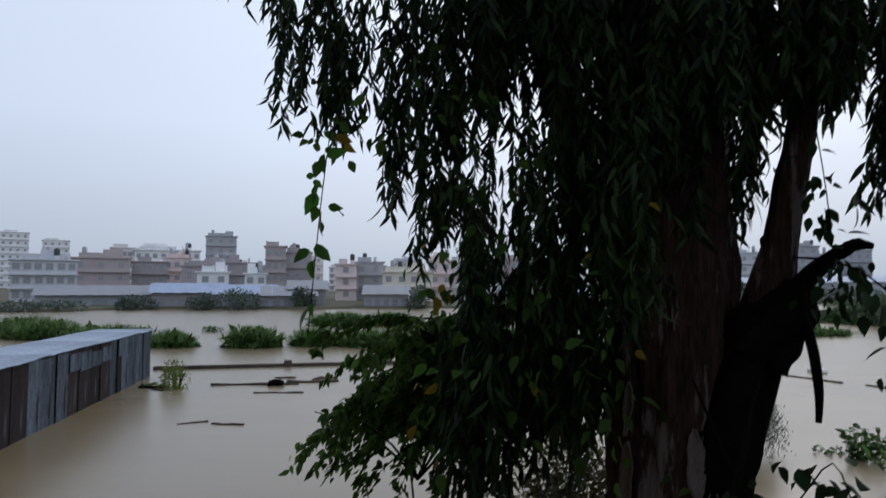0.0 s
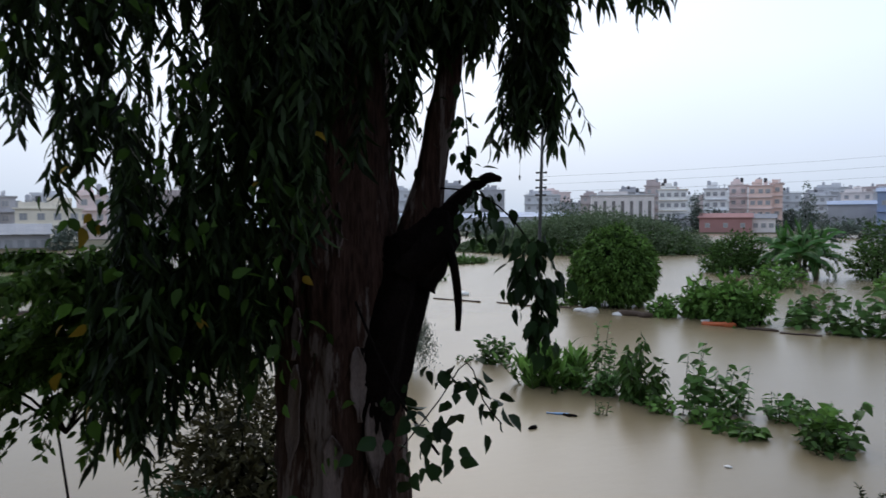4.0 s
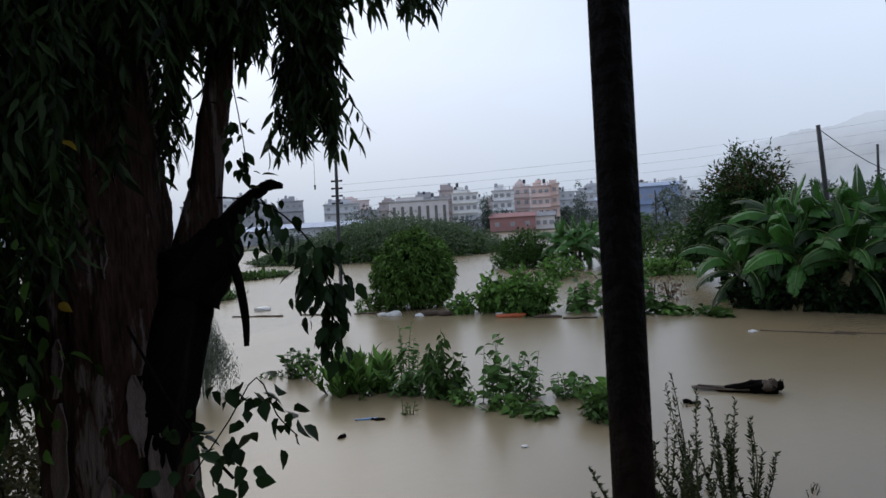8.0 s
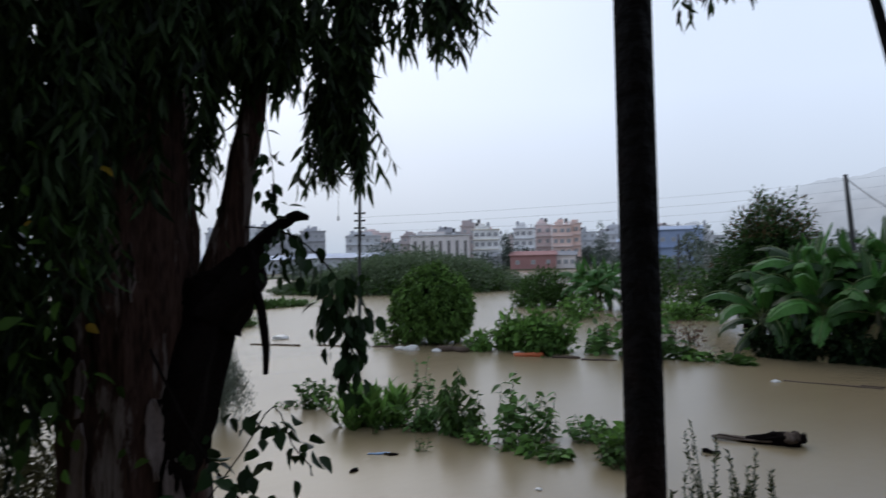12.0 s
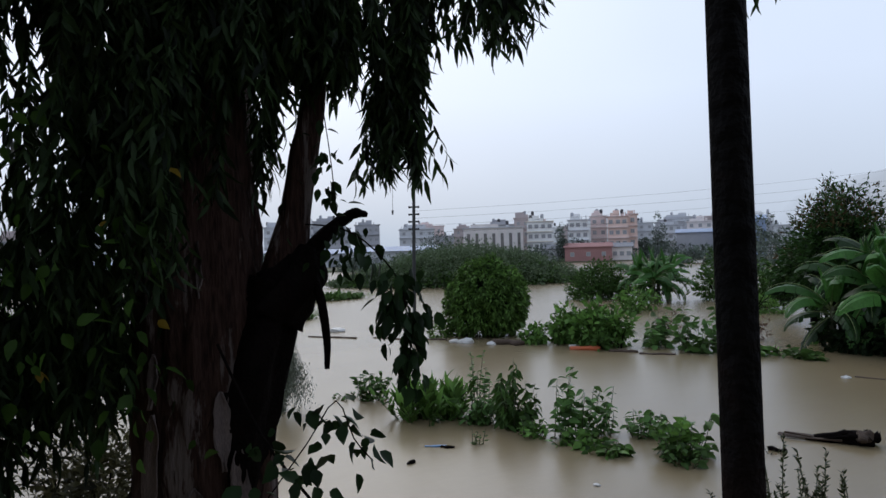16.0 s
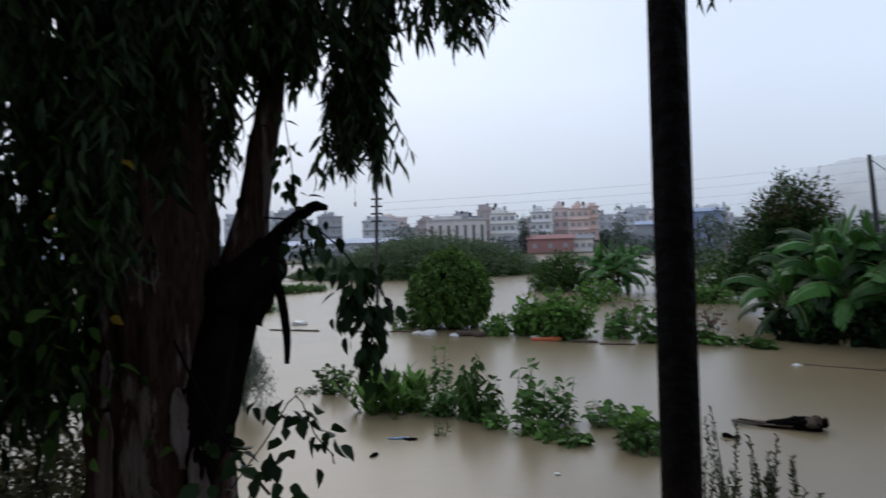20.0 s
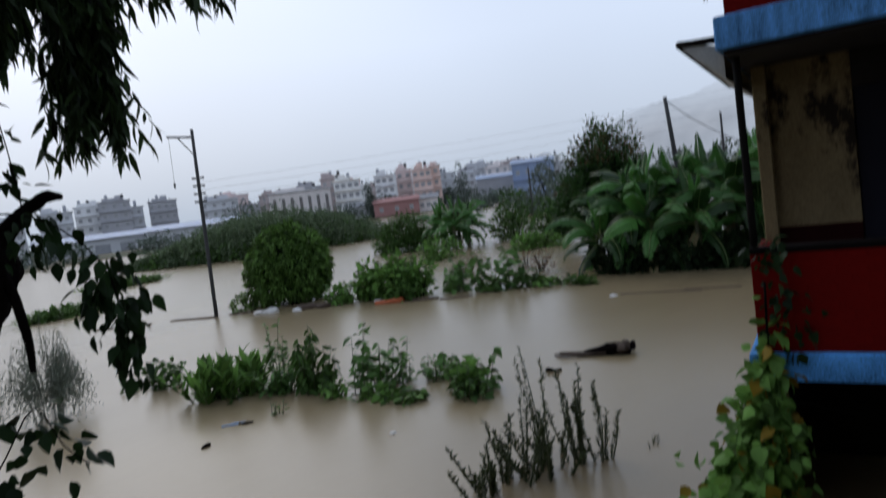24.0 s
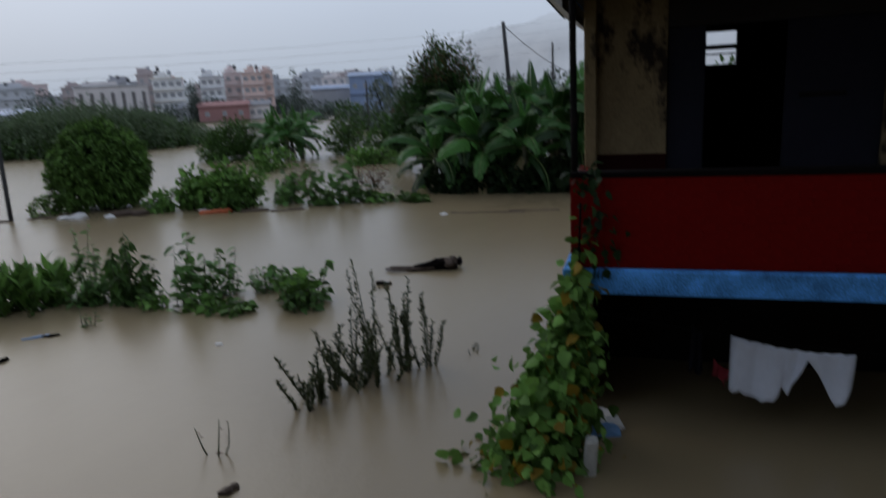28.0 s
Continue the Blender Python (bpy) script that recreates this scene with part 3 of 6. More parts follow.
def low_shed(az, dist, w, top, roofm, wallm, label, depth=9.0, swing=0.0, rise=1.2, bays=5, name="shed"):
    x, y = spot(az, dist)
    ob = thing(name, (x, y, -0.1), label, "shed", turn=az + 90 + 180 + swing)
    h = top + 0.1
    part("wall", bevel_box("wall", (w, depth, h - 0.05), wallm, 0.0, (0, depth / 2, (h - 0.05) / 2)), ob)
    v = []
    n = int(w / 0.9)
    for i in range(n + 1):
        x0 = -w / 2 - 0.4 + (w + 0.8) * i / n
        dz = 0.05 * (i % 2)
        v += [(x0, -0.9, h - 0.15 + dz), (x0, depth * 0.55, h + rise + dz), (x0, depth + 0.4, h + rise * 0.4 + dz)]
    f = []
    for i in range(n):
        for j in range(2):
            a = i * 3 + j
            f.append((a, a + 3, a + 4, a + 1))
    part("roof", mesh_of("roof", v, f, roofm), ob)
    for b in range(bays):
        bx = (b + 0.5) / bays * w - w / 2
        part("opening", bevel_box("opening", (w / bays * 0.6, 0.1, h * 0.55), GLASS_HAZED, 0.0, (bx, -0.03, h * 0.35)), ob)
    return ob


# Brick, grey and salmon are lightened: rain haze is put into the paint.
WHITE = wall_paint("white", (0.88, 0.88, 0.88))
OFFWHITE = wall_paint("off_white", (0.82, 0.76, 0.74))
GREYW = wall_paint("grey", (0.64, 0.65, 0.68))
DGREY = wall_paint("dark_grey", (0.47, 0.47, 0.50))
BRICKW = wall_paint("brick", (0.50, 0.43, 0.425))
DBRICK = wall_paint("dark_brick", (0.42, 0.38, 0.39))
PINK = wall_paint("pink", (0.78, 0.65, 0.63))
SALMON = wall_paint("salmon", (0.84, 0.64, 0.57))
YELLOW = wall_paint("cream", (0.80, 0.74, 0.63))
BLUEW = wall_paint("blue", (0.30, 0.38, 0.56))
REDW = wall_paint("red", (0.40, 0.21, 0.20))

# az, distance, width, top, storeys, paint, label, columns
for i, (az, dist, w, top, st, pt, lab, cols) in enumerate([
    (122.6, 380, 12, 27, 8, WHITE, "tall pale apartment block far off in mist", 4),
    (120.0, 385, 12, 24, 7, WHITE, "tall pale apartment block far off in mist", 4),
    (120.7, 128, 9.5, 7.2, 3, GREYW, "grey three-storey house by the flood edge", 6),
    (117.0, 150, 10.5, 8.4, 3, BRICKW, "unplastered brick town house", 3),
    (113.6, 158, 7, 8.0, 3, DBRICK, "dark brick town house", 3),
    (111.6, 165, 6, 9.2, 3, PINK, "faded pink town house", 3),
    (112.3, 190, 16, 11.9, 4, WHITE, "long white institutional block", 8),
    (115.4, 196, 6.5, 12.6, 4, OFFWHITE, "off-white concrete block", 5),
    (108.3, 230, 9.5, 18.6, 6, DGREY, "grey tower block above the roofs", 3),
    (109.6, 138, 8, 6.8, 2, DBRICK, "dark brick house behind white cottages", 3),
    (108.9, 122, 5.2, 5.4, 2, WHITE, "small white two-storey house", 2),
    (105.6, 122, 3.6, 5.2, 2, WHITE, "small white two-storey house", 2),
    (107.2, 150, 7, 7.8, 3, DBRICK, "dark brick town house", 2),
    (104.0, 152, 4.4, 11.6, 4, BRICKW, "brick house with a stair tower", 3),
    (102.2, 154, 6.0, 10.4, 3, DBRICK, "brown brick town house", 3),
    (98.2, 130, 4.0, 7.2, 3, PINK, "narrow pink house", 1),
    (96.3, 138, 6.0, 7.9, 3, DGREY, "dark brick house with blank side", 2),
    (93.0, 126, 9.4, 5.7, 2, YELLOW, "cream two-storey house with balconies", 4),
    (90.2, 140, 5.0, 8.4, 3, PINK, "brown brick town house", 2),
    (87.5, 145, 8.0, 8.0, 3, OFFWHITE, "off-white town house", 3),
    (84.0, 150, 9.0, 9.0, 3, BRICKW, "brick town house", 3),
    (80.0, 150, 8.0, 7.5, 3, GREYW, "grey town house", 3),
    (76.0, 160, 9.0, 9.5, 3, DGREY, "dark grey town house", 3),
    (72.0, 170, 9.0, 8.5, 3, OFFWHITE, "off-white town house", 3),
    (69.0, 190, 8.0, 11.0, 4, GREYW, "grey town house in rain haze", 3),
    (65.8, 230, 9.0, 13.5, 4, GREYW, "grey town house in rain haze", 3),
    (63.6, 240, 8.0, 15.0, 5, WHITE, "pale town house in rain haze", 3),
    (61.8, 235, 9.0, 15.5, 5, DGREY, "dark grey town house in rain haze", 3),
    (61.0, 245, 10.0, 13.4, 4, GREYW, "grey town house in rain haze", 4),
    (58.4, 250, 9.0, 14.6, 4, DGREY, "grey town house in rain haze", 4),
    (54.2, 250, 13.0, 12.4, 4, GREYW, "grey town house in rain haze", 4),
]):
    house(az, dist, w, top, st, pt, lab, cols, seed=i, tank=(i not in (0, 1, 7)))

house(47.65, 190, 16.6, 10.2, 1, OFFWHITE, "long pale hall with tall dark window strips", 7, seed=40, strips=True, tank=False, bands=False, swing=4, band_paint=GREYW)
house(46.9, 232, 11.0, 12.6, 4, DGREY, "dark grey house behind the hall", 3, seed=41)
house(44.9, 206, 7.0, 13.4, 4, BRICKW, "reddish house with a roof tank", 3, seed=42)
house(43.75, 195, 7.4, 11.7, 4, WHITE, "white four-storey house with slab bands", 4, seed=43, band_paint=YELLOW)
house(40.55, 196, 5.7, 11.8, 4, WHITE, "white house with a tall side tree", 3, seed=44, band_paint=GREYW)
house(38.9, 202, 4.6, 12.9, 4, PINK, "pale pink narrow house", 2, seed=45, band_paint=OFFWHITE)
house(37.35, 196, 5.6, 12.4, 4, SALMON, "salmon pink four-storey house", 3, seed=46, band_paint=PINK)
house(36.2, 199, 2.8, 13.0, 4, SALMON, "salmon pink stair tower beside the house", 1, seed=146, band_paint=PINK, tank=False)
house(33.2, 230, 7.0, 10.4, 4, GREYW, "grey town house in rain haze", 3, seed=47)
house(31.0, 230, 8.0, 11.2, 4, OFFWHITE, "off-white town house in rain haze", 3, seed=48)
house(28.9, 235, 9.0, 12.0, 4, GREYW, "grey town house in rain haze", 3, seed=49)
house(26.8, 240, 8.0, 10.6, 4, DGREY, "grey town house in rain haze", 3, seed=50)
house(28.0, 205, 12.5, 10.6, 2, BLUEW, "blue two-storey house beside the flood", 4, seed=51, roof=BLUE_TIN)
house(31.2, 215, 12.0, 7.6, 1, DGREY, "low grey house with tin roof", 3, seed=52, roof=BLUE_TIN)
house(39.8, 182, 12.2, 4.1, 1, REDW, "low red brick warehouse standing in water", 3, seed=53, roof=REDW)
house(37.1, 184, 5.4, 3.9, 1, OFFWHITE, "low off-white store", 3, seed=54, roof=GREY_TIN)
house(42.9, 186, 5.0, 3.9, 1, GREYW, "low grey store by the water", 3, seed=55, roof=GREY_TIN)

rt = random.Random(12)
for i in range(40):
    az = 25.5 + i * 1.15 if i < 26 else 85.0 + (i - 26) * 2.7
    dist = rt.uniform(262, 330) if i < 26 else rt.uniform(235, 290)
    house(az + rt.uniform(-0.3, 0.3), dist, rt.uniform(8, 14), 3.75 + dist * rt.uniform(0.02, 0.04), 4, rt.choice((GREYW, WHITE, OFFWHITE, DGREY, GREYW, BRICKW, PINK)), "distant town house seen through rain", rt.choice((3, 4)), seed=200 + i)
low_shed(117.0, 108, 16, 2.0, GREY_TIN, DGREY, "long low shed with grey tin roof")
low_shed(110.6, 102, 10, 2.4, BLUE_TIN, DBRICK, "low shed with blue tin roof")
low_shed(106.4, 101, 9, 2.2, BLUE_TIN, DGREY, "low shed with blue tin roof")
low_shed(103.0, 100, 8, 2.0, GREY_TIN, DGREY, "low shed with weathered roof")
low_shed(101.4, 103, 5.5, 2.9, GREY_TIN, DBRICK, "small shed with grey tin roof")
low_shed(94.8, 101, 6.5, 2.2, GREY_TIN, DGREY, "small dark shed at the water's edge")
low_shed(63.0, 195, 30, 4.4, BLUE_TIN, GREYW, "long shed with pale blue roof", swing=8)
low_shed(56.0, 190, 26, 4.6, BLUE_TIN, GREYW, "long shed with pale blue roof", swing=-6)
low_shed(51.0, 200, 14, 3.8, GREY_TIN, GREYW, "grey-roofed shed at the water's edge")
low_shed(76.0, 110, 14, 2.4, BLUE_TIN, DGREY, "low shed with blue tin roof")
low_shed(85.0, 108, 12, 2.4, GREY_TIN, DGREY, "low shed with grey tin roof")

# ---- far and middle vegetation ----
# Greyed, pale leaf: distance haze is put into its base colour.
FAR_LEAF = leafy("haze_pale_tree_leaf", (0.12, 0.15, 0.125))
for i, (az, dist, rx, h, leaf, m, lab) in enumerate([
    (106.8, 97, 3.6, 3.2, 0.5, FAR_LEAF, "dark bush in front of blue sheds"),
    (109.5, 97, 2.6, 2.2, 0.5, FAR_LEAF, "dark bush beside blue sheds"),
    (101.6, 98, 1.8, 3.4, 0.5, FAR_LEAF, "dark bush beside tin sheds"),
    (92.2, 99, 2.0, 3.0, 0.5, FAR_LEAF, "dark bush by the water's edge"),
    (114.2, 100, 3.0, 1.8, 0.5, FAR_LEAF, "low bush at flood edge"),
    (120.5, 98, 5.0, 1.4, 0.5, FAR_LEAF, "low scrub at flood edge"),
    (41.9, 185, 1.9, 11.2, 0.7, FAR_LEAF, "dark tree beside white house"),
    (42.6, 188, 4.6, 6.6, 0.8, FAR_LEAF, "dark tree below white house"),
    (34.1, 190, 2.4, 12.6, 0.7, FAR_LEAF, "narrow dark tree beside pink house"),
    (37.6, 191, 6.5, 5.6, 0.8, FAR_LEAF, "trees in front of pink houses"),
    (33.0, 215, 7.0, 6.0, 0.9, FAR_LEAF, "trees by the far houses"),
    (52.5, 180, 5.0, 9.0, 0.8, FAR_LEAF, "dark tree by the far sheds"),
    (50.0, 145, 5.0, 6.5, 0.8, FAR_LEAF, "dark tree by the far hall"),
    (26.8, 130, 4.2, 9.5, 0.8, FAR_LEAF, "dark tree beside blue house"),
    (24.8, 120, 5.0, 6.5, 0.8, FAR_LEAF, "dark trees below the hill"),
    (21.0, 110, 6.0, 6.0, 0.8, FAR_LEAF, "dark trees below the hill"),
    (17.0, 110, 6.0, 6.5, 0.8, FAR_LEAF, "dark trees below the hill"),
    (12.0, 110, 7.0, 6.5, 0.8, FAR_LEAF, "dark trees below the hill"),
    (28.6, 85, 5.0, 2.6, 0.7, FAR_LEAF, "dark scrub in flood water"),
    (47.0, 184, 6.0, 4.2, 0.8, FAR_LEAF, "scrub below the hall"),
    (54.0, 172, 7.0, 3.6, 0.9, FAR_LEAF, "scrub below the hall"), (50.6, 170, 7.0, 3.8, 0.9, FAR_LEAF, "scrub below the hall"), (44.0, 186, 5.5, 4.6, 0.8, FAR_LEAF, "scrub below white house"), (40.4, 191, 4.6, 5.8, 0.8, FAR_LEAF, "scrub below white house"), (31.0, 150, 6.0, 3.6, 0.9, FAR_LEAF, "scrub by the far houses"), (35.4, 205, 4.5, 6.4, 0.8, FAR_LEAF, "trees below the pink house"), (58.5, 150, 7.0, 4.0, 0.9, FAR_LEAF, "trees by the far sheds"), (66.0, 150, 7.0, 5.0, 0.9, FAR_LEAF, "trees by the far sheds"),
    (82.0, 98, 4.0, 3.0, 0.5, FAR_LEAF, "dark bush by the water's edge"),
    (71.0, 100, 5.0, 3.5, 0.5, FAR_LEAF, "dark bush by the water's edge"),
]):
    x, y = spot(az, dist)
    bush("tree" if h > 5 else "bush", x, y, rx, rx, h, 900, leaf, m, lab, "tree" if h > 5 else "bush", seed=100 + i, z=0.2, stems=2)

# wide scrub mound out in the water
# leaf lightened to carry the haze lying over the mound
SCRUB = leafy("haze_pale_scrub_leaf", (0.12, 0.165, 0.09))
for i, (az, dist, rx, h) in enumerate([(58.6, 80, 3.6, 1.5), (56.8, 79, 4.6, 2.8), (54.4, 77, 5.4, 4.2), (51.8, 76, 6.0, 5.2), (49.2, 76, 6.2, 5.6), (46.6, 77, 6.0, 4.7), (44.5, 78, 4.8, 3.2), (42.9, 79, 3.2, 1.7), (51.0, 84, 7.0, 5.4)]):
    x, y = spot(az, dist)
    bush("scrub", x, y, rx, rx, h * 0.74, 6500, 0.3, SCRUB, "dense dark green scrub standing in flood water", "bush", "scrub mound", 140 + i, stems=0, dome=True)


def round_bush(x, y, r, h, n, seed, label):
    """A close rounded crown, undercut at the foot, of leaf tufts whose tips hang."""
    rs = np.random.RandomState(seed)
    ob = thing("round_bush", (x, y, 0), label, "bush")
    t = n // 14
    u, a = rs.uniform(-0.82, 1, t), rs.uniform(0, 6.2832, t)
    ring = np.sqrt(1 - u ** 2)
    d = np.stack([np.cos(a) * ring, np.sin(a) * ring, u], 1)
    k = np.array([1 + 0.16 * noise.noise(Vector(q) * 2.1 + Vector((seed, 0, 0))) + 0.14 * noise.noise(Vector(q) * 4.7) for q in d]) * rs.uniform(0.86, 1.04, t)
    c = d * k[:, None] * np.array([r, r, h * 0.53]) + np.array([0, 0, h * 0.49])
    c[:, :2] *= (1.08 - 0.3 * np.clip(c[:, 2] / h - 0.45, 0, 1))[:, None]
    c[:, 2] = np.maximum(c[:, 2], rs.uniform(0.05, 0.3, t))
    P = np.repeat(c, 14, 0) + rs.normal(0, 0.07, (t * 14, 3))
    A = np.repeat(d, 14, 0) * 0.7 + rs.normal(0, 0.55, (t * 14, 3)) - np.array([0, 0, 0.75])
    L = rs.uniform(0.14, 0.27, len(P))
    part("foliage", leaves_mesh("foliage", P, A, L, L * 0.36, ROUND, rs, fine=True), ob, kind="stuff")
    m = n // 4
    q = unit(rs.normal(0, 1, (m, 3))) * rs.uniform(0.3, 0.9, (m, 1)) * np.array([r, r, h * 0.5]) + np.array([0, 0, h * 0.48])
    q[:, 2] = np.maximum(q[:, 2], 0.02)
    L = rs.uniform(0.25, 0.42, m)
    # core leaves are near black, the bush's inner shade as colour
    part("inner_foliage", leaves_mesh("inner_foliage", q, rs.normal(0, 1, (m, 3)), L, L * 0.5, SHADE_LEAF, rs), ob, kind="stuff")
    for b in range(7):
        a = b * 0.9 + 0.3
        part("stem", tube("stem", [(math.cos(a) * 0.1, math.sin(a) * 0.1, -0.3), (math.cos(a) * r * 0.3, math.sin(a) * r * 0.3, h * 0.4), (math.cos(a) * r * 0.6, math.sin(a) * r * 0.6, h * 0.7)], [0.07, 0.05, 0.02], BARK_DARK, 7, 0.2, b, steps=3), ob)
    return ob


# round bush and tangle on the drowned bank
round_bush(20.45, 22.65, 1.62, 3.35, 17000, 160, "round dense dark green bush on drowned bank")
bush("round_bush", 18.9, 23.9, 0.9, 0.8, 0.9, 600, 0.2, ROUND, "low skirt of dark green bush", "bush", "", 161)
for i, (x, y, rx, ry, h, n, m) in enumerate([
    (20.1, 19.2, 0.75, 0.7, 1.1, 420, SHRUB), (20.6, 18.1, 0.95, 0.9, 1.95, 900, SHRUB), (20.9, 17.0, 1.0, 0.95, 2.05, 1100, SHRUB), (21.1, 16.0, 0.8, 0.8, 1.75, 700, SHRUB),
    (21.9, 17.4, 0.7, 0.7, 1.9, 260, DRY), (21.3, 18.9, 0.7, 0.6, 2.1, 260, SHRUB_DARK), (20.35, 16.3, 0.6, 0.5, 0.8, 260, SHRUB_DARK)]):
    bush("shrub", x, y, rx, ry, h * 0.8, int(n * 0.6), 0.32, m, "leafy green shrub on drowned bank", "bush", "bank shrubs", 170 + i, lumps=12, slim=0.5)
for i, (x, y, rx, h, n) in enumerate([(27.6, 14.9, 1.0, 0.9, 90), (26.3, 13.5, 0.9, 1.0, 140), (26.8, 17.6, 1.2, 0.8, 110)]):
    bush("dead_shrub", x, y, rx, rx * 0.7, h, n, 0.2, DRY, "withered brown shrub among flood water", "bush", "withered shrubs", 190 + i, slim=0.3)
bush("bush", 40.2, 32.2, 2.4, 2.2, 2.5, 4000, 0.22, SHRUB_DARK, "rounded dark bush behind bank", "bush", "", 195, dome=True, stems=0)
bush("bush", 33.0, 24.0, 1.6, 1.6, 1.5, 900, 0.26, SHRUB, "green bush behind bank", "bush", "", 196)
bush("bush", 43.0, 24.4, 2.6, 2.4, 3.3, 1800, 0.3, SHRUB_DARK, "dark bush behind bananas", "bush", "", 197, lumps=14)
bush("bush", 39.5, 19.5, 2.6, 2.0, 3.0, 1600, 0.3, SHRUB_DARK, "very dark bush behind bananas", "bush", "", 198, lumps=14)
bush("bush", 36.0, 18.5, 2.2, 1.6, 1.4, 900, 0.3, SHRUB, "low green bush behind bananas", "bush", "", 199)
bush("bush", 33.0, 10.5, 3.0, 2.5, 3.6, 1800, 0.3, SHRUB_DARK, "dark bush behind bananas", "bush", "", 200, lumps=14)
bush("tree", 31.0, -0.8, 4.2, 4.0, 5.6, 3000, 0.35, SHRUB_DARK, "green tree behind the red house", "tree", "", 202, lumps=16)
bush("bush", 33.0, 6.5, 3.0, 2.5, 3.9, 1800, 0.3, SHRUB_DARK, "dark bush behind bananas", "bush", "", 201, lumps=14)


def crown_tree(name, x, y, r, z0, z1, n, leaf, m, label, seed):
    rs = np.random.RandomState(seed)
    ob = thing(name, (x, y, 0), label, "tree")
    part("trunk", tube("trunk", [(0, 0, -0.3), (0.1, 0, z0), (0, 0.1, z1 * 0.75)], [0.22, 0.18, 0.06], BARK_DARK, 10, 0.2), ob)
    for k in range(6):
        a = k * 1.05 + seed
        part("limb", tube("limb", [(0.1, 0, z0 * 0.8), (math.cos(a) * r * 0.4, math.sin(a) * r * 0.4, (z0 + z1) * 0.5), (math.cos(a) * r * 0.75, math.sin(a) * r * 0.75, z1 * rs.uniform(0.65, 0.85))], [0.1, 0.06, 0.02], BARK_DARK, 6, steps=2), ob)
    p, d = dome_points(rs, n, r, r, z1 - z0, 0.6, 3.2)
    p[:, 2] = np.maximum(p[:, 2], rs.uniform(-0.1, 0.3, n)) + z0
    L = leaf * rs.uniform(0.6, 1.3, n)
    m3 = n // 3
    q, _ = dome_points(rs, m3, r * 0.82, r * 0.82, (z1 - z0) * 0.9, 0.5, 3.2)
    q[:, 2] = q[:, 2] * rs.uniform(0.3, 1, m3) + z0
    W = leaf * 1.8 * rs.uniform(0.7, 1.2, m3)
    # crown's inner shade painted with a second, near-black leaf
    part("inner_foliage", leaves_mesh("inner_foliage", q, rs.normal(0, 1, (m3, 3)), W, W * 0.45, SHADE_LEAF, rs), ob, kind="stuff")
    fresh = (p[:, 2] > z0 + 0.72 * (z1 - z0)) & (rs.uniform(0, 1, n) < 0.35)
    ax = d + rs.normal(0, 0.6, (n, 3)) - np.array([0, 0, 0.35])
    part("crown", leaves_mesh("crown", p[~fresh], ax[~fresh], L[~fresh], L[~fresh] * 0.33, m, rs), ob, kind="stuff")
    part("new_growth", leaves_mesh("new_growth", p[fresh], ax[fresh], L[fresh], L[fresh] * 0.33, FLUSH, rs), ob, "reddish new leaves", kind="stuff")
    return ob


crown_tree("mango_tree", 31.6, 12.25, 1.85, 0.9, 5.5, 11000, 0.24, MANGO, "dark mango tree with reddish new growth", 210)
crown_tree("mango_tree", 33.8, 14.4, 1.6, 1.1, 3.5, 4200, 0.32, MANGO, "dark green tree beside mango", 211)


# ---- banana plants ----
def rib_line(length, lift, droop, n):
    """The midrib of a leaf: it leaves the stem at lift and bends over by droop, most of it past the middle."""
    pts, x, z = [], 0.0, 0.0
    for i in range(n + 1):
        pts.append((x, z))
        ang = lift - droop * (i / n) ** 1.4
        x += length / n * math.cos(ang)
        z += length / n * math.sin(ang)
    return pts


def banana_leaf(length, width, lift, droop, seed, material, torn=0.25):
    """A broad blade folded along its midrib, slit from the edge inwards into straps; the petiole is bare."""
    rs = random.Random(seed)
    n = 30
    pts = rib_line(length, lift, droop, n)
    verts, faces = [], []
    for side in (-1, 1):
        fold, slip, gap = 0.30, 0.0, False
        for i in range(4, n):
            if rs.random() < torn:
                fold, slip, gap = rs.uniform(0.15, 0.75), rs.uniform(-0.02, 0.05), True
            row = []
            for k, q in enumerate((i, i + 1)):
                u = (q - 4) / (n - 4)
                w = width * 0.5 * max(0.02, math.sin(math.pi * (0.06 + 0.94 * u) ** 0.75)) ** 0.6
                if q == n:
                    w = 0.01
                x, z = pts[q]
                back = 0.16 * w
                cut = 0.3 * length / n if gap and k == 0 else 0.0
                row.append([(x, 0.012 * side, z), (x + back * 0.5 + cut * 0.4, side * w * 0.55, z - w * 0.55 * fold * 0.5 + 0.03), (x + back + cut, side * w * (0.97 + 0.03 * rs.random()), z - w * fold * 1.25 - slip)])
            base = len(verts)
            verts += row[0] + row[1]
            quads = [(base, base + 3, base + 4, base + 1), (base + 1, base + 4, base + 5, base + 2)]
            faces += quads if side > 0 else [q[::-1] for q in quads]
            gap = False
    return mesh_of("leaf", verts, faces, material)


def banana_rib(length, lift, droop, material):
    pts = rib_line(length, lift, droop, 10)
    return tube("midrib", [(x, 0, z + 0.006) for x, z in pts], [0.03, 0.026, 0.022, 0.019, 0.017, 0.015, 0.013, 0.011, 0.009, 0.006, 0.003], material, 5, steps=1)


RIB = mat("banana_midrib", (0.16, 0.21, 0.07), 0.5, 0.2, 3.0, 0.1)
SHAPES = [(1.9, 0.46, 84, 25, 0.05, BANANA), (2.5, 0.60, 70, 95, 0.16, BANANA), (2.7, 0.64, 56, 105, 0.22, BANANA), (2.6, 0.62, 40, 105, 0.28, BANANA), (2.3, 0.60, 16, 95, 0.32, BANANA), (2.1, 0.56, -22, 62, 0.4, BANANA), (1.7, 0.42, -55, 30, 0.5, BANANA_DRY)]
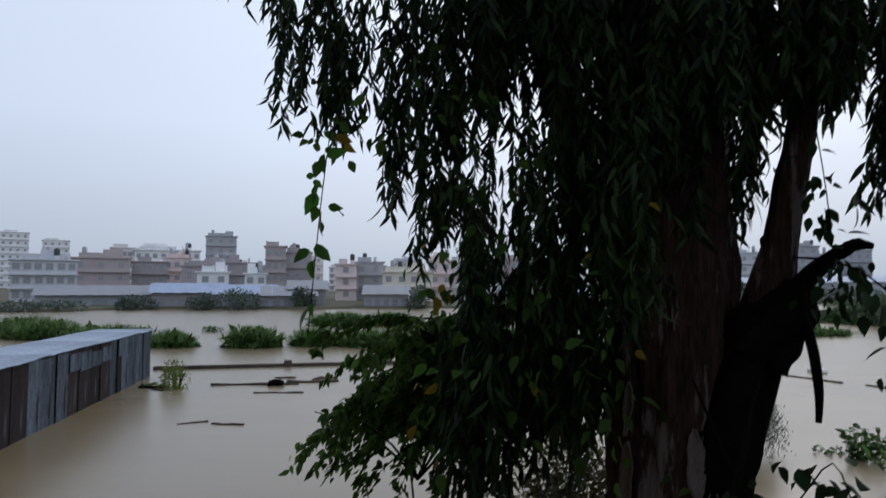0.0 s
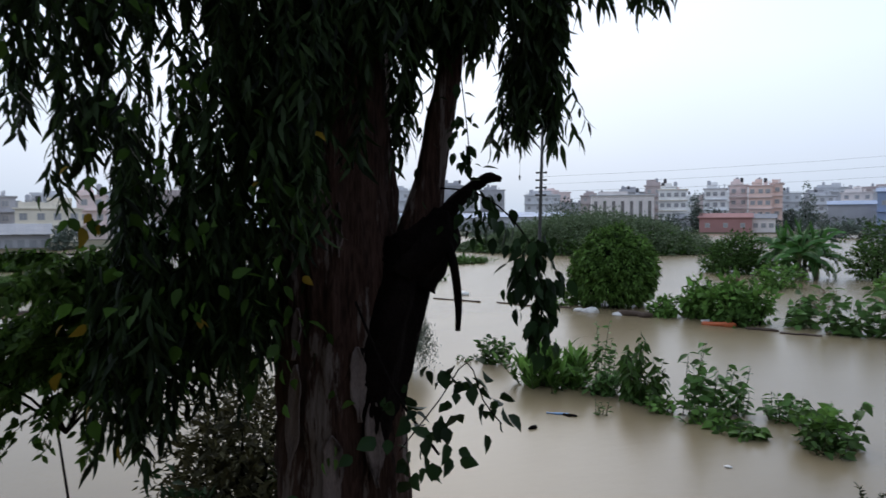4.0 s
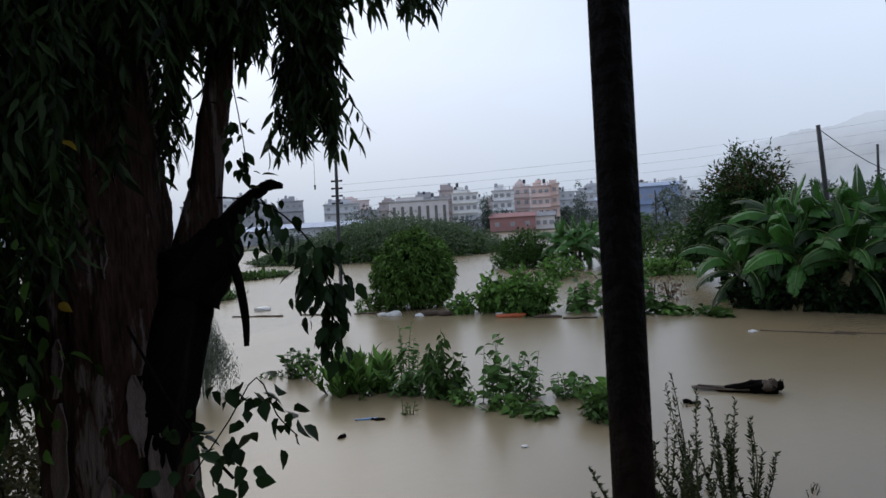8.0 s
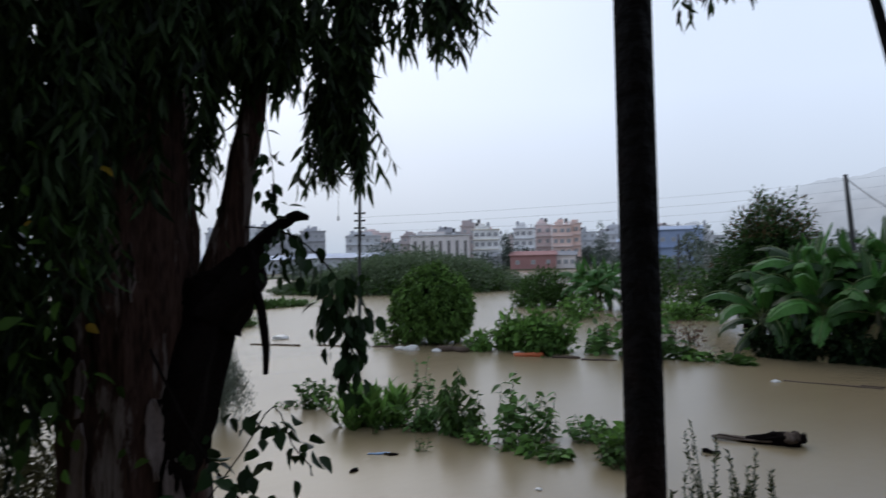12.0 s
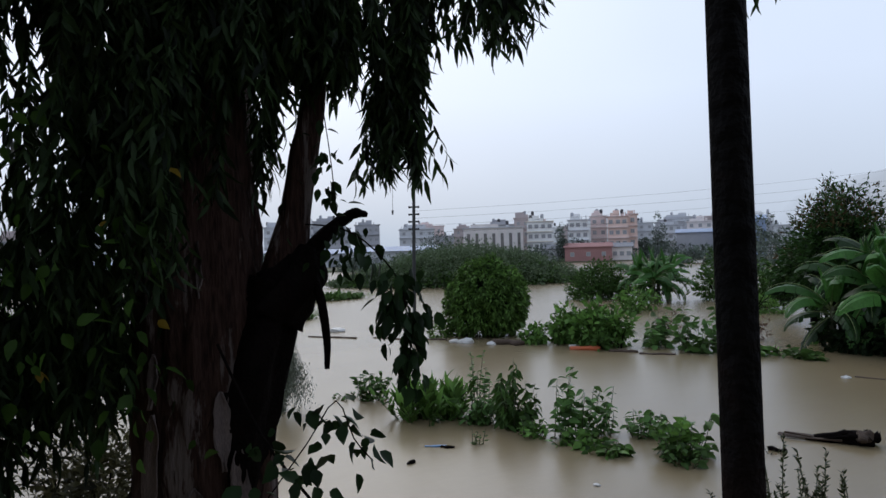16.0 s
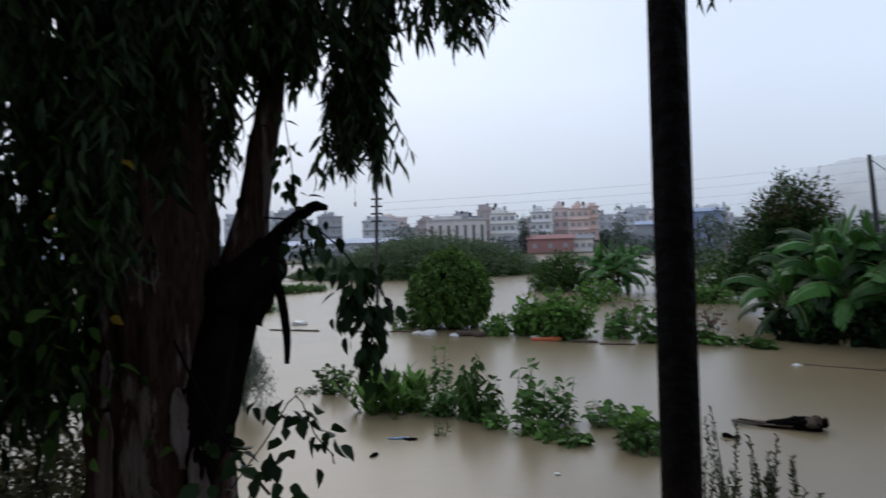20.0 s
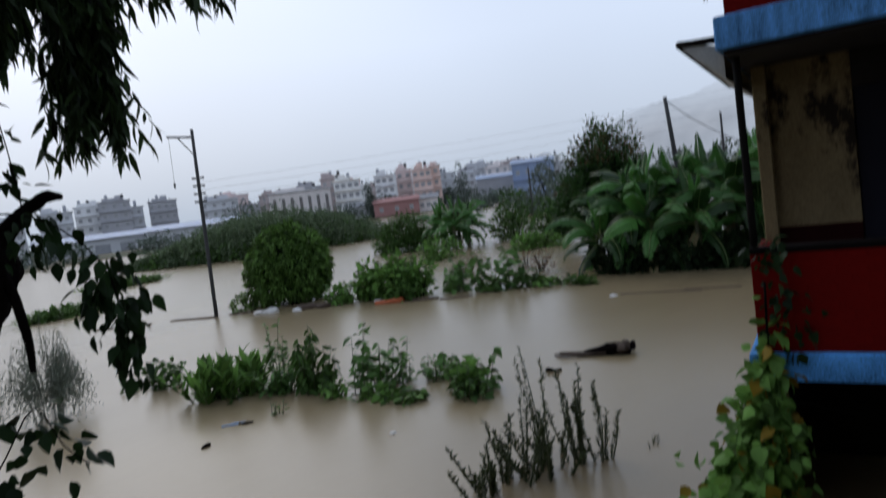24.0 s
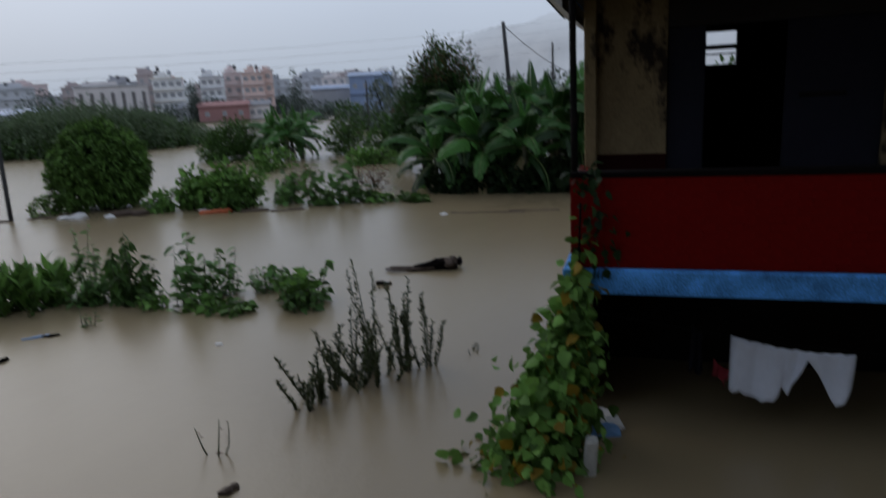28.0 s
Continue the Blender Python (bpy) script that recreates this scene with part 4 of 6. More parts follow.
LEAF_KINDS = [(banana_leaf(ln, w, radians(up), radians(dr), 1 + k, m, tn), banana_rib(ln, radians(up), radians(dr), RIB)) for k, (ln, w, up, dr, tn, m) in enumerate(SHAPES)]


def banana_plant(x, y, h, seed, leaves=13, scale=1.0, label="banana plant with broad torn leaves in flood water"):
    rs = random.Random(seed)
    ob = thing("banana_plant", (x, y, 0), label, "banana plant", "banana clump")
    part("stem", tube("stem", [(0, 0, -0.3), (rs.uniform(-0.1, 0.1), 0, h * 0.5), (rs.uniform(-0.08, 0.08), rs.uniform(-0.08, 0.08), h)], [0.16, 0.13, 0.06], BANANA_STEM, 9, 0.1), ob)
    for k in range(leaves):
        u = k / (leaves - 1)
        kind = max(0, min(5, int(u * 6.0 + rs.uniform(-0.3, 0.4))))
        if k == leaves - 1 and rs.random() < 0.5:
            kind = 6
        blade, rib = LEAF_KINDS[kind]
        o = part("leaf", blade, ob, "withered yellow leaf" if kind == 6 else "", pose(0, 0, h * (1 - 0.22 * u), rs.uniform(-16, 16), 0, k * 137.5 + rs.uniform(-25, 25)) @ Matrix.Scale(scale * rs.uniform(0.85, 1.12), 4))
        part("midrib", rib, o, "pale midrib")
    return ob


for i, (x, y, h, s) in enumerate([(25.3, 10.2, 1.5, 0.9), (26.0, 9.2, 2.3, 1.0), (25.5, 8.2, 1.7, 1.0), (26.6, 7.6, 2.5, 1.05), (25.6, 6.6, 1.9, 1.0), (26.6, 5.6, 2.5, 1.05), (25.9, 4.6, 2.0, 1.0), (27.0, 9.0, 2.7, 1.05), (27.6, 6.8, 2.9, 1.05), (26.8, 3.8, 2.5, 1.05), (27.6, 4.8, 2.9, 1.05), (26.4, 2.6, 2.3, 1.05), (27.4, 10.2, 2.2, 0.95)]):
    banana_plant(x, y, h, 300 + i, 18, s)
for i, (x, y, h) in enumerate([(39.2, 28.1, 2.3), (40.2, 27.3, 2.4), (38.6, 26.5, 1.8), (39.6, 26.1, 2.2), (40.8, 28.3, 2.4)]):
    banana_plant(x, y, h * 0.8, 330 + i, 15, 0.98, "young banana plant behind the drowned bank")
# Added dark bushes stand in for the shade between banana stems.
bush("undergrowth", 25.2, 8.2, 0.8, 2.6, 1.3, 2200, 0.3, SHADE_LEAF, "dark filler leaves painting shade among banana stems", "bush", "", 342, lumps=14)
bush("undergrowth", 25.7, 4.6, 0.8, 2.2, 1.4, 1800, 0.3, SHADE_LEAF, "dark filler leaves painting shade among banana stems", "bush", "", 343, lumps=14)
bush("undergrowth", 27.0, 8.4, 2.0, 3.0, 2.1, 1500, 0.3, SHRUB_DARK, "dark filler leaves painting shade among banana stems", "bush", "", 340, lumps=14)
bush("undergrowth", 27.3, 4.6, 2.0, 2.4, 2.1, 1300, 0.3, SHRUB_DARK, "dark filler leaves painting shade among banana stems", "bush", "", 341, lumps=14)


# ---- drowned plants in the near water ----
def stalk_plant(name, x, y, h, stalks, spread, leaf, slim, m, label, seed, per=16, lean=0.35, group="", small_top=True, tip=(0.0, 0.0), rise=(-0.35, 0.55)):
    """Upright stalks with leaves set all round them."""
    rs = np.random.RandomState(seed)
    ob = thing(name, (x, y, 0), label, "plant", group)
    P, A, L = [], [], []
    for k in range(stalks):
        a = rs.uniform(0, 6.283)
        r = spread * math.sqrt(rs.uniform(0, 1))
        b = Vector((math.cos(a) * r * 0.6, math.sin(a) * r * 0.6, -0.15))
        hh = h * rs.uniform(0.5, 1.05)
        t = b + Vector((math.cos(a) * r * lean + rs.normal(0, 0.08), math.sin(a) * r * lean + rs.normal(0, 0.08), hh + 0.15)) + Vector((tip[0], tip[1], 0)) * rs.uniform(0.4, 1.0)
        part("stalk", tube("stalk", [tuple(b), tuple((b + t) / 2 + Vector((rs.normal(0, 0.03), rs.normal(0, 0.03), 0))), tuple(t)], [0.012, 0.009, 0.004], STALK, 5, steps=2), ob)
        for j in range(per):
            u = (j + rs.uniform(0, 1)) / per
            q = b.lerp(t, 0.12 + 0.88 * u)
            az = rs.uniform(0, 6.283)
            P.append(tuple(q))
            A.append((math.cos(az), math.sin(az), rs.uniform(*rise)))
            L.append(leaf * rs.uniform(0.6, 1.2) * ((1.15 - 0.65 * u) if small_top else 1))
    L = np.array(L)
    part("foliage", leaves_mesh("foliage", np.array(P), np.array(A), L, L * slim, m, rs, tilt=0.5, fine=True), ob, kind="stuff")
    return ob


for i, (x, y, h, st, sp, leaf, slim, m, per, rise, tip, lab) in enumerate([
    # small clump, then the long bright clump with upright blades
    (9.62, 15.1, 0.72, 12, 0.42, 0.17, 0.5, SHRUB_DARK, 11, (-0.5, 0.5), (0, 0), "small clump of broad-leaved weed half drowned"),
    (9.25, 15.6, 0.16, 7, 0.35, 0.14, 0.4, SHRUB_DARK, 6, (-0.3, 0.3), (0, 0), "flattened weed lying on the flood"),
    (9.25, 12.65, 0.62, 11, 0.42, 0.36, 0.24, SHRUB, 8, (0.5, 2.6), (-0.1, 0.1), "upright bright green weed with long blades"),
    (9.62, 12.4, 0.80, 13, 0.42, 0.40, 0.26, SHRUB, 8, (0.7, 2.8), (0, 0), "upright bright green weed with long blades"),
    (9.98, 12.15, 0.72, 10, 0.36, 0.36, 0.26, SHRUB, 8, (0.5, 2.4), (0, 0), "upright bright green weed with long blades"),
    (9.05, 12.9, 1.0, 2, 0.1, 0.26, 0.28, SHRUB, 9, (0.2, 1.6), (-0.55, 0.6), "leaning weed shoot over the flood"),
    (9.6, 12.3, 0.24, 18, 0.75, 0.16, 0.5, SHRUB_DARK, 8, (-0.4, 0.3), (0, 0), "low dark weed at the foot of taller stems"),
    (10.45, 11.75, 1.4, 5, 0.22, 0.13, 0.42, SHRUB_BLUE, 26, (-0.3, 0.6), (0, 0), "slender pale weed with small paired leaves"),
    (10.1, 11.35, 0.62, 12, 0.4, 0.18, 0.4, SHRUB_BLUE, 14, (-0.8, 0.2), (0, 0), "broad-leaved weed half drowned in brown water"),
    (10.32, 10.75, 1.45, 7, 0.22, 0.24, 0.36, SHRUB_DARK, 20, (-1.5, -0.5), (0, -0.05), "dark weed with hanging leaves in brown water"),
    (10.25, 10.35, 0.95, 9, 0.34, 0.22, 0.38, SHRUB_DARK, 14, (-1.4, -0.3), (0, -0.15), "dark weed with hanging leaves in brown water"),
    (10.1, 9.75, 0.36, 9, 0.26, 0.16, 0.5, SHRUB, 8, (-0.7, 0.3), (0, 0), "small clump of broad-leaved weed half drowned"),
    # open sapling and the floating trail behind it
    (10.45, 9.3, 1.42, 4, 0.26, 0.22, 0.46, SHRUB_BLUE, 15, (-0.7, 0.35), (0.05, -0.12), "open sapling with drooping broad leaves in water"),
    (10.9, 9.05, 1.1, 5, 0.3, 0.22, 0.46, SHRUB_BLUE, 13, (-0.7, 0.35), (0.15, -0.2), "open sapling with drooping broad leaves in water"),
    (11.35, 8.95, 0.92, 3, 0.2, 0.2, 0.46, SHRUB_BLUE, 12, (-0.7, 0.3), (0.1, -0.15), "open sapling with drooping broad leaves in water"),
    (10.3, 8.75, 0.24, 9, 0.34, 0.18, 0.6, SHRUB, 7, (-0.4, 0.3), (0, 0), "creeping weed floating on brown water"),
    (10.32, 8.25, 0.16, 7, 0.3, 0.18, 0.6, SHRUB_DARK, 6, (-0.4, 0.2), (0, 0), "creeping weed floating on brown water"),
    (10.38, 7.86, 0.2, 8, 0.22, 0.18, 0.6, SHRUB, 7, (-0.4, 0.3), (0, 0), "creeping weed floating on brown water"),
    (11.75, 8.35, 0.55, 7, 0.3, 0.2, 0.5, SHRUB_BLUE, 9, (-0.6, 0.4), (0, 0), "broad-leaved weed half drowned in brown water"),
    (11.95, 7.85, 0.34, 7, 0.35, 0.2, 0.5, SHRUB_BLUE, 7, (-0.5, 0.3), (0, 0), "broad-leaved weed half drowned in brown water"),
    (11.25, 7.1, 0.72, 11, 0.42, 0.22, 0.5, SHRUB, 10, (-0.6, 0.5), (0, 0), "broad-leaved weed half drowned in brown water"),
    (10.85, 6.85, 0.42, 11, 0.42, 0.18, 0.5, SHRUB_DARK, 9, (-0.7, 0.2), (0, 0), "dark weed at the end of the drowned row")]):
    stalk_plant("weed", x, y, h, int(st * 1.6 + 0.5), sp * 1.12, leaf * 1.12, slim * 1.1, m, lab, 400 + i, per, 0.5, "drowned weeds", False, tip, rise)
for i, (x, y, h, st, sp) in enumerate([(8.35, 4.0, 1.62, 4, 0.2), (8.0, 4.2, 1.0, 9, 0.36), (8.7, 3.65, 1.3, 9, 0.3), (8.95, 3.45, 1.15, 5, 0.22), (7.8, 4.45, 0.7, 8, 0.36), (7.4, 4.4, 0.5, 5, 0.26), (8.4, 3.95, 0.6, 14, 0.55)]):
    stalk_plant("tall_weed", x, y, h, st, sp, 0.075, 0.34, OLIVE, "tall upright weed set close with fine leaves", 430 + 20 * i, 85, 1.0, "upright weeds", False, (0, 0), (0.3, 1.6))
for i, (x, y, h, st, sp, leaf, m, per) in enumerate([
    (22.6, 15.6, 1.15, 5, 0.55, 0.34, SHRUB_BLUE, 9), (22.0, 14.7, 1.3, 5, 0.5, 0.34, SHRUB_BLUE, 10), (22.2, 13.7, 1.75, 6, 0.55, 0.34, SHRUB_BLUE, 12), (22.5, 12.9, 1.5, 6, 0.5, 0.34, SHRUB_BLUE, 11),
    (21.9, 13.2, 0.6, 9, 0.6, 0.34, SHRUB_DARK, 8), (22.6, 12.1, 0.75, 8, 0.5, 0.34, SHRUB_DARK, 8), (22.8, 11.4, 0.4, 10, 0.6, 0.3, SHRUB, 7), (23.1, 10.6, 0.32, 10, 0.6, 0.3, SHRUB_DARK, 7), (22.8, 9.9, 0.22, 7, 0.45, 0.26, SHRUB_DARK, 6)]):
    stalk_plant("bank_plant", x, y, h, st + 2, sp, leaf * 1.2, 0.5, m, "open leafy plant standing on the drowned bank" if h > 1 else "low sprawling weed along the drowned bank", 460 + i, per, 0.6, "bank plants", False, (0, 0), (-0.7, 0.4))
stalk_plant("sprig", 5.95, 4.75, 0.45, 3, 0.18, 0.08, 0.3, DRY, "dry sprig poking out of the flood", 432, 8)
stalk_plant("sprig", 8.97, 10.13, 0.35, 5, 0.2, 0.14, 0.3, REED, "pale sprig poking out of the flood", 433, 8)
stalk_plant("sprig", 12.5, 6.0, 0.12, 8, 0.2, 0.08, 0.3, DRY, "low dry sprig in the flood", 434, 5)
stalk_plant("sprig", 9.6, 3.1, 0.12, 6, 0.2, 0.08, 0.3, DRY, "low dry sprig in the flood", 435, 5)
bush("thicket", 1.85, 8.1, 0.85, 0.8, 1.95, 3800, 0.11, DRAB, "drab brown-green thicket behind the gum tree", "bush", "", 445, slim=0.3, stems=10, dome=True)
bush("thicket", 2.6, 7.7, 0.6, 0.6, 1.3, 900, 0.12, SHRUB_DARK, "dark thicket behind the gum tree", "bush", "", 446)
bush("thicket", 1.1, 6.6, 0.5, 0.5, 1.6, 700, 0.13, VINE, "dark leafy shrub at the gum tree", "bush", "", 447)


def feathery_shrub(x, y, h, r, seed):
    """Thin weeping branches set with small pale leaves."""
    rs = np.random.RandomState(seed)
    ob = thing("feathery_shrub", (x, y, 0), "pale grey-green feathery shrub weeping over flood water", "bush")
    P, A = [], []
    for k in range(60):
        a, e = rs.uniform(0, 6.283), r * math.sqrt(rs.uniform(0.02, 1))
        top = h * rs.uniform(0.7, 1.05) * (1 - 0.45 * (e / r) ** 2)
        c, n2 = math.cos(a), math.sin(a)
        pts = [Vector((c * e * 0.3, n2 * e * 0.3, -0.2)), Vector((c * e * 0.45, n2 * e * 0.45, top * 0.6)), Vector((c * e * 0.8, n2 * e * 0.8, top)), Vector((c * e * 1.1, n2 * e * 1.1, top * rs.uniform(0.1, 0.45)))]
        part("branch", tube("branch", [tuple(p) for p in pts], [0.007, 0.005, 0.003, 0.0015], FEATHER, 4, steps=3), ob)
        for j in range(95):
            u = rs.uniform(0.2, 1) * 3
            i0 = min(2, int(u))
            q = pts[i0].lerp(pts[i0 + 1], u - i0)
            P.append(tuple(q + Vector(rs.normal(0, 0.07, 3)) + Vector((0, 0, -rs.uniform(0, 0.3) * top * (u > 1)))))
            A.append((rs.normal(0, 0.4), rs.normal(0, 0.4), -1.0))
    L = rs.uniform(0.06, 0.13, len(P))
    part("foliage", leaves_mesh("foliage", np.array(P), np.array(A), L, L * 0.2, FEATHER, rs), ob, kind="stuff")


feathery_shrub(7.2, 15.6, 2.3, 1.0, 450)

for i, (x, y, rx, ry, h, n) in enumerate([(-15.4, 39.7, 1.1, 0.8, 0.75, 380), (-10.8, 39.9, 1.5, 0.9, 1.05, 650), (-7.3, 41.0, 1.45, 0.9, 0.85, 500), (-3.8, 40.6, 1.9, 0.9, 0.8, 600), (-8.6, 60.0, 3.0, 1.2, 1.0, 800), (-4.4, 59.6, 2.6, 1.2, 1.0, 700), (-26.0, 45.0, 3.6, 1.4, 1.0, 800), (-20.5, 43.0, 2.8, 1.2, 0.85, 700), (-33.0, 54.0, 3.5, 1.0, 0.8, 500), (2.5, 47.0, 3.0, 1.0, 0.8, 500), (27.8, 50.5, 3.4, 1.0, 0.4, 400), (17.0, 37.0, 2.4, 0.8, 0.35, 300)]):
    bush("reeds", x, y, rx, ry, h * 0.9, int(n * 2.0), 0.42, REED, "half-drowned clump of green reeds", "reeds", "", 500 + i, slim=0.10, droop=-1.3, stems=0, dome=True)
YELLOWISH = leafy("yellow_green_leaf", (0.17, 0.22, 0.04))
bush("yellow_shrub", -9.2, 24.6, 0.62, 0.6, 0.95, 650, 0.16, YELLOWISH, "small yellow-green shrub in brown water", "bush", "", 520, slim=0.3)
bush("low_bush", -17.5, 52.0, 1.0, 0.6, 0.45, 200, 0.2, SHRUB_DARK, "drowned dark bush top", "bush", "", 521)


# ---- tin shed on the flooded yard ----
def corrugated(name, w, h, material, pitch=0.12, amp=0.02):
    n = max(4, int(w / pitch * 2))
    v, f = [], []
    for i in range(n + 1):
        x = w * i / n
        d = amp if i % 2 else -amp
        v += [(x, d, 0), (x, d, h)]
    for i in range(n):
        f.append((2 * i, 2 * i + 2, 2 * i + 3, 2 * i + 1))
    return mesh_of(name, v, f, material)


def tin_shed():
    a, b = Vector((-9.04, 11.62, 0)), Vector((-11.43, 27.41, 0))
    turn = math.degrees(math.atan2(b.y - a.y, b.x - a.x))
    ob = thing("tin_shed", (a.x, a.y, 0), "long shed of patched corrugated tin, half drowned", "shed", turn=turn)
    length, deep = (b - a).length, 1.95
    rng = random.Random(3)
    joints = [0, 0.9, 1.8, 2.7, 3.6, 4.4, 5.25, 6.0, 6.9, 7.7, 8.5, 9.4, 10.3, 11.2, 11.9, 12.35, 13.2, 14.1, 15.0, length]
    for x, x2 in zip(joints, joints[1:]):
        m = TIN_RUST if x < 5.2 or 7.6 < x < 11.1 or 11.8 < x < 12.3 else TIN_WALL
        part("wall_sheet", corrugated("wall_sheet", x2 - x, 2.0 + rng.uniform(-0.03, 0.02), m), ob, "rust-dark tin sheet" if m is TIN_RUST else "grey tin sheet", pose(x, rng.uniform(-0.02, 0.02), -0.17, 0, rng.uniform(-0.5, 0.5), 0))
        if m is TIN_RUST and x > 7.6:
            # a shorter grey sheet lapped over the top of the rusty one
            part("patch_sheet", corrugated("patch_sheet", (x2 - x) * 0.96, rng.uniform(0.25, 0.6), TIN_WALL), ob, "grey tin sheet lapped over rusty ones", pose(x + 0.01, -0.045, 1.2 + rng.uniform(-0.05, 0.05), 0, rng.uniform(-1.5, 1.5), 0))
    part("end_wall", corrugated("end_wall", deep, 2.0, TIN), ob, "", pose(length, 0, -0.2, 0, 0, 90))
    part("back_wall", corrugated("back_wall", length, 1.95, TIN), ob, "", pose(0, deep, -0.2))
    x = -0.3
    while x < length - 0.3:
        w, n = 0.82, 7
        v, f = [], []
        sag = rng.uniform(-0.02, 0.03)
        for i in range(n * 2 + 1):
            xx = w * 1.06 * i / (n * 2)
            d = 0.02 if i % 2 else -0.02
            v += [(xx, -0.10, d + sag * (xx / w)), (xx, deep * 0.5, d + 0.015), (xx, deep + 0.1, d + 0.02)]
        for i in range(n * 2):
            for j in (0, 1):
                q = i * 3 + j
                f.append((q, q + 3, q + 4, q + 1))
        part("roof_sheet", mesh_of("roof_sheet", v, f, TIN_ROOF), ob, "", pose(x, rng.uniform(-0.05, 0.05), 1.865 + rng.uniform(0, 0.02)))
        x += w
    for i in range(8):
        part("post", bevel_box("post", (0.1, 0.1, 2.1), WOOD, 0.01, (0.1 + i * (length - 0.2) / 7, 0.12, 0.75)), ob)


tin_shed()


def low_wall():
    a, b = Vector((-12.2, 29.6, 0)), Vector((-0.5, 32.4, 0))
    ob = thing("yard_wall", (a.x, a.y, 0), "top of a drowned brick yard wall", "wall", turn=math.degrees(math.atan2(b.y - a.y, b.x - a.x)))
    part("wall", bevel_box("wall", ((b - a).length, 0.3, 0.7), YARDBRICK, 0.02, ((b - a).length / 2, 0, -0.21)), ob)
    for i, x in enumerate((5.7, 8.6, 11.6)):
        part("pier", bevel_box("pier", (0.34, 0.4, 0.8), YARDBRICK, 0.02, (x, 0, -0.12)), ob)


low_wall()


def driftwood(x, y, turn, length, w, h, m, label, name="plank", tilt=0.0):
    rng = random.Random(int(x * 31 + y * 17))
    pts = [(length * (k / 5 - 0.5), rng.uniform(-0.25, 0.25) * w, rng.uniform(-0.15, 0.15) * h) for k in range(6)]
    ob = new(name, tube(name, pts, [0.5 * w * rng.uniform(0.5, 1.0) for k in range(6)], m, 8, 0.4, x, steps=2))
    for v in ob.data.vertices:
        v.co.z *= min(1.0, h / w)
    ob.matrix_basis = pose(x, y, h * 0.2, 0, tilt, turn)
    return tagged(ob, said(label, "on brown water"), "driftwood")


for x, y, tn, ln, w, h, m, lab in [
    (-6.6, 25.4, 6, 3.2, 0.14, 0.12, WOOD, "long dark pole adrift"), (-4.6, 26.2, 10, 1.9, 0.5, 0.16, WOOD, "soaked plank raft adrift"), (-5.3, 23.6, 4, 1.7, 0.16, 0.08, WOOD, "thin plank adrift"),
    (-5.4, 18.4, -6, 0.9, 0.12, 0.08, WOOD, "short stick adrift"), (-6.4, 18.6, 30, 0.8, 0.07, 0.06, WOOD, "thin branch adrift"), (-5.9, 27.2, 2, 0.8, 0.16, 0.1, WOOD, "short plank adrift"),
    (-5.84, 25.3, 20, 0.5, 0.4, 0.34, BARK_DARK, "dark waterlogged lump adrift"), (-4.3, 26.6, 40, 0.9, 0.3, 0.26, WOOD, "broken branch heap adrift"), (-10.1, 24.6, 15, 0.9, 0.2, 0.14, BARK_DARK, "dark litter by the tin shed"), (-9.7, 24.1, -30, 0.7, 0.1, 0.08, WOOD, "thin stick by the tin shed"), (-10.5, 25.2, 60, 0.6, 0.2, 0.14, SHRUB_DARK, "leafy litter by the tin shed"),
    (18.95, 19.75, -65, 1.3, 0.4, 0.3, WOOD, "dark wooden box side by the bank"), (19.78, 16.55, -64, 1.12, 0.32, 0.26, ORANGE, "orange-red board by the bank"), (20.3, 15.2, -66, 1.0, 0.2, 0.12, WOOD, "dark stick by the bank"), (20.6, 14.0, -60, 1.2, 0.2, 0.1, WOOD, "broken lath by the bank"),
    (16.9, 24.9, -70, 2.2, 0.25, 0.1, WOOD, "flat board adrift"), (15.3, 27.6, -62, 2.6, 0.2, 0.1, WOOD, "long lath adrift"), (18.0, 23.2, -60, 1.0, 0.16, 0.1, WOOD, "stick adrift"),
    (8.28, 10.57, -42, 0.42, 0.10, 0.04, BLUEPLASTIC, "blue plastic strip adrift"), (7.32, 10.04, 10, 0.12, 0.1, 0.09, BARK_DARK, "small dark lump adrift"), (8.4, 10.35, -60, 0.24, 0.12, 0.06, BARK_DARK, "small stick adrift"),
    (20.9, 6.6, -80, 2.4, 0.06, 0.05, WOOD, "thin pole adrift"), (21.4, 5.2, -80, 1.6, 0.06, 0.05, WOOD, "thin pole adrift"), (5.5, 4.1, 0, 0.16, 0.14, 0.1, WOOD, "small dark lump adrift"), (12.59, 6.04, -70, 0.3, 0.1, 0.1, BARK_DARK, "small broken twig adrift")]:
    driftwood(x, y, tn, ln, w, h, m, lab)


def crumpled_bag(x, y, size, m, label):
    bm = bmesh.new()
    bmesh.ops.create_icosphere(bm, subdivisions=2, radius=1.0)
    for v in bm.verts:
        k = 1 + 0.45 * noise.noise(v.co * 1.7 + Vector((x, y, 0))) + 0.2 * noise.noise(v.co * 5 + Vector((x, y, 1)))
        v.co = Vector((v.co.x * size * 1.3, v.co.y * size, v.co.z * size * 0.55)) * k
    me_ = bpy.data.meshes.new("bag")
    bm.to_mesh(me_)
    bm.free()
    me_.materials.append(m)
    ob = new("plastic_bag", me_)
    ob.matrix_basis = pose(x, y, size * 0.12, 0, 0, -60)
    tagged(ob, said(label, "on brown water"), "bag")


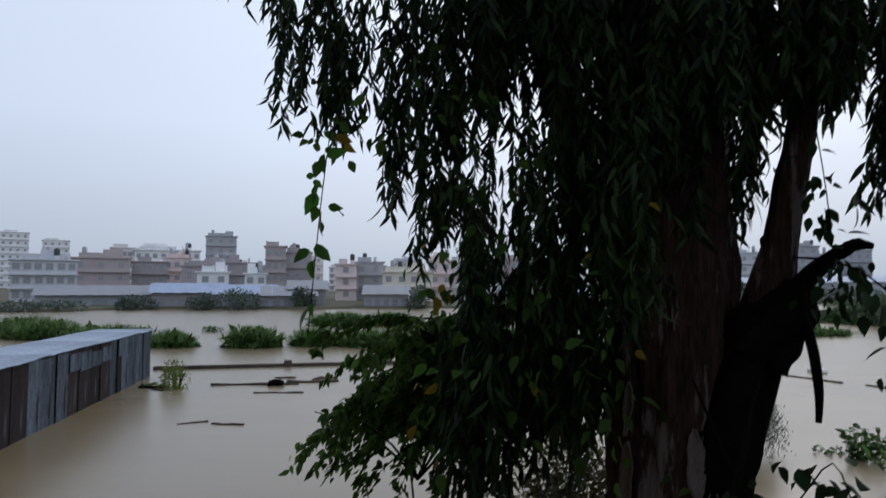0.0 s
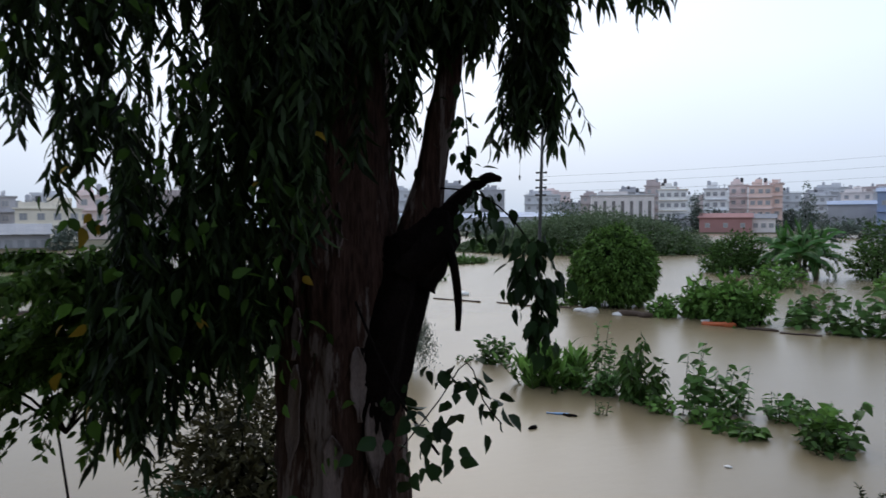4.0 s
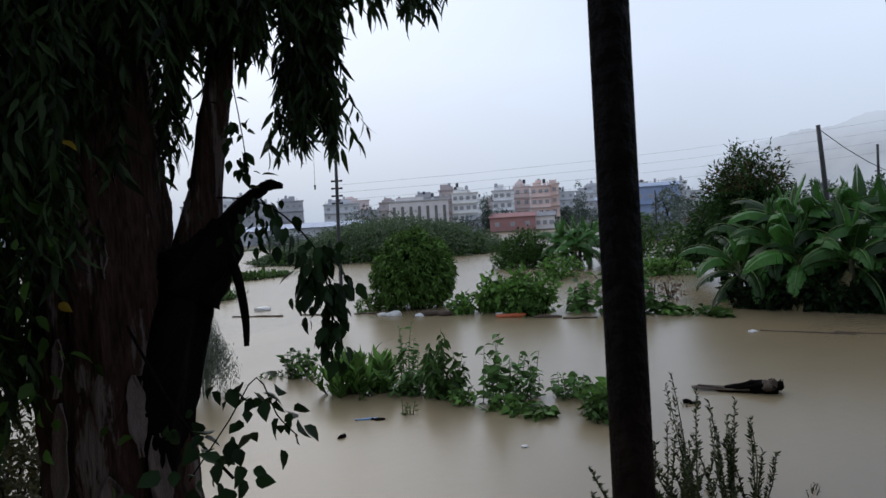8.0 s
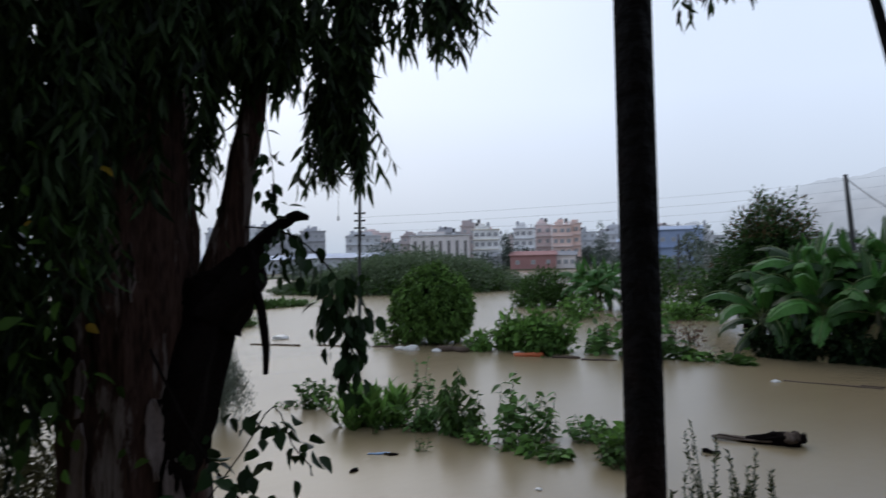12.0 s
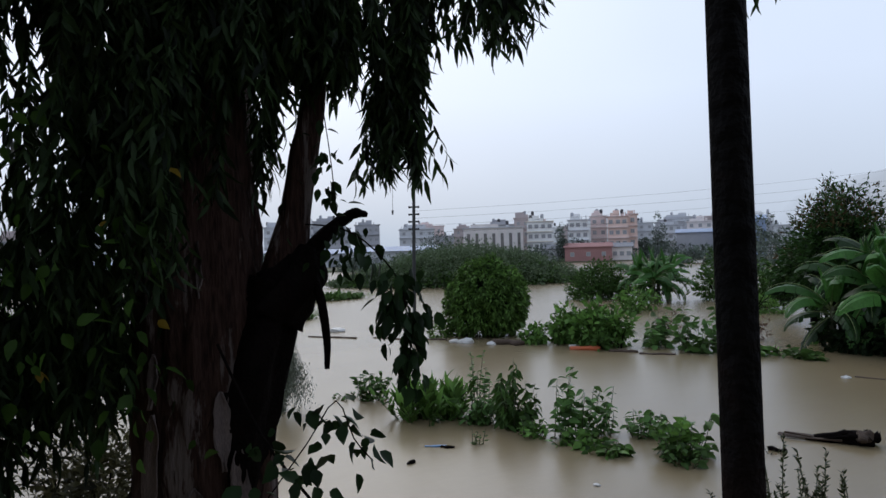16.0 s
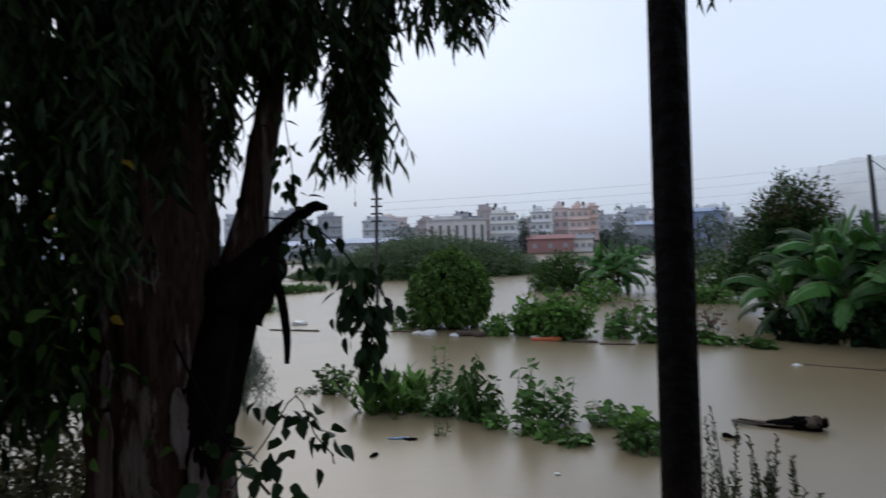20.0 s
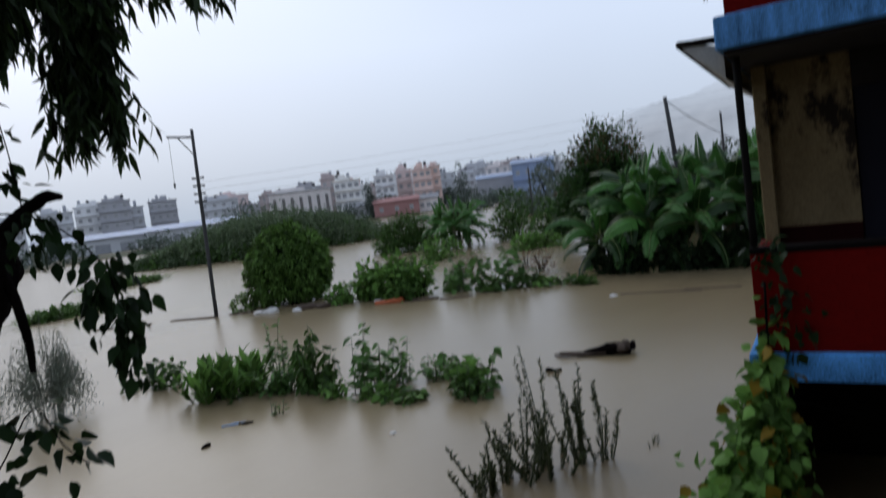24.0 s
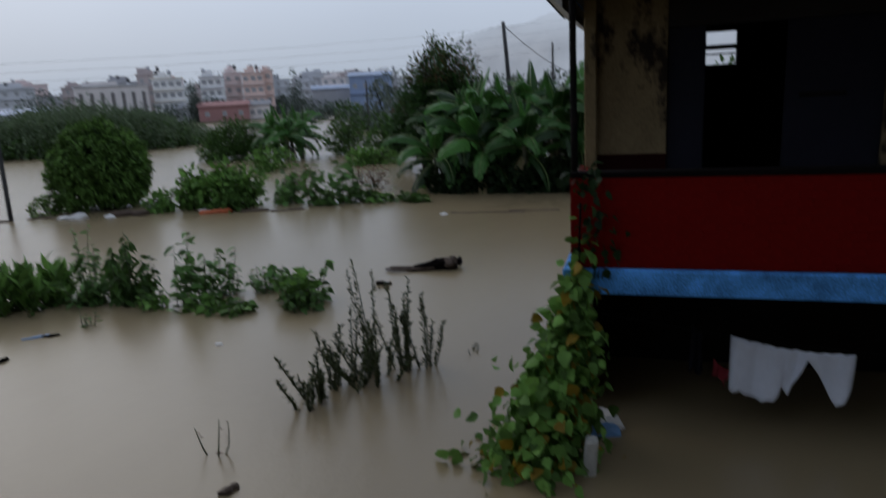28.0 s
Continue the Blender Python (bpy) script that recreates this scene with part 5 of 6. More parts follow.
for x, y, s, lab in [(18.2, 21.5, 0.36, "crumpled white plastic sack by the bank"), (18.0, 22.0, 0.22, "torn white plastic sack by the bank"), (18.55, 20.3, 0.22, "small white plastic bag by the bank"), (16.7, 29.6, 0.42, "white foam slab adrift"), (22.8, 11.3, 0.16, "white plastic scrap in weeds"), (20.4, 7.9, 0.12, "white plastic scrap adrift"), (8.84, 7.08, 0.06, "white scrap adrift"), (20.2, 17.4, 0.18, "white plastic scrap in weeds")]:
    crumpled_bag(x, y, s * 0.8, PLASTIC, lab)


def log_heap():
    ob = thing("tree_stump", (13.88, 5.62, 0), "uprooted stump with splintered boards adrift", "log", turn=-68)
    rng = random.Random(44)
    part("trunk", tube("trunk", [(-0.45, 0.0, -0.02), (-0.1, 0, 0.03), (0.2, 0.02, 0.07), (0.45, 0.0, 0.09), (0.66, 0.02, 0.06)], [0.05, 0.09, 0.12, 0.13, 0.08], BARK_DARK, 20, 0.7, 4, steps=6, ridge=0.5), ob)
    for k, (x, y, z, r) in enumerate([(0.24, 0.03, 0.15, 0.085), (0.5, -0.06, 0.14, 0.12), (0.64, 0.05, 0.12, 0.11)]):
        part("root_clod", tube("root_clod", [(x - r, y, z - 0.03), (x - r * 0.4, y, z), (x + r * 0.4, y + 0.02, z), (x + r, y, z - 0.05)], [r * 0.45, r * 0.9, r * 0.8, r * 0.3], BARK_DARK if k != 1 else WOOD, 16, 0.8, k + 9, steps=5, ridge=0.6), ob)
    for k, (x, y, ln, tn, tl) in enumerate([(-0.45, 0.08, 0.95, 3, 2), (-0.35, -0.08, 1.0, -3, -2), (-0.1, 0.14, 0.7, 8, -3), (-0.55, 0.0, 0.5, -5, 3)]):
        board = bevel_box("board", (ln, rng.uniform(0.07, 0.13), 0.028), WOOD, 0.006, (0, 0, 0), 0.02, rng)
        part("board", board, ob, "splintered board", pose(x, y, 0.035 + 0.016 * k, rng.uniform(-10, 10), tl, tn))
    for k in range(22):
        a = k * 0.62
        reach = rng.uniform(0.5, 1.2)
        x0 = rng.uniform(0.35, 0.68)
        part("root", tube("root", [(x0, 0.05 * math.cos(a), 0.12), (x0 + 0.06, 0.12 * math.cos(a), 0.15 + 0.05 * math.sin(a)), (x0 + rng.uniform(-0.08, 0.2), 0.2 * math.cos(a) * reach, 0.14 + 0.14 * abs(math.sin(a)) * reach)], [0.02, 0.011, 0.003], BARK_DARK, 5, 0.4, k, steps=3), ob)


log_heap()


# ---- power line ----
def steel_pole(name, x, y, h, label, arm=False, insul=True, r=0.085, lean=(0, 0), arm_turn=127.0):
    ob = thing(name, (x, y, 0), said(label, "beyond the water"), "utility pole")
    top = (lean[0], lean[1], h)
    c, s = math.cos(radians(arm_turn)), math.sin(radians(arm_turn))

    def at(out, z):
        """A point at a reach along the arm, at a height, carried along by the lean."""
        return (c * out + lean[0] * z / h, s * out + lean[1] * z / h, z)

    part("shaft", tube("shaft", [(0, 0, -1.0), (top[0] * 0.5, top[1] * 0.5, h * 0.5), top], [r, r * 0.9, r * 0.72], POLE, 10, steps=2), ob)
    if arm:
        part("cross_arm", tube("cross_arm", [at(0, h - 0.32), at(0.55, h - 0.27), at(1.05, h - 0.2)], [0.045] * 3, POLE, 6, steps=1), ob)
        part("brace", tube("brace", [at(0, h - 1.1), at(0.6, h - 0.3)], [0.025, 0.025], POLE, 6, steps=1), ob)
        part("drop_wire", tube("drop_wire", [at(0.98, h - 0.25), at(0.98, h - 2.1)], [0.008, 0.008], RUBBER, 5, steps=1), ob)
        part("fuse", tube("fuse", [at(0.98, h - 2.1), at(0.98, h - 2.3)], [0.05, 0.03], POLE, 8, steps=1), ob)
    if insul:
        for k in range(4):
            for sg in (-1, 1):
                z = h - 2.0 - 0.32 * k
                part("insulator", tube("insulator", [at(sg * 0.05, z), at(sg * 0.24, z)], [0.03, 0.05], POLE, 7, steps=1), ob)
    return ob


steel_pole("utility_pole", 17.42, 24.1, 7.78, "dark steel utility pole with single arm in flood", arm=True, lean=(0.14, -0.15))
steel_pole("utility_pole", 37.4, 10.4, 7.4, "leaning dark pole behind bananas", insul=False, r=0.14, lean=(-0.2, 0.5))
steel_pole("utility_pole", 59.3, 13.4, 7.6, "far thin utility pole", r=0.12)
steel_pole("utility_pole", 62.0, 33.0, 5.6, "far short pole", r=0.1, insul=False)
steel_pole("utility_pole", 66.0, 11.0, 6.6, "far thin utility pole", r=0.1)


def cable(name, a, b, sag, r, label, category="power line"):
    pts = [tuple(Vector(a).lerp(Vector(b), k / 8) - Vector((0, 0, sag * 4 * (k / 8) * (1 - k / 8)))) for k in range(9)]
    ob = new(name, tube(name, pts, [r] * 9, RUBBER, 5, steps=1))
    return tagged(ob, label, category, "power lines")


for k in range(4):
    z = 5.6 - 0.32 * k
    cable("power_line", (17.52, 24.0, z), (62.0, 3.0, 10.4 - 0.75 * k), 0.7, 0.004, "thin black overhead wire")
cable("power_line", (37.21, 10.88, 7.2), (60.0, 8.0, 4.5), 1.2, 0.02, "slack black wire from leaning pole")


# ---- the red and blue house ----
def brick_face(parent, x, y0, y1, z0, z1, mesh, course=0.078, length=0.235):
    k = 0
    rng = random.Random(int(z0 * 100))
    z = z0 + 0.006
    while z + course - 0.012 < z1 + 0.01:
        y = y0 - (0.12 if k % 2 else 0.0)
        while y < y1 - 0.05:
            a, b = max(y, y0), min(y + length - 0.011, y1)
            if b - a > 0.05:
                o = part("brick", mesh, parent, m=pose(x + 0.0083 + rng.uniform(-0.0008, 0.0008), (a + b) / 2, z + (course - 0.011) / 2) @ Matrix.Diagonal((1, (b - a) / 0.224, 1, 1)))
            y += length
        z += course
        k += 1


def red_house():
    ob = thing("red_house", (7.5, 1.2, -1.2), "red and blue painted house, ground storey flooded", "house", turn=6.0)
    base = Matrix.Translation((-7.5, -1.2, 1.2))
    far_y, back = -7.0, 12.6

    def bp(name, lo, hi, material, label="", bevel=0.008):
        c = [(a + b) / 2 for a, b in zip(lo, hi)]
        s = [b - a for a, b in zip(lo, hi)]
        return part(name, bevel_box(name, s, material, bevel), ob, label, base @ pose(*c))

    bp("floor_slab", (7.5, far_y, 1.645), (back, 1.2, 1.905), BLUE, "sky-blue painted slab edge", 0.015)
    bp("roof_slab", (7.36, far_y, 4.705), (back, 1.22, 5.0), BLUE_UP, "sky-blue painted slab edge", 0.015)
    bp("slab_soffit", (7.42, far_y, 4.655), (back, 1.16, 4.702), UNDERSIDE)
    # sunshade ledge on the side of the upper storey
    v = [(7.75, 1.2, 4.79), (back, 1.2, 4.79), (back, 1.7, 4.91), (7.75, 1.58, 4.91), (7.75, 1.2, 4.49), (back, 1.2, 4.49), (back, 1.7, 4.86), (7.75, 1.58, 4.86)]
    part("sunshade", mesh_of("sunshade", [base @ Vector(q) for q in v], [(0, 1, 2, 3), (7, 6, 5, 4), (3, 2, 6, 7), (0, 3, 7, 4), (1, 5, 6, 2)], SOFFIT), ob, "pale sloping concrete sunshade")
    part("sunshade_lip", tube("sunshade_lip", [tuple(base @ Vector((7.74, 1.22, 4.86))), tuple(base @ Vector((7.745, 1.585, 4.885))), tuple(base @ Vector((back, 1.705, 4.885)))], [0.036, 0.036, 0.036], DARKWALL, 8, steps=1), ob, "mould-black edge")
    # parapets
    low = bp("parapet", (7.575, far_y, 1.907), (7.70, 1.12, 2.83), MORTAR, "red painted brick parapet")
    bp("parapet", (7.70, 0.99, 1.907), (8.75, 1.115, 2.83), RED, "red painted brick parapet")
    bp("coping", (7.56, far_y, 2.832), (7.76, 1.13, 2.89), COPING, "coping painted dark with the gap's shade")
    up = bp("parapet", (7.455, far_y, 5.002), (7.60, 1.13, 6.02), MORTAR, "red painted brick parapet")
    bp("parapet", (7.60, 1.0, 5.002), (back, 1.125, 6.02), RED, "red painted brick parapet")
    brick = bevel_box("brick", (0.02, 0.224, 0.067), RED, 0.005)
    for owner, x, z0, z1 in ((low, 7.575, 1.907, 2.83), (up, 7.455, 5.002, 6.02)):
        c = Vector(((7.575 + 7.70) / 2, (far_y + 1.12) / 2, (1.907 + 2.83) / 2)) if owner is low else Vector(((7.455 + 7.60) / 2, (far_y + 1.13) / 2, (5.002 + 6.02) / 2))
        brick_face(owner, x - c.x, -3.2 - c.y, (1.12 if owner is low else 1.13) - c.y, z0 - c.z, z1 - c.z, brick)
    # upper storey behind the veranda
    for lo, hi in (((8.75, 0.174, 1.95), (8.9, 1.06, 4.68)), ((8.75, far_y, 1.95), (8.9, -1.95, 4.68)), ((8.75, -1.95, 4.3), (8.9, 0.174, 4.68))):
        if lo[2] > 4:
            # the lintel takes the shade-dark underside colour
            bp("lintel", lo, hi, UNDERSIDE, "lintel over the doors, veranda shade in its colour")
        else:
            bp("wall", lo, hi, CREAM, "stained cream plaster wall")
    bp("wall_side", (8.9, 0.92, 1.95), (back, 1.06, 4.68), CREAM, "stained cream plaster wall")
    bp("skirting", (8.738, 0.174, 1.95), (8.75, 1.06, 2.95), DADO, "dark red painted dado")
    bp("pilaster", (8.60, 0.93, 1.95), (8.75, 1.06, 4.65), CREAM)
    # door leaves stand in veranda shade that is part of their colour
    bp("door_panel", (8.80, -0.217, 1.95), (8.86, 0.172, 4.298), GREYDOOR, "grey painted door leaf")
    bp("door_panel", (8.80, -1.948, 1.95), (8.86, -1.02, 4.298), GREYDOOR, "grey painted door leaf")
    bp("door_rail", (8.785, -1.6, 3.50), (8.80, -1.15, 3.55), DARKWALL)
    # room surfaces carry the indoor shade in their near-black colour
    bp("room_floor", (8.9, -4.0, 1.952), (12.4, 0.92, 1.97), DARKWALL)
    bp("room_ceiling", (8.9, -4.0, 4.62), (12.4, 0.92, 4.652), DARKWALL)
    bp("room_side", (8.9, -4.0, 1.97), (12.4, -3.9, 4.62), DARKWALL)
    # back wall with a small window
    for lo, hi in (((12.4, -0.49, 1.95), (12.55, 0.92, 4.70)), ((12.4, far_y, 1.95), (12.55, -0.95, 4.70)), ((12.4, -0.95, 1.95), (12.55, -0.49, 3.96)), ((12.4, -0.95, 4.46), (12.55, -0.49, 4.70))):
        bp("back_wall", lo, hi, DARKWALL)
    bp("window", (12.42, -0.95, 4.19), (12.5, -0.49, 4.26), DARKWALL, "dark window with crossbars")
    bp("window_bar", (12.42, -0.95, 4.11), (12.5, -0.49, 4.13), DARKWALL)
    # flooded ground storey
    bp("column", (7.6, 0.92, -1.2), (7.85, 1.15, 1.645), CREAM, "stained plaster column")
    bp("column", (7.6, -3.4, -1.2), (7.85, -3.15, 1.645), CREAM, "stained plaster column")
    # walls and ceiling here have the storey's shade in their colour
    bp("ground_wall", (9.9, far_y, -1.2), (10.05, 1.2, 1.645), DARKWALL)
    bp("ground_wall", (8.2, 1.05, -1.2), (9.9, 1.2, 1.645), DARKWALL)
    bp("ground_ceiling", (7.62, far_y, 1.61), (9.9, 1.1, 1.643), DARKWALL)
    bp("far_wall", (7.5, far_y - 0.15, -1.2), (back, far_y, 4.74), CREAM)
    bp("rear_wall", (12.45, far_y, -1.2), (12.6, 1.2, 1.645), CREAM)
    part("drain_pipe", tube("drain_pipe", [tuple(base @ Vector((7.62, 1.09, 4.76))), tuple(base @ Vector((7.62, 1.085, 3.8))), tuple(base @ Vector((7.62, 1.08, 2.9)))], [0.035, 0.035, 0.035], IRON, 10, steps=2), ob, "dark iron drain pipe")
    part("flag_rod", tube("flag_rod", [tuple(base @ Vector((7.5, 1.1, 5.6))), tuple(base @ Vector((7.5, 1.1, 7.6)))], [0.018, 0.018], IRON, 8, steps=1), ob, "thin iron rod")
    return ob


red_house()


def laundry(y0, y1, ztop, zbot, m, label, x=8.25, notch=0.0, seed=1, name="hanging_cloth"):
    rs = np.random.RandomState(seed)
    cols, rows = 26, 12
    v, f = [], []
    for i in range(cols + 1):
        u = i / cols
        low = zbot + notch * max(0.0, 1 - abs(u - 0.66) / 0.17) + notch * 0.35 * max(0.0, 1 - abs(u - 0.42) / 0.07) + notch * 0.5 * max(0.0, u - 0.88) / 0.12 + 0.05 * math.sin(u * 9 + seed) + 0.035 * noise.noise(Vector((u * 14, seed, 0)))
        for j in range(rows + 1):
            w = j / rows
            top = ztop - 0.10 * u - 0.05 * math.sin(u * math.pi)
            v.append((x + 0.035 * math.sin(u * 22 + w * 2 + seed) * (0.3 + w) + 0.02 * math.sin(u * 57 + seed), y0 + (y1 - y0) * u + 0.03 * w * math.sin(u * 13), top + (low - top) * w))
    for i in range(cols):
        for j in range(rows):
            a = i * (rows + 1) + j
            f.append((a, a + rows + 1, a + rows + 2, a + 1))
    me_ = mesh_of(name, v, f, m, smooth=True)
    ob = new(name, me_)
    tagged(ob, label, "laundry")
    s = ob.modifiers.new("thickness", "SOLIDIFY")
    s.thickness = 0.006


laundry(-0.44, -1.60, 1.06, 0.40, CLOTH, "white cotton cloth drying on a line", notch=0.42, seed=2)
laundry(-0.02, -0.14, 0.95, 0.35, GREYDOOR, "grey cloth hanging in flooded room", x=8.9, seed=5)
laundry(-0.28, -0.5, 0.6, 0.35, REDCLOTH, "red cloth hanging in flooded room", x=8.7, seed=7)
cable("clothes_line", (8.25, 1.05, 1.22), (8.25, -3.2, 1.0), 0.1, 0.005, "thin clothes line under the slab", "line")


def corner_stone():
    """A pale broken block standing on end in the water."""
    ob = thing("corner_stone", (6.88, 0.82, 0), "pale weathered stone block standing beside the creeper", "stone", turn=12.0)
    me = bevel_box("block", (0.14, 0.14, 0.7), SOFFIT, 0.025, (0, 0, 0.06))
    for v in me.vertices:
        v.co += Vector((0.025 * noise.noise(v.co * 7), 0.025 * noise.noise(v.co * 7 + Vector((3, 1, 2))), 0.03 * noise.noise(v.co * 5)))
    part("block", me, ob, m=pose(0, 0, 0, 4, -7, 0))


corner_stone()
crumpled_bag(7.95, 0.88, 0.2, PLASTIC, "crumpled white plastic litter floating at the corner")
crumpled_bag(7.75, 0.80, 0.13, BLUEPLASTIC, "crumpled blue plastic litter floating at the corner")


def creeper(name, label, clusters, m, leaf, seed, slim=0.8, accent=None, accent_share=0.0, stems=(), hang=0.75):
    """Broad leaves about a line of clusters (x, y, z, spread, count)."""
    rs = np.random.RandomState(seed)
    ob = thing(name, clusters[0][:3], label, "climber")
    o = np.array(clusters[0][:3])
    P, A = [], []
    for x, y, z, s, n in clusters:
        q = rs.normal(0, 1, (n, 3)) * np.array(s if isinstance(s, tuple) else (s, s, s))
        P.append(q + np.array([x, y, z]) - o)
        A.append(q / (np.linalg.norm(q, axis=1, keepdims=True) + 1e-6) * 0.5 + rs.normal(0, 0.4, (n, 3)) + np.array([0, 0, -hang]))
    P, A = np.concatenate(P), np.concatenate(A)
    L = leaf * rs.uniform(0.55, 1.25, len(P))
    pick = rs.uniform(0, 1, len(P)) < accent_share
    part("foliage", leaves_mesh("foliage", P[~pick], A[~pick], L[~pick], L[~pick] * slim, m, rs, tilt=0.7, fine=True), ob, kind="stuff")
    if accent and pick.any():
        part("yellow_leaves", leaves_mesh("yellow_leaves", P[pick], A[pick], L[pick], L[pick] * slim, accent, rs, tilt=0.7, fine=True), ob, "yellowing leaves", kind="stuff")
    for pts, r in stems:
        part("stem", tube("stem", [tuple(Vector(p) - Vector(o)) for p in pts], [r] * len(pts), BARK_DARK, 6, steps=3), ob)
    return ob


creeper("corner_creeper", "green creeper with yellowing leaves climbing the corner", [
    (7.42, 1.02, 2.05, (0.04, 0.06, 0.16), 22), (7.40, 1.04, 1.72, (0.05, 0.08, 0.14), 80), (7.36, 1.08, 1.35, (0.08, 0.11, 0.16), 230), (7.30, 1.12, 1.0, (0.12, 0.15, 0.18), 380),
    (7.2, 1.24, 0.65, (0.16, 0.17, 0.2), 460), (7.08, 1.3, 0.3, (0.22, 0.22, 0.2), 560), (6.95, 1.38, 0.05, (0.3, 0.3, 0.12), 420)], SHRUB, 0.15, 600, 0.85, VINE_YELLOW, 0.09,
    [([(7.1, 1.2, -0.3), (7.3, 1.15, 0.8), (7.46, 1.05, 1.6), (7.46, 1.0, 2.6)], 0.012)])
creeper("wall_creeper", "thin creeper trailing over red parapet", [(7.42, 0.98, 2.85, (0.04, 0.10, 0.10), 30), (7.50, 0.9, 2.5, (0.02, 0.08, 0.2), 22), (7.50, 0.8, 2.2, (0.02, 0.1, 0.2), 22)], VINE, 0.11, 601, 0.8)
creeper("roof_creeper", "sparse leaves sprouting beside upper parapet", [(7.42, 1.22, 5.7, (0.05, 0.05, 0.12), 14), (7.42, 1.2, 5.45, (0.05, 0.05, 0.12), 12), (7.4, 0.9, 6.08, (0.05, 0.2, 0.05), 16), (7.45, -0.95, 5.15, (0.02, 0.08, 0.04), 12)], VINE, 0.14, 602, 0.5)


# ---- gum tree by the veranda ----
def gum_tree():
    ob = thing("gum_tree", (2.16, 5.3, -0.3), "large gum tree with drooping leaves and peeling bark", "tree")
    o = Vector((2.16, 5.3, -0.3))

    def limb(name, pts, radii, m, sides=14, rough=0.25, seed=1, label="", steps=6, ridge=0.12):
        return part(name, tube(name, [tuple(Vector(p) - o) for p in pts], radii, m, sides, rough, seed, steps=steps, ridge=ridge), ob, label)

    limb("trunk", [(2.14, 5.28, -0.5), (2.14, 5.28, 1.0), (2.14, 5.28, 2.6), (2.12, 5.28, 3.8), (2.10, 5.30, 5.0), (2.02, 5.34, 6.5), (1.9, 5.4, 8.5), (1.8, 5.4, 10.5)], [0.62, 0.54, 0.46, 0.43, 0.42, 0.33, 0.2, 0.08], BARK, 64, 0.14, 3, "", 18, 0.14)
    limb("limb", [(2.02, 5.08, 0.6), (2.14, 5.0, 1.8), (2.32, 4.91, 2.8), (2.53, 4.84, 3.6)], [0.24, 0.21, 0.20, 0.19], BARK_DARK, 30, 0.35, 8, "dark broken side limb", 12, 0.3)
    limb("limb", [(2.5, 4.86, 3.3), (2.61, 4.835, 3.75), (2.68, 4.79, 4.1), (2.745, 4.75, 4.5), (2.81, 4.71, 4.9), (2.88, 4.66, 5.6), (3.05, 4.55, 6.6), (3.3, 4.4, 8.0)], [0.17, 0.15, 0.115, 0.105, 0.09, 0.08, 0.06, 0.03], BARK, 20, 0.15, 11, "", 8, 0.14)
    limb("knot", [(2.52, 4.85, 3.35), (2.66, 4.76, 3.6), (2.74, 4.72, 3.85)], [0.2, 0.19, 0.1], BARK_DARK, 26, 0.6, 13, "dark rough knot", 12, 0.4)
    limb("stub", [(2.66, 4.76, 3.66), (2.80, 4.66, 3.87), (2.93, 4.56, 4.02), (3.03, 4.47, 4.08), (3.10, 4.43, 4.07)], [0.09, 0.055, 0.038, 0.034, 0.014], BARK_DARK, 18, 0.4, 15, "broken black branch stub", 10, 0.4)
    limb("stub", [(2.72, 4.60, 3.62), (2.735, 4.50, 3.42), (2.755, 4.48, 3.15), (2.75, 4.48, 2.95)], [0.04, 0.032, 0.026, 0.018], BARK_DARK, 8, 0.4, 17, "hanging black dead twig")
    limb("limb", [(1.95, 5.25, 3.2), (1.70, 5.32, 3.75), (1.53, 5.42, 4.44), (1.28, 5.55, 5.35), (0.9, 5.7, 6.6), (0.3, 5.9, 8.0)], [0.14, 0.12, 0.11, 0.10, 0.08, 0.03], BARK, 12, 0.2, 19)
    limb("limb", [(2.05, 5.32, 5.6), (1.2, 5.5, 6.6), (0.2, 5.7, 7.0), (-0.9, 5.9, 6.9)], [0.14, 0.10, 0.07, 0.02], BARK, 10, 0.2, 21)
    limb("limb", [(2.0, 5.34, 6.3), (2.9, 4.9, 7.2), (4.0, 4.4, 7.4), (5.6, 3.3, 7.2)], [0.14, 0.10, 0.07, 0.02], BARK, 10, 0.2, 23)
    limb("limb", [(2.0, 5.36, 6.8), (1.8, 6.4, 7.6), (1.4, 7.4, 8.0)], [0.12, 0.08, 0.02], BARK, 10, 0.2, 25)
    for k, (deg, z0, z1, half) in enumerate([(-97, 2.84, 2.30, 6.5), (-152, 3.12, 2.74, 5), (-153, 2.70, 1.9, 8), (-85, 2.42, 1.8, 8), (-131, 4.66, 4.33, 4.5), (-74, 3.4, 2.95, 4), (-118, 2.2, 1.6, 8), (-112, 3.9, 3.5, 3)]):
        v, f = [], []
        for q in range(13):
            u = q / 12
            zz = z0 + (z1 - z0) * u
            wid = half * (0.25 + 0.75 * math.sin(math.pi * min(1, u * 1.15)) ** 0.6) * (1 + 0.35 * noise.noise(Vector((k + 0.5, u * 5, 0.3))))
            for g in range(5):
                e = g / 2 - 1
                a = radians(deg + wid * e + 2.5 * noise.noise(Vector((k + 0.3, u * 5, e * 2))))
                rr = 0.43 + 0.05 * max(0.0, 3.8 - zz) + 0.03 * e * e + 0.04 * u ** 3 + 0.012 * noise.noise(Vector((k, u * 9, e * 3)))
                v.append((2.14 + rr * math.cos(a) - o.x, 5.28 + rr * math.sin(a) - o.y, zz - o.z))
        for q in range(12):
            for g in range(4):
                f.append((q * 5 + g, q * 5 + g + 1, q * 5 + g + 6, q * 5 + g + 5))
        strip = part("bark_strip", mesh_of("bark_strip", v, f, PALE_BARK, smooth=True), ob, "peeling strip of pale bark")
        sol = strip.modifiers.new("thickness", "SOLIDIFY")
        sol.thickness = 0.008

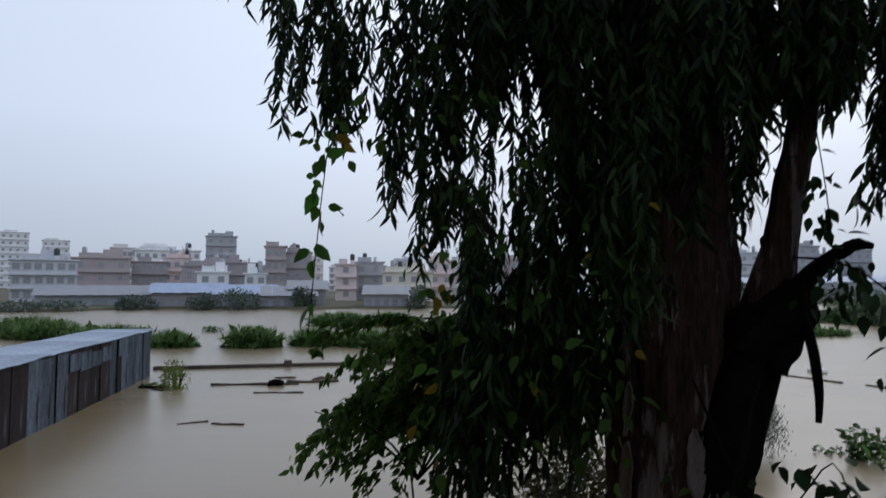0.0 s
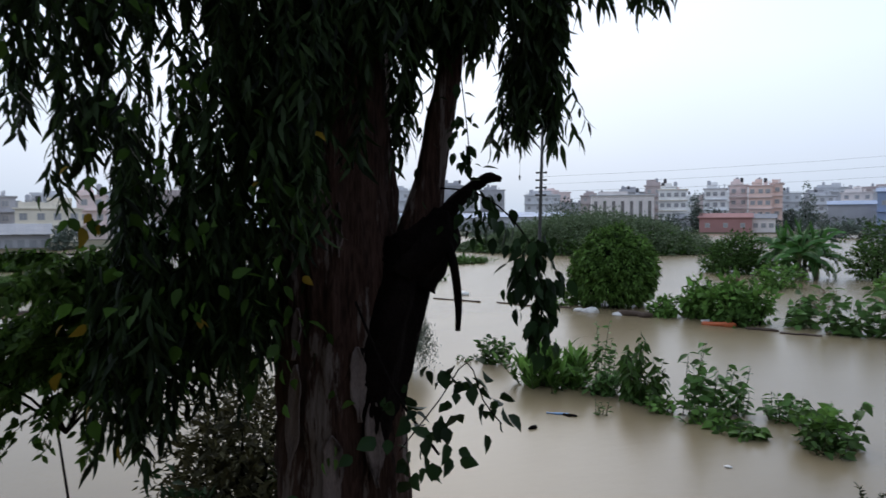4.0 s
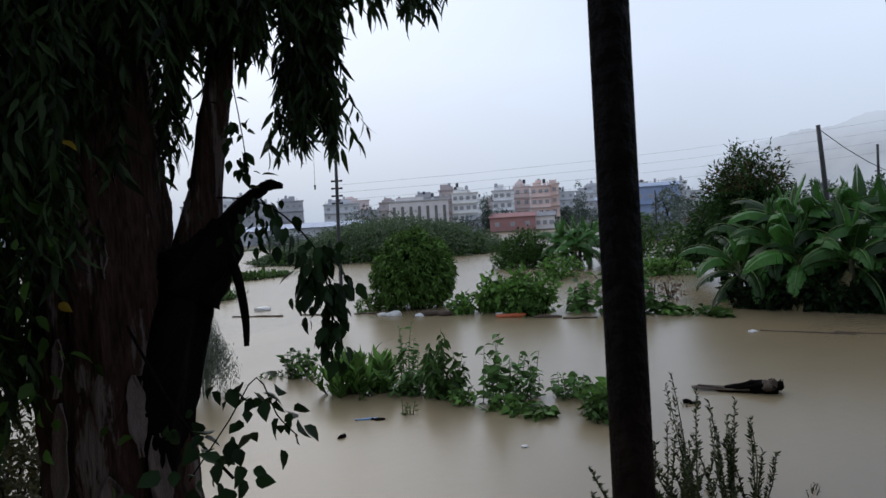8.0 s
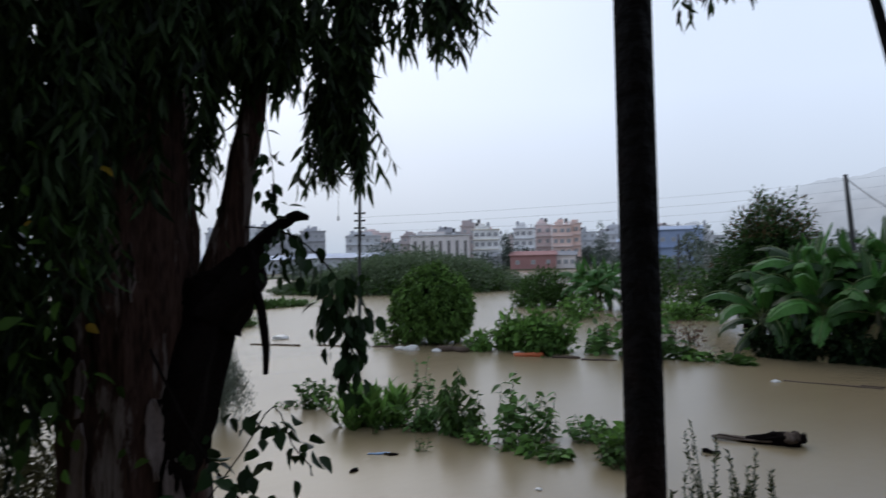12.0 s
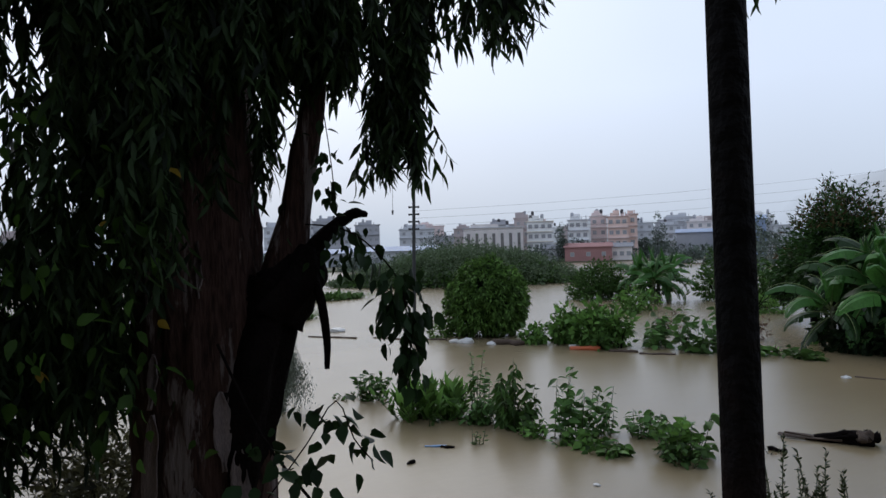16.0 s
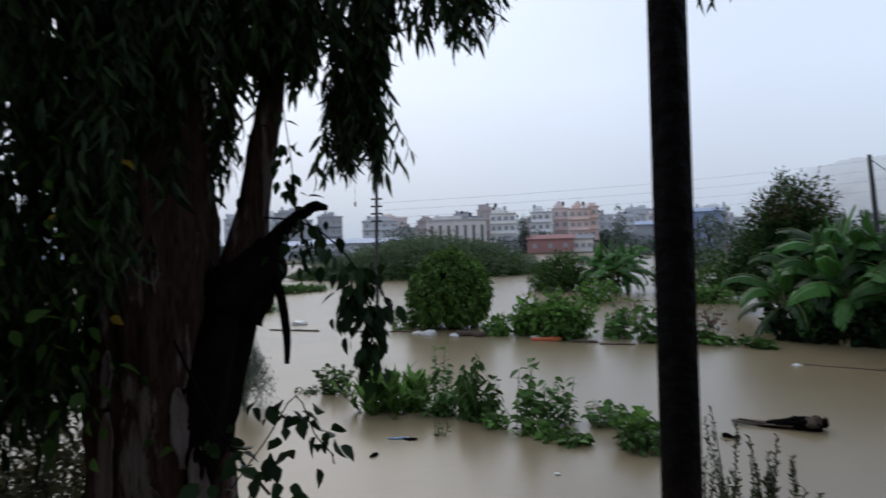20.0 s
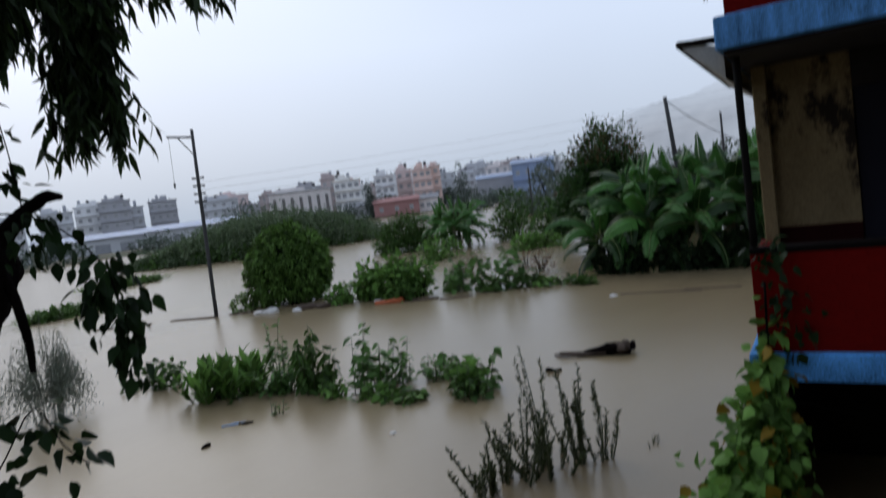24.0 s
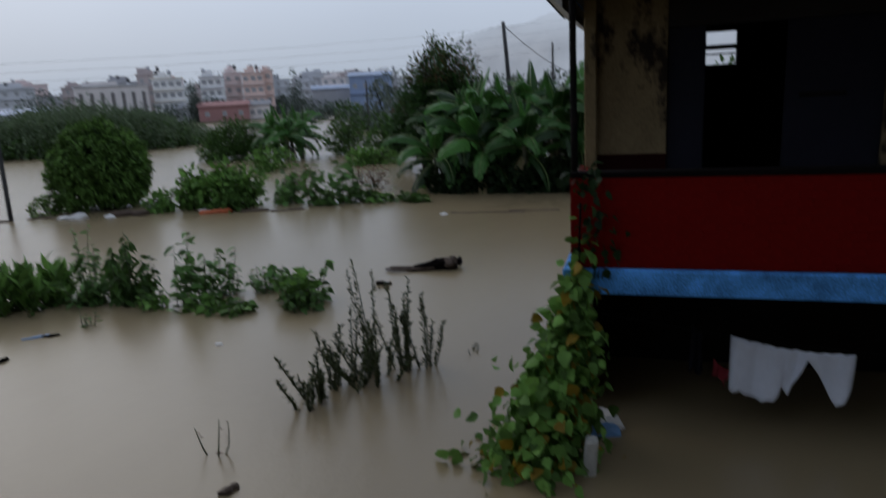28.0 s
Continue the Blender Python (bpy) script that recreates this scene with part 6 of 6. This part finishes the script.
    rs = np.random.RandomState(77)

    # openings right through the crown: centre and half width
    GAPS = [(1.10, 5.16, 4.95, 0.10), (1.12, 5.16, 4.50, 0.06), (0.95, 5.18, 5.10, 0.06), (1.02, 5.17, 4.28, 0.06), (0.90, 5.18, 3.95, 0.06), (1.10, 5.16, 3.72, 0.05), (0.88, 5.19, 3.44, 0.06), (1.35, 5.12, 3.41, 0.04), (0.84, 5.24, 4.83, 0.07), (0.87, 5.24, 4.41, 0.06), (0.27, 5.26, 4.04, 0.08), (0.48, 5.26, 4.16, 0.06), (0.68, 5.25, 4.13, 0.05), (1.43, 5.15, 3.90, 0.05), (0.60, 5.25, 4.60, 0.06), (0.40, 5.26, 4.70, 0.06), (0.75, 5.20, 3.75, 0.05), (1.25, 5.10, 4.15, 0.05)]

    def curtain(x0, y0, x1, y1, zb0, zb1, strands, jig=0.3, length=(1.2, 2.4), ragged=0.45, gap=0.036, bunch=3):
        """Hanging twigs in bunches along a line, with leaves dangling from them; zb is where they end."""
        P, A, L = [], [], []
        k = 0
        while k < strands:
            u = rs.uniform(0, 1)
            cx, cy = x0 + (x1 - x0) * u + rs.normal(0, jig * 0.4), y0 + (y1 - y0) * u + rs.normal(0, jig)
            cz = zb0 + (zb1 - zb0) * u + abs(rs.normal(0, ragged))
            cl = rs.uniform(*length)
            for _ in range(rs.randint(2, bunch + 2)):
                k += 1
                x, y, zb = cx + rs.normal(0, 0.05), cy + rs.normal(0, 0.05), cz + abs(rs.normal(0, 0.18))
                ln = max(0.4, cl * rs.uniform(0.6, 1.0))
                n = int(ln / gap)
                dx, dy = rs.normal(0, 0.10, 2)
                for j in range(n):
                    w = j / n
                    P.append((x + dx * w * w, y + dy * w * w, zb + 0.18 + ln * (1 - w)))
                    az = rs.uniform(0, 6.283)
                    k2 = rs.uniform(0.1, 1.05)
                    A.append((math.cos(az) * k2, math.sin(az) * k2, -1.0))
                    L.append(rs.uniform(0.10, 0.215))
        P, A, L = np.array(P), np.array(A), np.array(L)
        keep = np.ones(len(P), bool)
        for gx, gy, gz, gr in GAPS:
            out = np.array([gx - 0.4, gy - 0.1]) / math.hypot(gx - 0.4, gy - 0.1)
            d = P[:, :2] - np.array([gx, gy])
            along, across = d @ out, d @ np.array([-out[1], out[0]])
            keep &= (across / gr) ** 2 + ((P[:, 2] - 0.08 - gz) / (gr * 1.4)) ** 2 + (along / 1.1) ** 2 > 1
        return P[keep], A[keep], L[keep]

    # x0, y0, x1, y1, lowest tips at both ends, strands, raggedness, lengths
    long, mid, short = (1.2, 2.2), (0.9, 1.6), (0.7, 1.3)
    rows = [
        (-0.98, 5.6, -0.66, 5.65, 5.0, 4.6, 16, 0.25, mid), (-0.72, 5.65, -0.3, 5.6, 4.6, 4.8, 24, 0.3, mid), (-0.2, 5.5, 0.15, 5.45, 3.98, 3.95, 18, 0.4, long),
        (-1.0, 5.9, 1.0, 6.2, 5.1, 4.9, 36, 0.5, mid),
        (0.15, 5.4, 0.7, 5.3, 3.6, 2.9, 30, 0.45, long), (0.55, 5.3, 1.2, 5.0, 2.5, 2.7, 30, 0.3, long), (0.9, 4.9, 1.7, 4.7, 3.0, 3.1, 16, 0.4, mid),
        (0.5, 4.95, 0.75, 4.85, 1.9, 2.1, 16, 0.2, long), (0.85, 5.0, 1.5, 4.9, 2.15, 2.35, 24, 0.2, mid),
        (0.2, 6.0, 1.8, 5.9, 3.4, 2.9, 30, 0.4, long), (0.7, 5.9, 1.8, 5.9, 2.3, 2.4, 30, 0.25, short), (0.6, 5.6, 1.6, 5.5, 2.4, 2.5, 30, 0.3, short),
        (0.45, 5.1, 0.95, 4.95, 1.85, 2.1, 40, 0.2, mid), (0.9, 5.3, 1.75, 5.2, 2.3, 2.4, 28, 0.2, short), (0.4, 5.6, 1.0, 5.4, 2.3, 2.4, 20, 0.3, short), (0.7, 5.8, 1.3, 5.6, 4.9, 4.8, 24, 0.3, mid), (0.5, 5.5, 2.0, 5.2, 5.1, 5.1, 42, 0.3, mid), (0.6, 4.9, 1.6, 4.7, 5.0, 5.0, 40, 0.3, mid),
        (0.4, 5.2, 1.1, 5.0, 4.6, 4.5, 36, 0.4, mid), (1.1, 4.8, 1.9, 4.65, 4.2, 4.3, 36, 0.4, mid), (0.2, 5.6, 1.6, 5.2, 4.8, 4.7, 26, 0.4, mid),
        (1.5, 4.75, 2.2, 4.6, 3.7, 4.1, 14, 0.4, mid), (1.75, 4.7, 2.3, 4.6, 4.4, 4.7, 34, 0.4, mid), (1.55, 4.65, 1.85, 4.6, 3.2, 3.4, 8, 0.4, long), (2.05, 4.7, 2.5, 4.55, 4.6, 4.9, 22, 0.3, mid), (2.1, 4.62, 2.4, 4.5, 4.0, 4.4, 6, 0.3, mid),
        (2.22, 4.82, 2.6, 4.72, 4.68, 4.72, 36, 0.15, mid),
        (1.3, 4.72, 2.05, 4.6, 3.4, 3.8, 16, 0.35, mid), (0.8, 5.2, 1.5, 5.0, 3.5, 3.5, 10, 0.4, mid), (0.3, 5.4, 1.3, 5.1, 4.9, 4.9, 22, 0.4, mid), (1.3, 5.0, 2.2, 4.8, 5.0, 5.0, 36, 0.3, mid),
        (1.2, 5.0, 3.0, 4.6, 5.2, 5.1, 38, 0.3, mid), (2.6, 5.4, 4.2, 4.8, 5.5, 5.5, 18, 0.3, mid),
        (2.42, 4.8, 2.6, 4.85, 4.0, 4.2, 7, 0.3, mid), (2.25, 4.72, 3.1, 4.38, 4.86, 4.74, 64, 0.13, mid), (2.3, 4.85, 3.15, 4.6, 4.95, 4.8, 44, 0.16, mid), (2.6, 4.5, 3.0, 4.4, 4.72, 4.66, 20, 0.1, mid), (2.75, 4.75, 3.05, 4.55, 4.7, 4.75, 14, 0.2, mid), (3.0, 4.7, 3.7, 4.42, 4.9, 5.0, 22, 0.2, mid),
        (3.14, 4.55, 3.6, 4.34, 4.02, 4.10, 44, 0.13, mid), (3.2, 4.5, 3.56, 4.36, 4.1, 4.2, 16, 0.2, mid),
        (3.6, 4.5, 4.3, 4.15, 4.98, 5.05, 26, 0.15, mid), (3.6, 4.4, 4.4, 4.05, 5.05, 5.2, 20, 0.15, mid), (4.25, 4.2, 4.6, 4.0, 5.12, 5.28, 18, 0.15, mid), (3.4, 4.6, 4.5, 4.1, 5.35, 5.45, 24, 0.2, mid),
        (1.4, 5.2, 1.75, 5.1, 3.9, 4.0, 16, 0.35, long), (1.3, 5.3, 1.6, 5.2, 3.2, 3.3, 8, 0.3, long), (2.42, 4.98, 2.58, 4.92, 3.9, 4.0, 5, 0.25, short),
        (5.85, 2.85, 6.2, 2.62, 5.5, 5.56, 12, 0.12, mid)]
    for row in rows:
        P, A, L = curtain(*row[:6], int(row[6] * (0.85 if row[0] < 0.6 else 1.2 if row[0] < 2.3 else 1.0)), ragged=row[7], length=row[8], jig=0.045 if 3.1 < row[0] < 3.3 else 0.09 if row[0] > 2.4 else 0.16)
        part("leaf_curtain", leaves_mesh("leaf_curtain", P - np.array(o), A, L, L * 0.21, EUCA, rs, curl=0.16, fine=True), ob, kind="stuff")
    n = 5200
    p, d = blob_points(rs, n, 4.3, 2.6, 4.6, 20)
    rot = math.radians(-28)
    p = np.stack([p[:, 0] * math.cos(rot) - p[:, 1] * math.sin(rot) - 0.1, p[:, 0] * math.sin(rot) + p[:, 1] * math.cos(rot) + 0.2, p[:, 2] + 6.8], 1)
    L = rs.uniform(0.16, 0.28, n)
    part("crown", leaves_mesh("crown", p, d * 0.5 + np.array([0, 0, -0.9]) + rs.normal(0, 0.3, (n, 3)), L, L * 0.2, EUCA, rs), ob, kind="stuff")


gum_tree()

creeper("shrub_tip", "leafy green shrub tip rising beside veranda", [
    (-0.71, 2.66, 2.98, (0.04, 0.04, 0.03), 4), (-0.70, 2.66, 2.93, (0.04, 0.04, 0.03), 7), (-0.72, 2.66, 2.89, (0.04, 0.04, 0.03), 7), (-0.71, 2.66, 2.84, (0.03, 0.03, 0.03), 8), (-0.71, 2.66, 2.74, (0.03, 0.03, 0.03), 8), (-0.72, 2.66, 2.59, (0.03, 0.03, 0.03), 8), (-0.66, 2.68, 2.86, (0.04, 0.04, 0.03), 4), (-0.68, 2.67, 2.81, (0.04, 0.04, 0.03), 7), (-0.70, 2.67, 2.73, (0.04, 0.04, 0.03), 7), (-0.72, 2.66, 2.59, (0.03, 0.03, 0.03), 8), (-0.79, 2.63, 2.88, (0.04, 0.04, 0.03), 4), (-0.77, 2.64, 2.83, (0.04, 0.04, 0.03), 7), (-0.75, 2.65, 2.74, (0.04, 0.04, 0.03), 7), (-0.72, 2.66, 2.59, (0.03, 0.03, 0.03), 8), (-0.90, 2.58, 2.9, (0.04, 0.04, 0.03), 4), (-0.89, 2.59, 2.85, (0.04, 0.04, 0.03), 7), (-0.84, 2.61, 2.74, (0.04, 0.04, 0.03), 7), (-0.75, 2.65, 2.58, (0.03, 0.03, 0.03), 8), (-0.71, 2.68, 2.4, (0.08, 0.08, 0.1), 24), (-0.70, 2.7, 2.0, (0.14, 0.14, 0.15), 50)], SHRUB_DARK, 0.075, 616, 0.6, None, 0,
    [([(-0.71, 2.66, 2.98), (-0.70, 2.66, 2.93), (-0.72, 2.66, 2.89), (-0.71, 2.66, 2.84), (-0.71, 2.66, 2.74), (-0.72, 2.66, 2.59)], 0.003), ([(-0.66, 2.68, 2.86), (-0.68, 2.67, 2.81), (-0.70, 2.67, 2.73), (-0.72, 2.66, 2.59)], 0.003), ([(-0.79, 2.63, 2.88), (-0.77, 2.64, 2.83), (-0.75, 2.65, 2.74), (-0.72, 2.66, 2.59)], 0.003), ([(-0.90, 2.58, 2.9), (-0.89, 2.59, 2.85), (-0.84, 2.61, 2.74), (-0.75, 2.65, 2.58)], 0.003), ([(-0.72, 2.66, 2.65), (-0.69, 2.7, 1.3), (-0.66, 2.72, -0.3)], 0.008)])
creeper("trunk_creeper", "broad-leaved creeper hanging from dead limb", [
    (2.84, 4.32, 3.9, (0.07, 0.06, 0.07), 16), (2.96, 4.2, 3.76, (0.07, 0.06, 0.05), 14), (3.10, 4.05, 3.55, (0.09, 0.06, 0.06), 32), (3.12, 4.02, 3.38, (0.09, 0.07, 0.07), 46), (3.13, 4.0, 3.2, (0.09, 0.06, 0.08), 42), (3.14, 4.0, 3.02, (0.07, 0.05, 0.07), 28), (3.17, 3.99, 2.88, (0.035, 0.03, 0.05), 10)], VINE, 0.13, 610, 0.6, None, 0,
    [([(2.62, 4.5, 4.0), (2.8, 4.3, 3.96), (2.98, 4.15, 3.8), (3.12, 4.02, 3.5), (3.16, 3.99, 2.95)], 0.006)], 1.7)
creeper("trunk_creeper", "broad-leaved creeper trailing round trunk foot", [
    (2.40, 4.0, 2.72, (0.08, 0.08, 0.10), 9), (2.28, 3.95, 2.55, (0.10, 0.1, 0.12), 13), (2.55, 3.9, 2.76, (0.09, 0.06, 0.05), 6), (2.66, 3.84, 2.62, (0.06, 0.05, 0.06), 6), (2.70, 3.82, 2.5, (0.04, 0.04, 0.05), 5), (2.28, 3.95, 2.3, (0.12, 0.1, 0.12), 18), (2.1, 4.2, 2.3, (0.2, 0.1, 0.3), 20)], VINE, 0.125, 611, 0.8, None, 0,
    [([(2.2, 4.3, 2.2), (2.35, 4.0, 2.6), (2.5, 3.9, 2.85), (2.6, 3.86, 2.6), (2.7, 3.8, 2.45)], 0.005), ([(2.0, 4.6, 3.2), (2.2, 4.4, 2.6), (2.4, 4.1, 2.2)], 0.01)])
creeper("trunk_creeper", "round-leaved creeper strands hanging beside limb", [(2.74, 4.5, 4.55, (0.05, 0.05, 0.14), 14), (2.80, 4.45, 4.3, (0.06, 0.05, 0.14), 16), (2.84, 4.4, 4.0, (0.06, 0.05, 0.12), 14), (2.62, 4.75, 4.3, (0.03, 0.03, 0.2), 10), (2.8, 4.4, 3.75, (0.10, 0.08, 0.08), 16)], VINE, 0.10, 612, 0.55, None, 0,
    [([(2.78, 4.5, 4.9), (2.82, 4.45, 4.4), (2.84, 4.42, 3.9)], 0.004)])
creeper("leaf_creeper", "bright green creeper strand hanging from leaf curtain", [(-0.40, 4.41, 4.45, (0.04, 0.03, 0.05), 6), (-0.42, 4.4, 4.22, (0.04, 0.03, 0.05), 5), (-0.45, 4.4, 4.02, (0.03, 0.03, 0.06), 4), (-0.47, 4.4, 3.75, (0.02, 0.02, 0.12), 4)], VINE_BRIGHT, 0.14, 613, 0.6, None, 0,
    [([(-0.35, 4.5, 5.0), (-0.40, 4.42, 4.45), (-0.43, 4.4, 4.1), (-0.48, 4.4, 3.5)], 0.004)])
creeper("leaf_creeper", "green and yellow creeper leaves among gum leaves", [(1.35, 4.55, 4.2, (0.2, 0.05, 0.2), 12), (1.1, 4.6, 3.7, (0.25, 0.05, 0.3), 16), (1.45, 4.45, 2.9, (0.12, 0.05, 0.2), 10), (0.8, 4.8, 4.6, (0.2, 0.05, 0.2), 10), (1.8, 4.5, 2.3, (0.06, 0.05, 0.2), 6), (0.35, 4.9, 4.9, (0.3, 0.08, 0.25), 26), (0.55, 4.85, 3.9, (0.25, 0.08, 0.35), 34), (0.9, 4.7, 3.2, (0.3, 0.08, 0.3), 34), (0.5, 4.9, 3.0, (0.25, 0.08, 0.3), 30), (1.5, 4.5, 3.5, (0.12, 0.05, 0.3), 14), (-0.6, 5.4, 4.95, (0.15, 0.06, 0.2), 20)], VINE_MID, 0.12, 614, 0.62, VINE_YELLOW, 0.1)


def sapling():
    rs = np.random.RandomState(620)
    ob = thing("sapling", (0.35, 6.1, -0.3), "bushy green sapling beside gum tree trunk", "tree")
    part("trunk", tube("trunk", [(0, -0.1, 0), (-0.12, 0.0, 1.2), (-0.3, 0.1, 2.8)], [0.014, 0.012, 0.008], BARK_DARK, 7), ob)
    for k in range(96):
        # arching sprays, most of them to the open side, with small leaves hanging in pairs
        a = rs.uniform(2.2, 4.3) if k % 3 else rs.uniform(0, 6.28)
        out = rs.uniform(0.4, 1.35) * (1.0 if k % 3 else 0.7)
        b = np.array([rs.uniform(-0.25, 0.65), rs.uniform(-0.3, 0.3), rs.uniform(2.9, 3.85)])
        sag = rs.uniform(0.05, 0.65)
        pts = [b + np.array([math.cos(a) * out * u, math.sin(a) * out * 0.5 * u, 0.22 * u - (sag + 0.22) * u * u]) for u in (0, 0.35, 0.7, 1.0)]
        part("spray", tube("spray", [tuple(q) for q in pts], [0.007, 0.005, 0.004, 0.002], BARK_DARK, 4, steps=2), ob)
        n = int(46 + 60 * out)
        u = rs.uniform(0.08, 1.02, n)
        p = b + np.stack([math.cos(a) * out * u, math.sin(a) * out * 0.5 * u, 0.22 * u - (sag + 0.22) * u * u], 1) + rs.normal(0, 0.022, (n, 3))
        side = rs.choice([-1.0, 1.0], n)
        d = np.stack([math.cos(a) * 0.5 - math.sin(a) * side * 0.6, math.sin(a) * 0.5 + math.cos(a) * side * 0.6, np.full(n, -0.75)], 1) + rs.normal(0, 0.3, (n, 3))
        L = rs.uniform(0.06, 0.125, n)
        part("foliage", leaves_mesh("foliage", p, d, L, L * 0.42, SAPLING if k % 4 else VINE_MID, rs, fine=True), ob, kind="stuff")
    for k in range(6):
        a = k * 1.05
        part("limb", tube("limb", [(-0.2, 0.08, 2.4), (-0.2 + 0.4 * math.cos(a), 0.4 * math.sin(a), 2.8), (-0.2 + 0.9 * math.cos(a), 0.5 * math.sin(a), 3.0)], [0.015, 0.01, 0.005], BARK_DARK, 5, steps=2), ob)


sapling()


# ---- the veranda the view is taken from ----
def veranda():
    ob = thing("veranda", (0.0, 0.0, -1.2), "concrete veranda of the viewer's house", "veranda")
    b = Matrix.Translation((0, 0, 1.2))
    # The last three boxes are unseen, added to keep skylight off the red house.
    for name, lo, hi, m in (("floor_slab", (-4.0, -2.6, 2.0), (1.2, 0.56, 2.2), CONCRETE), ("back_wall", (-4.0, -2.8, -1.2), (1.2, -2.6, 5.5), CREAM), ("foundation", (-4.0, -2.6, -1.2), (0.9, -0.6, 2.0), CREAM), ("ceiling", (-4.0, -2.8, 5.5), (1.2, 0.56, 5.65), CONCRETE), ("house_block", (-14.0, -16.0, -1.2), (1.2, -2.802, 10.0), CREAM), ("side_wing", (-14.0, -2.8, -1.2), (-4.002, 0.5, 10.0), CREAM), ("upper_wall", (-4.0, -2.8, 5.652), (1.2, 0.3, 9.0), CREAM)):
        c = [(p + q) / 2 for p, q in zip(lo, hi)]
        part(name, bevel_box(name, [q - p for p, q in zip(lo, hi)], m, 0.01), ob, "", b @ pose(*c))
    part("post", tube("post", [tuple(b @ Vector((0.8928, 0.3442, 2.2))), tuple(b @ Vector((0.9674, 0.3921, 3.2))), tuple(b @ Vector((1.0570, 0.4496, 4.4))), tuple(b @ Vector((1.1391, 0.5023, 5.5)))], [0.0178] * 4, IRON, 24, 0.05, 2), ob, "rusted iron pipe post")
    return ob


veranda()
gw = new("hanging_cable", tube("hanging_cable", [(1.1297, -0.0882, 2.2), (1.0923, 0.0612, 3), (1.0549, 0.2106, 3.8), (1.0175, 0.3600, 4.6), (0.9754, 0.5281, 5.5)], [0.0040] * 5, RUBBER, 10, 0.1, 1))
tagged(gw, "black cable strung beside the iron post", "cable")
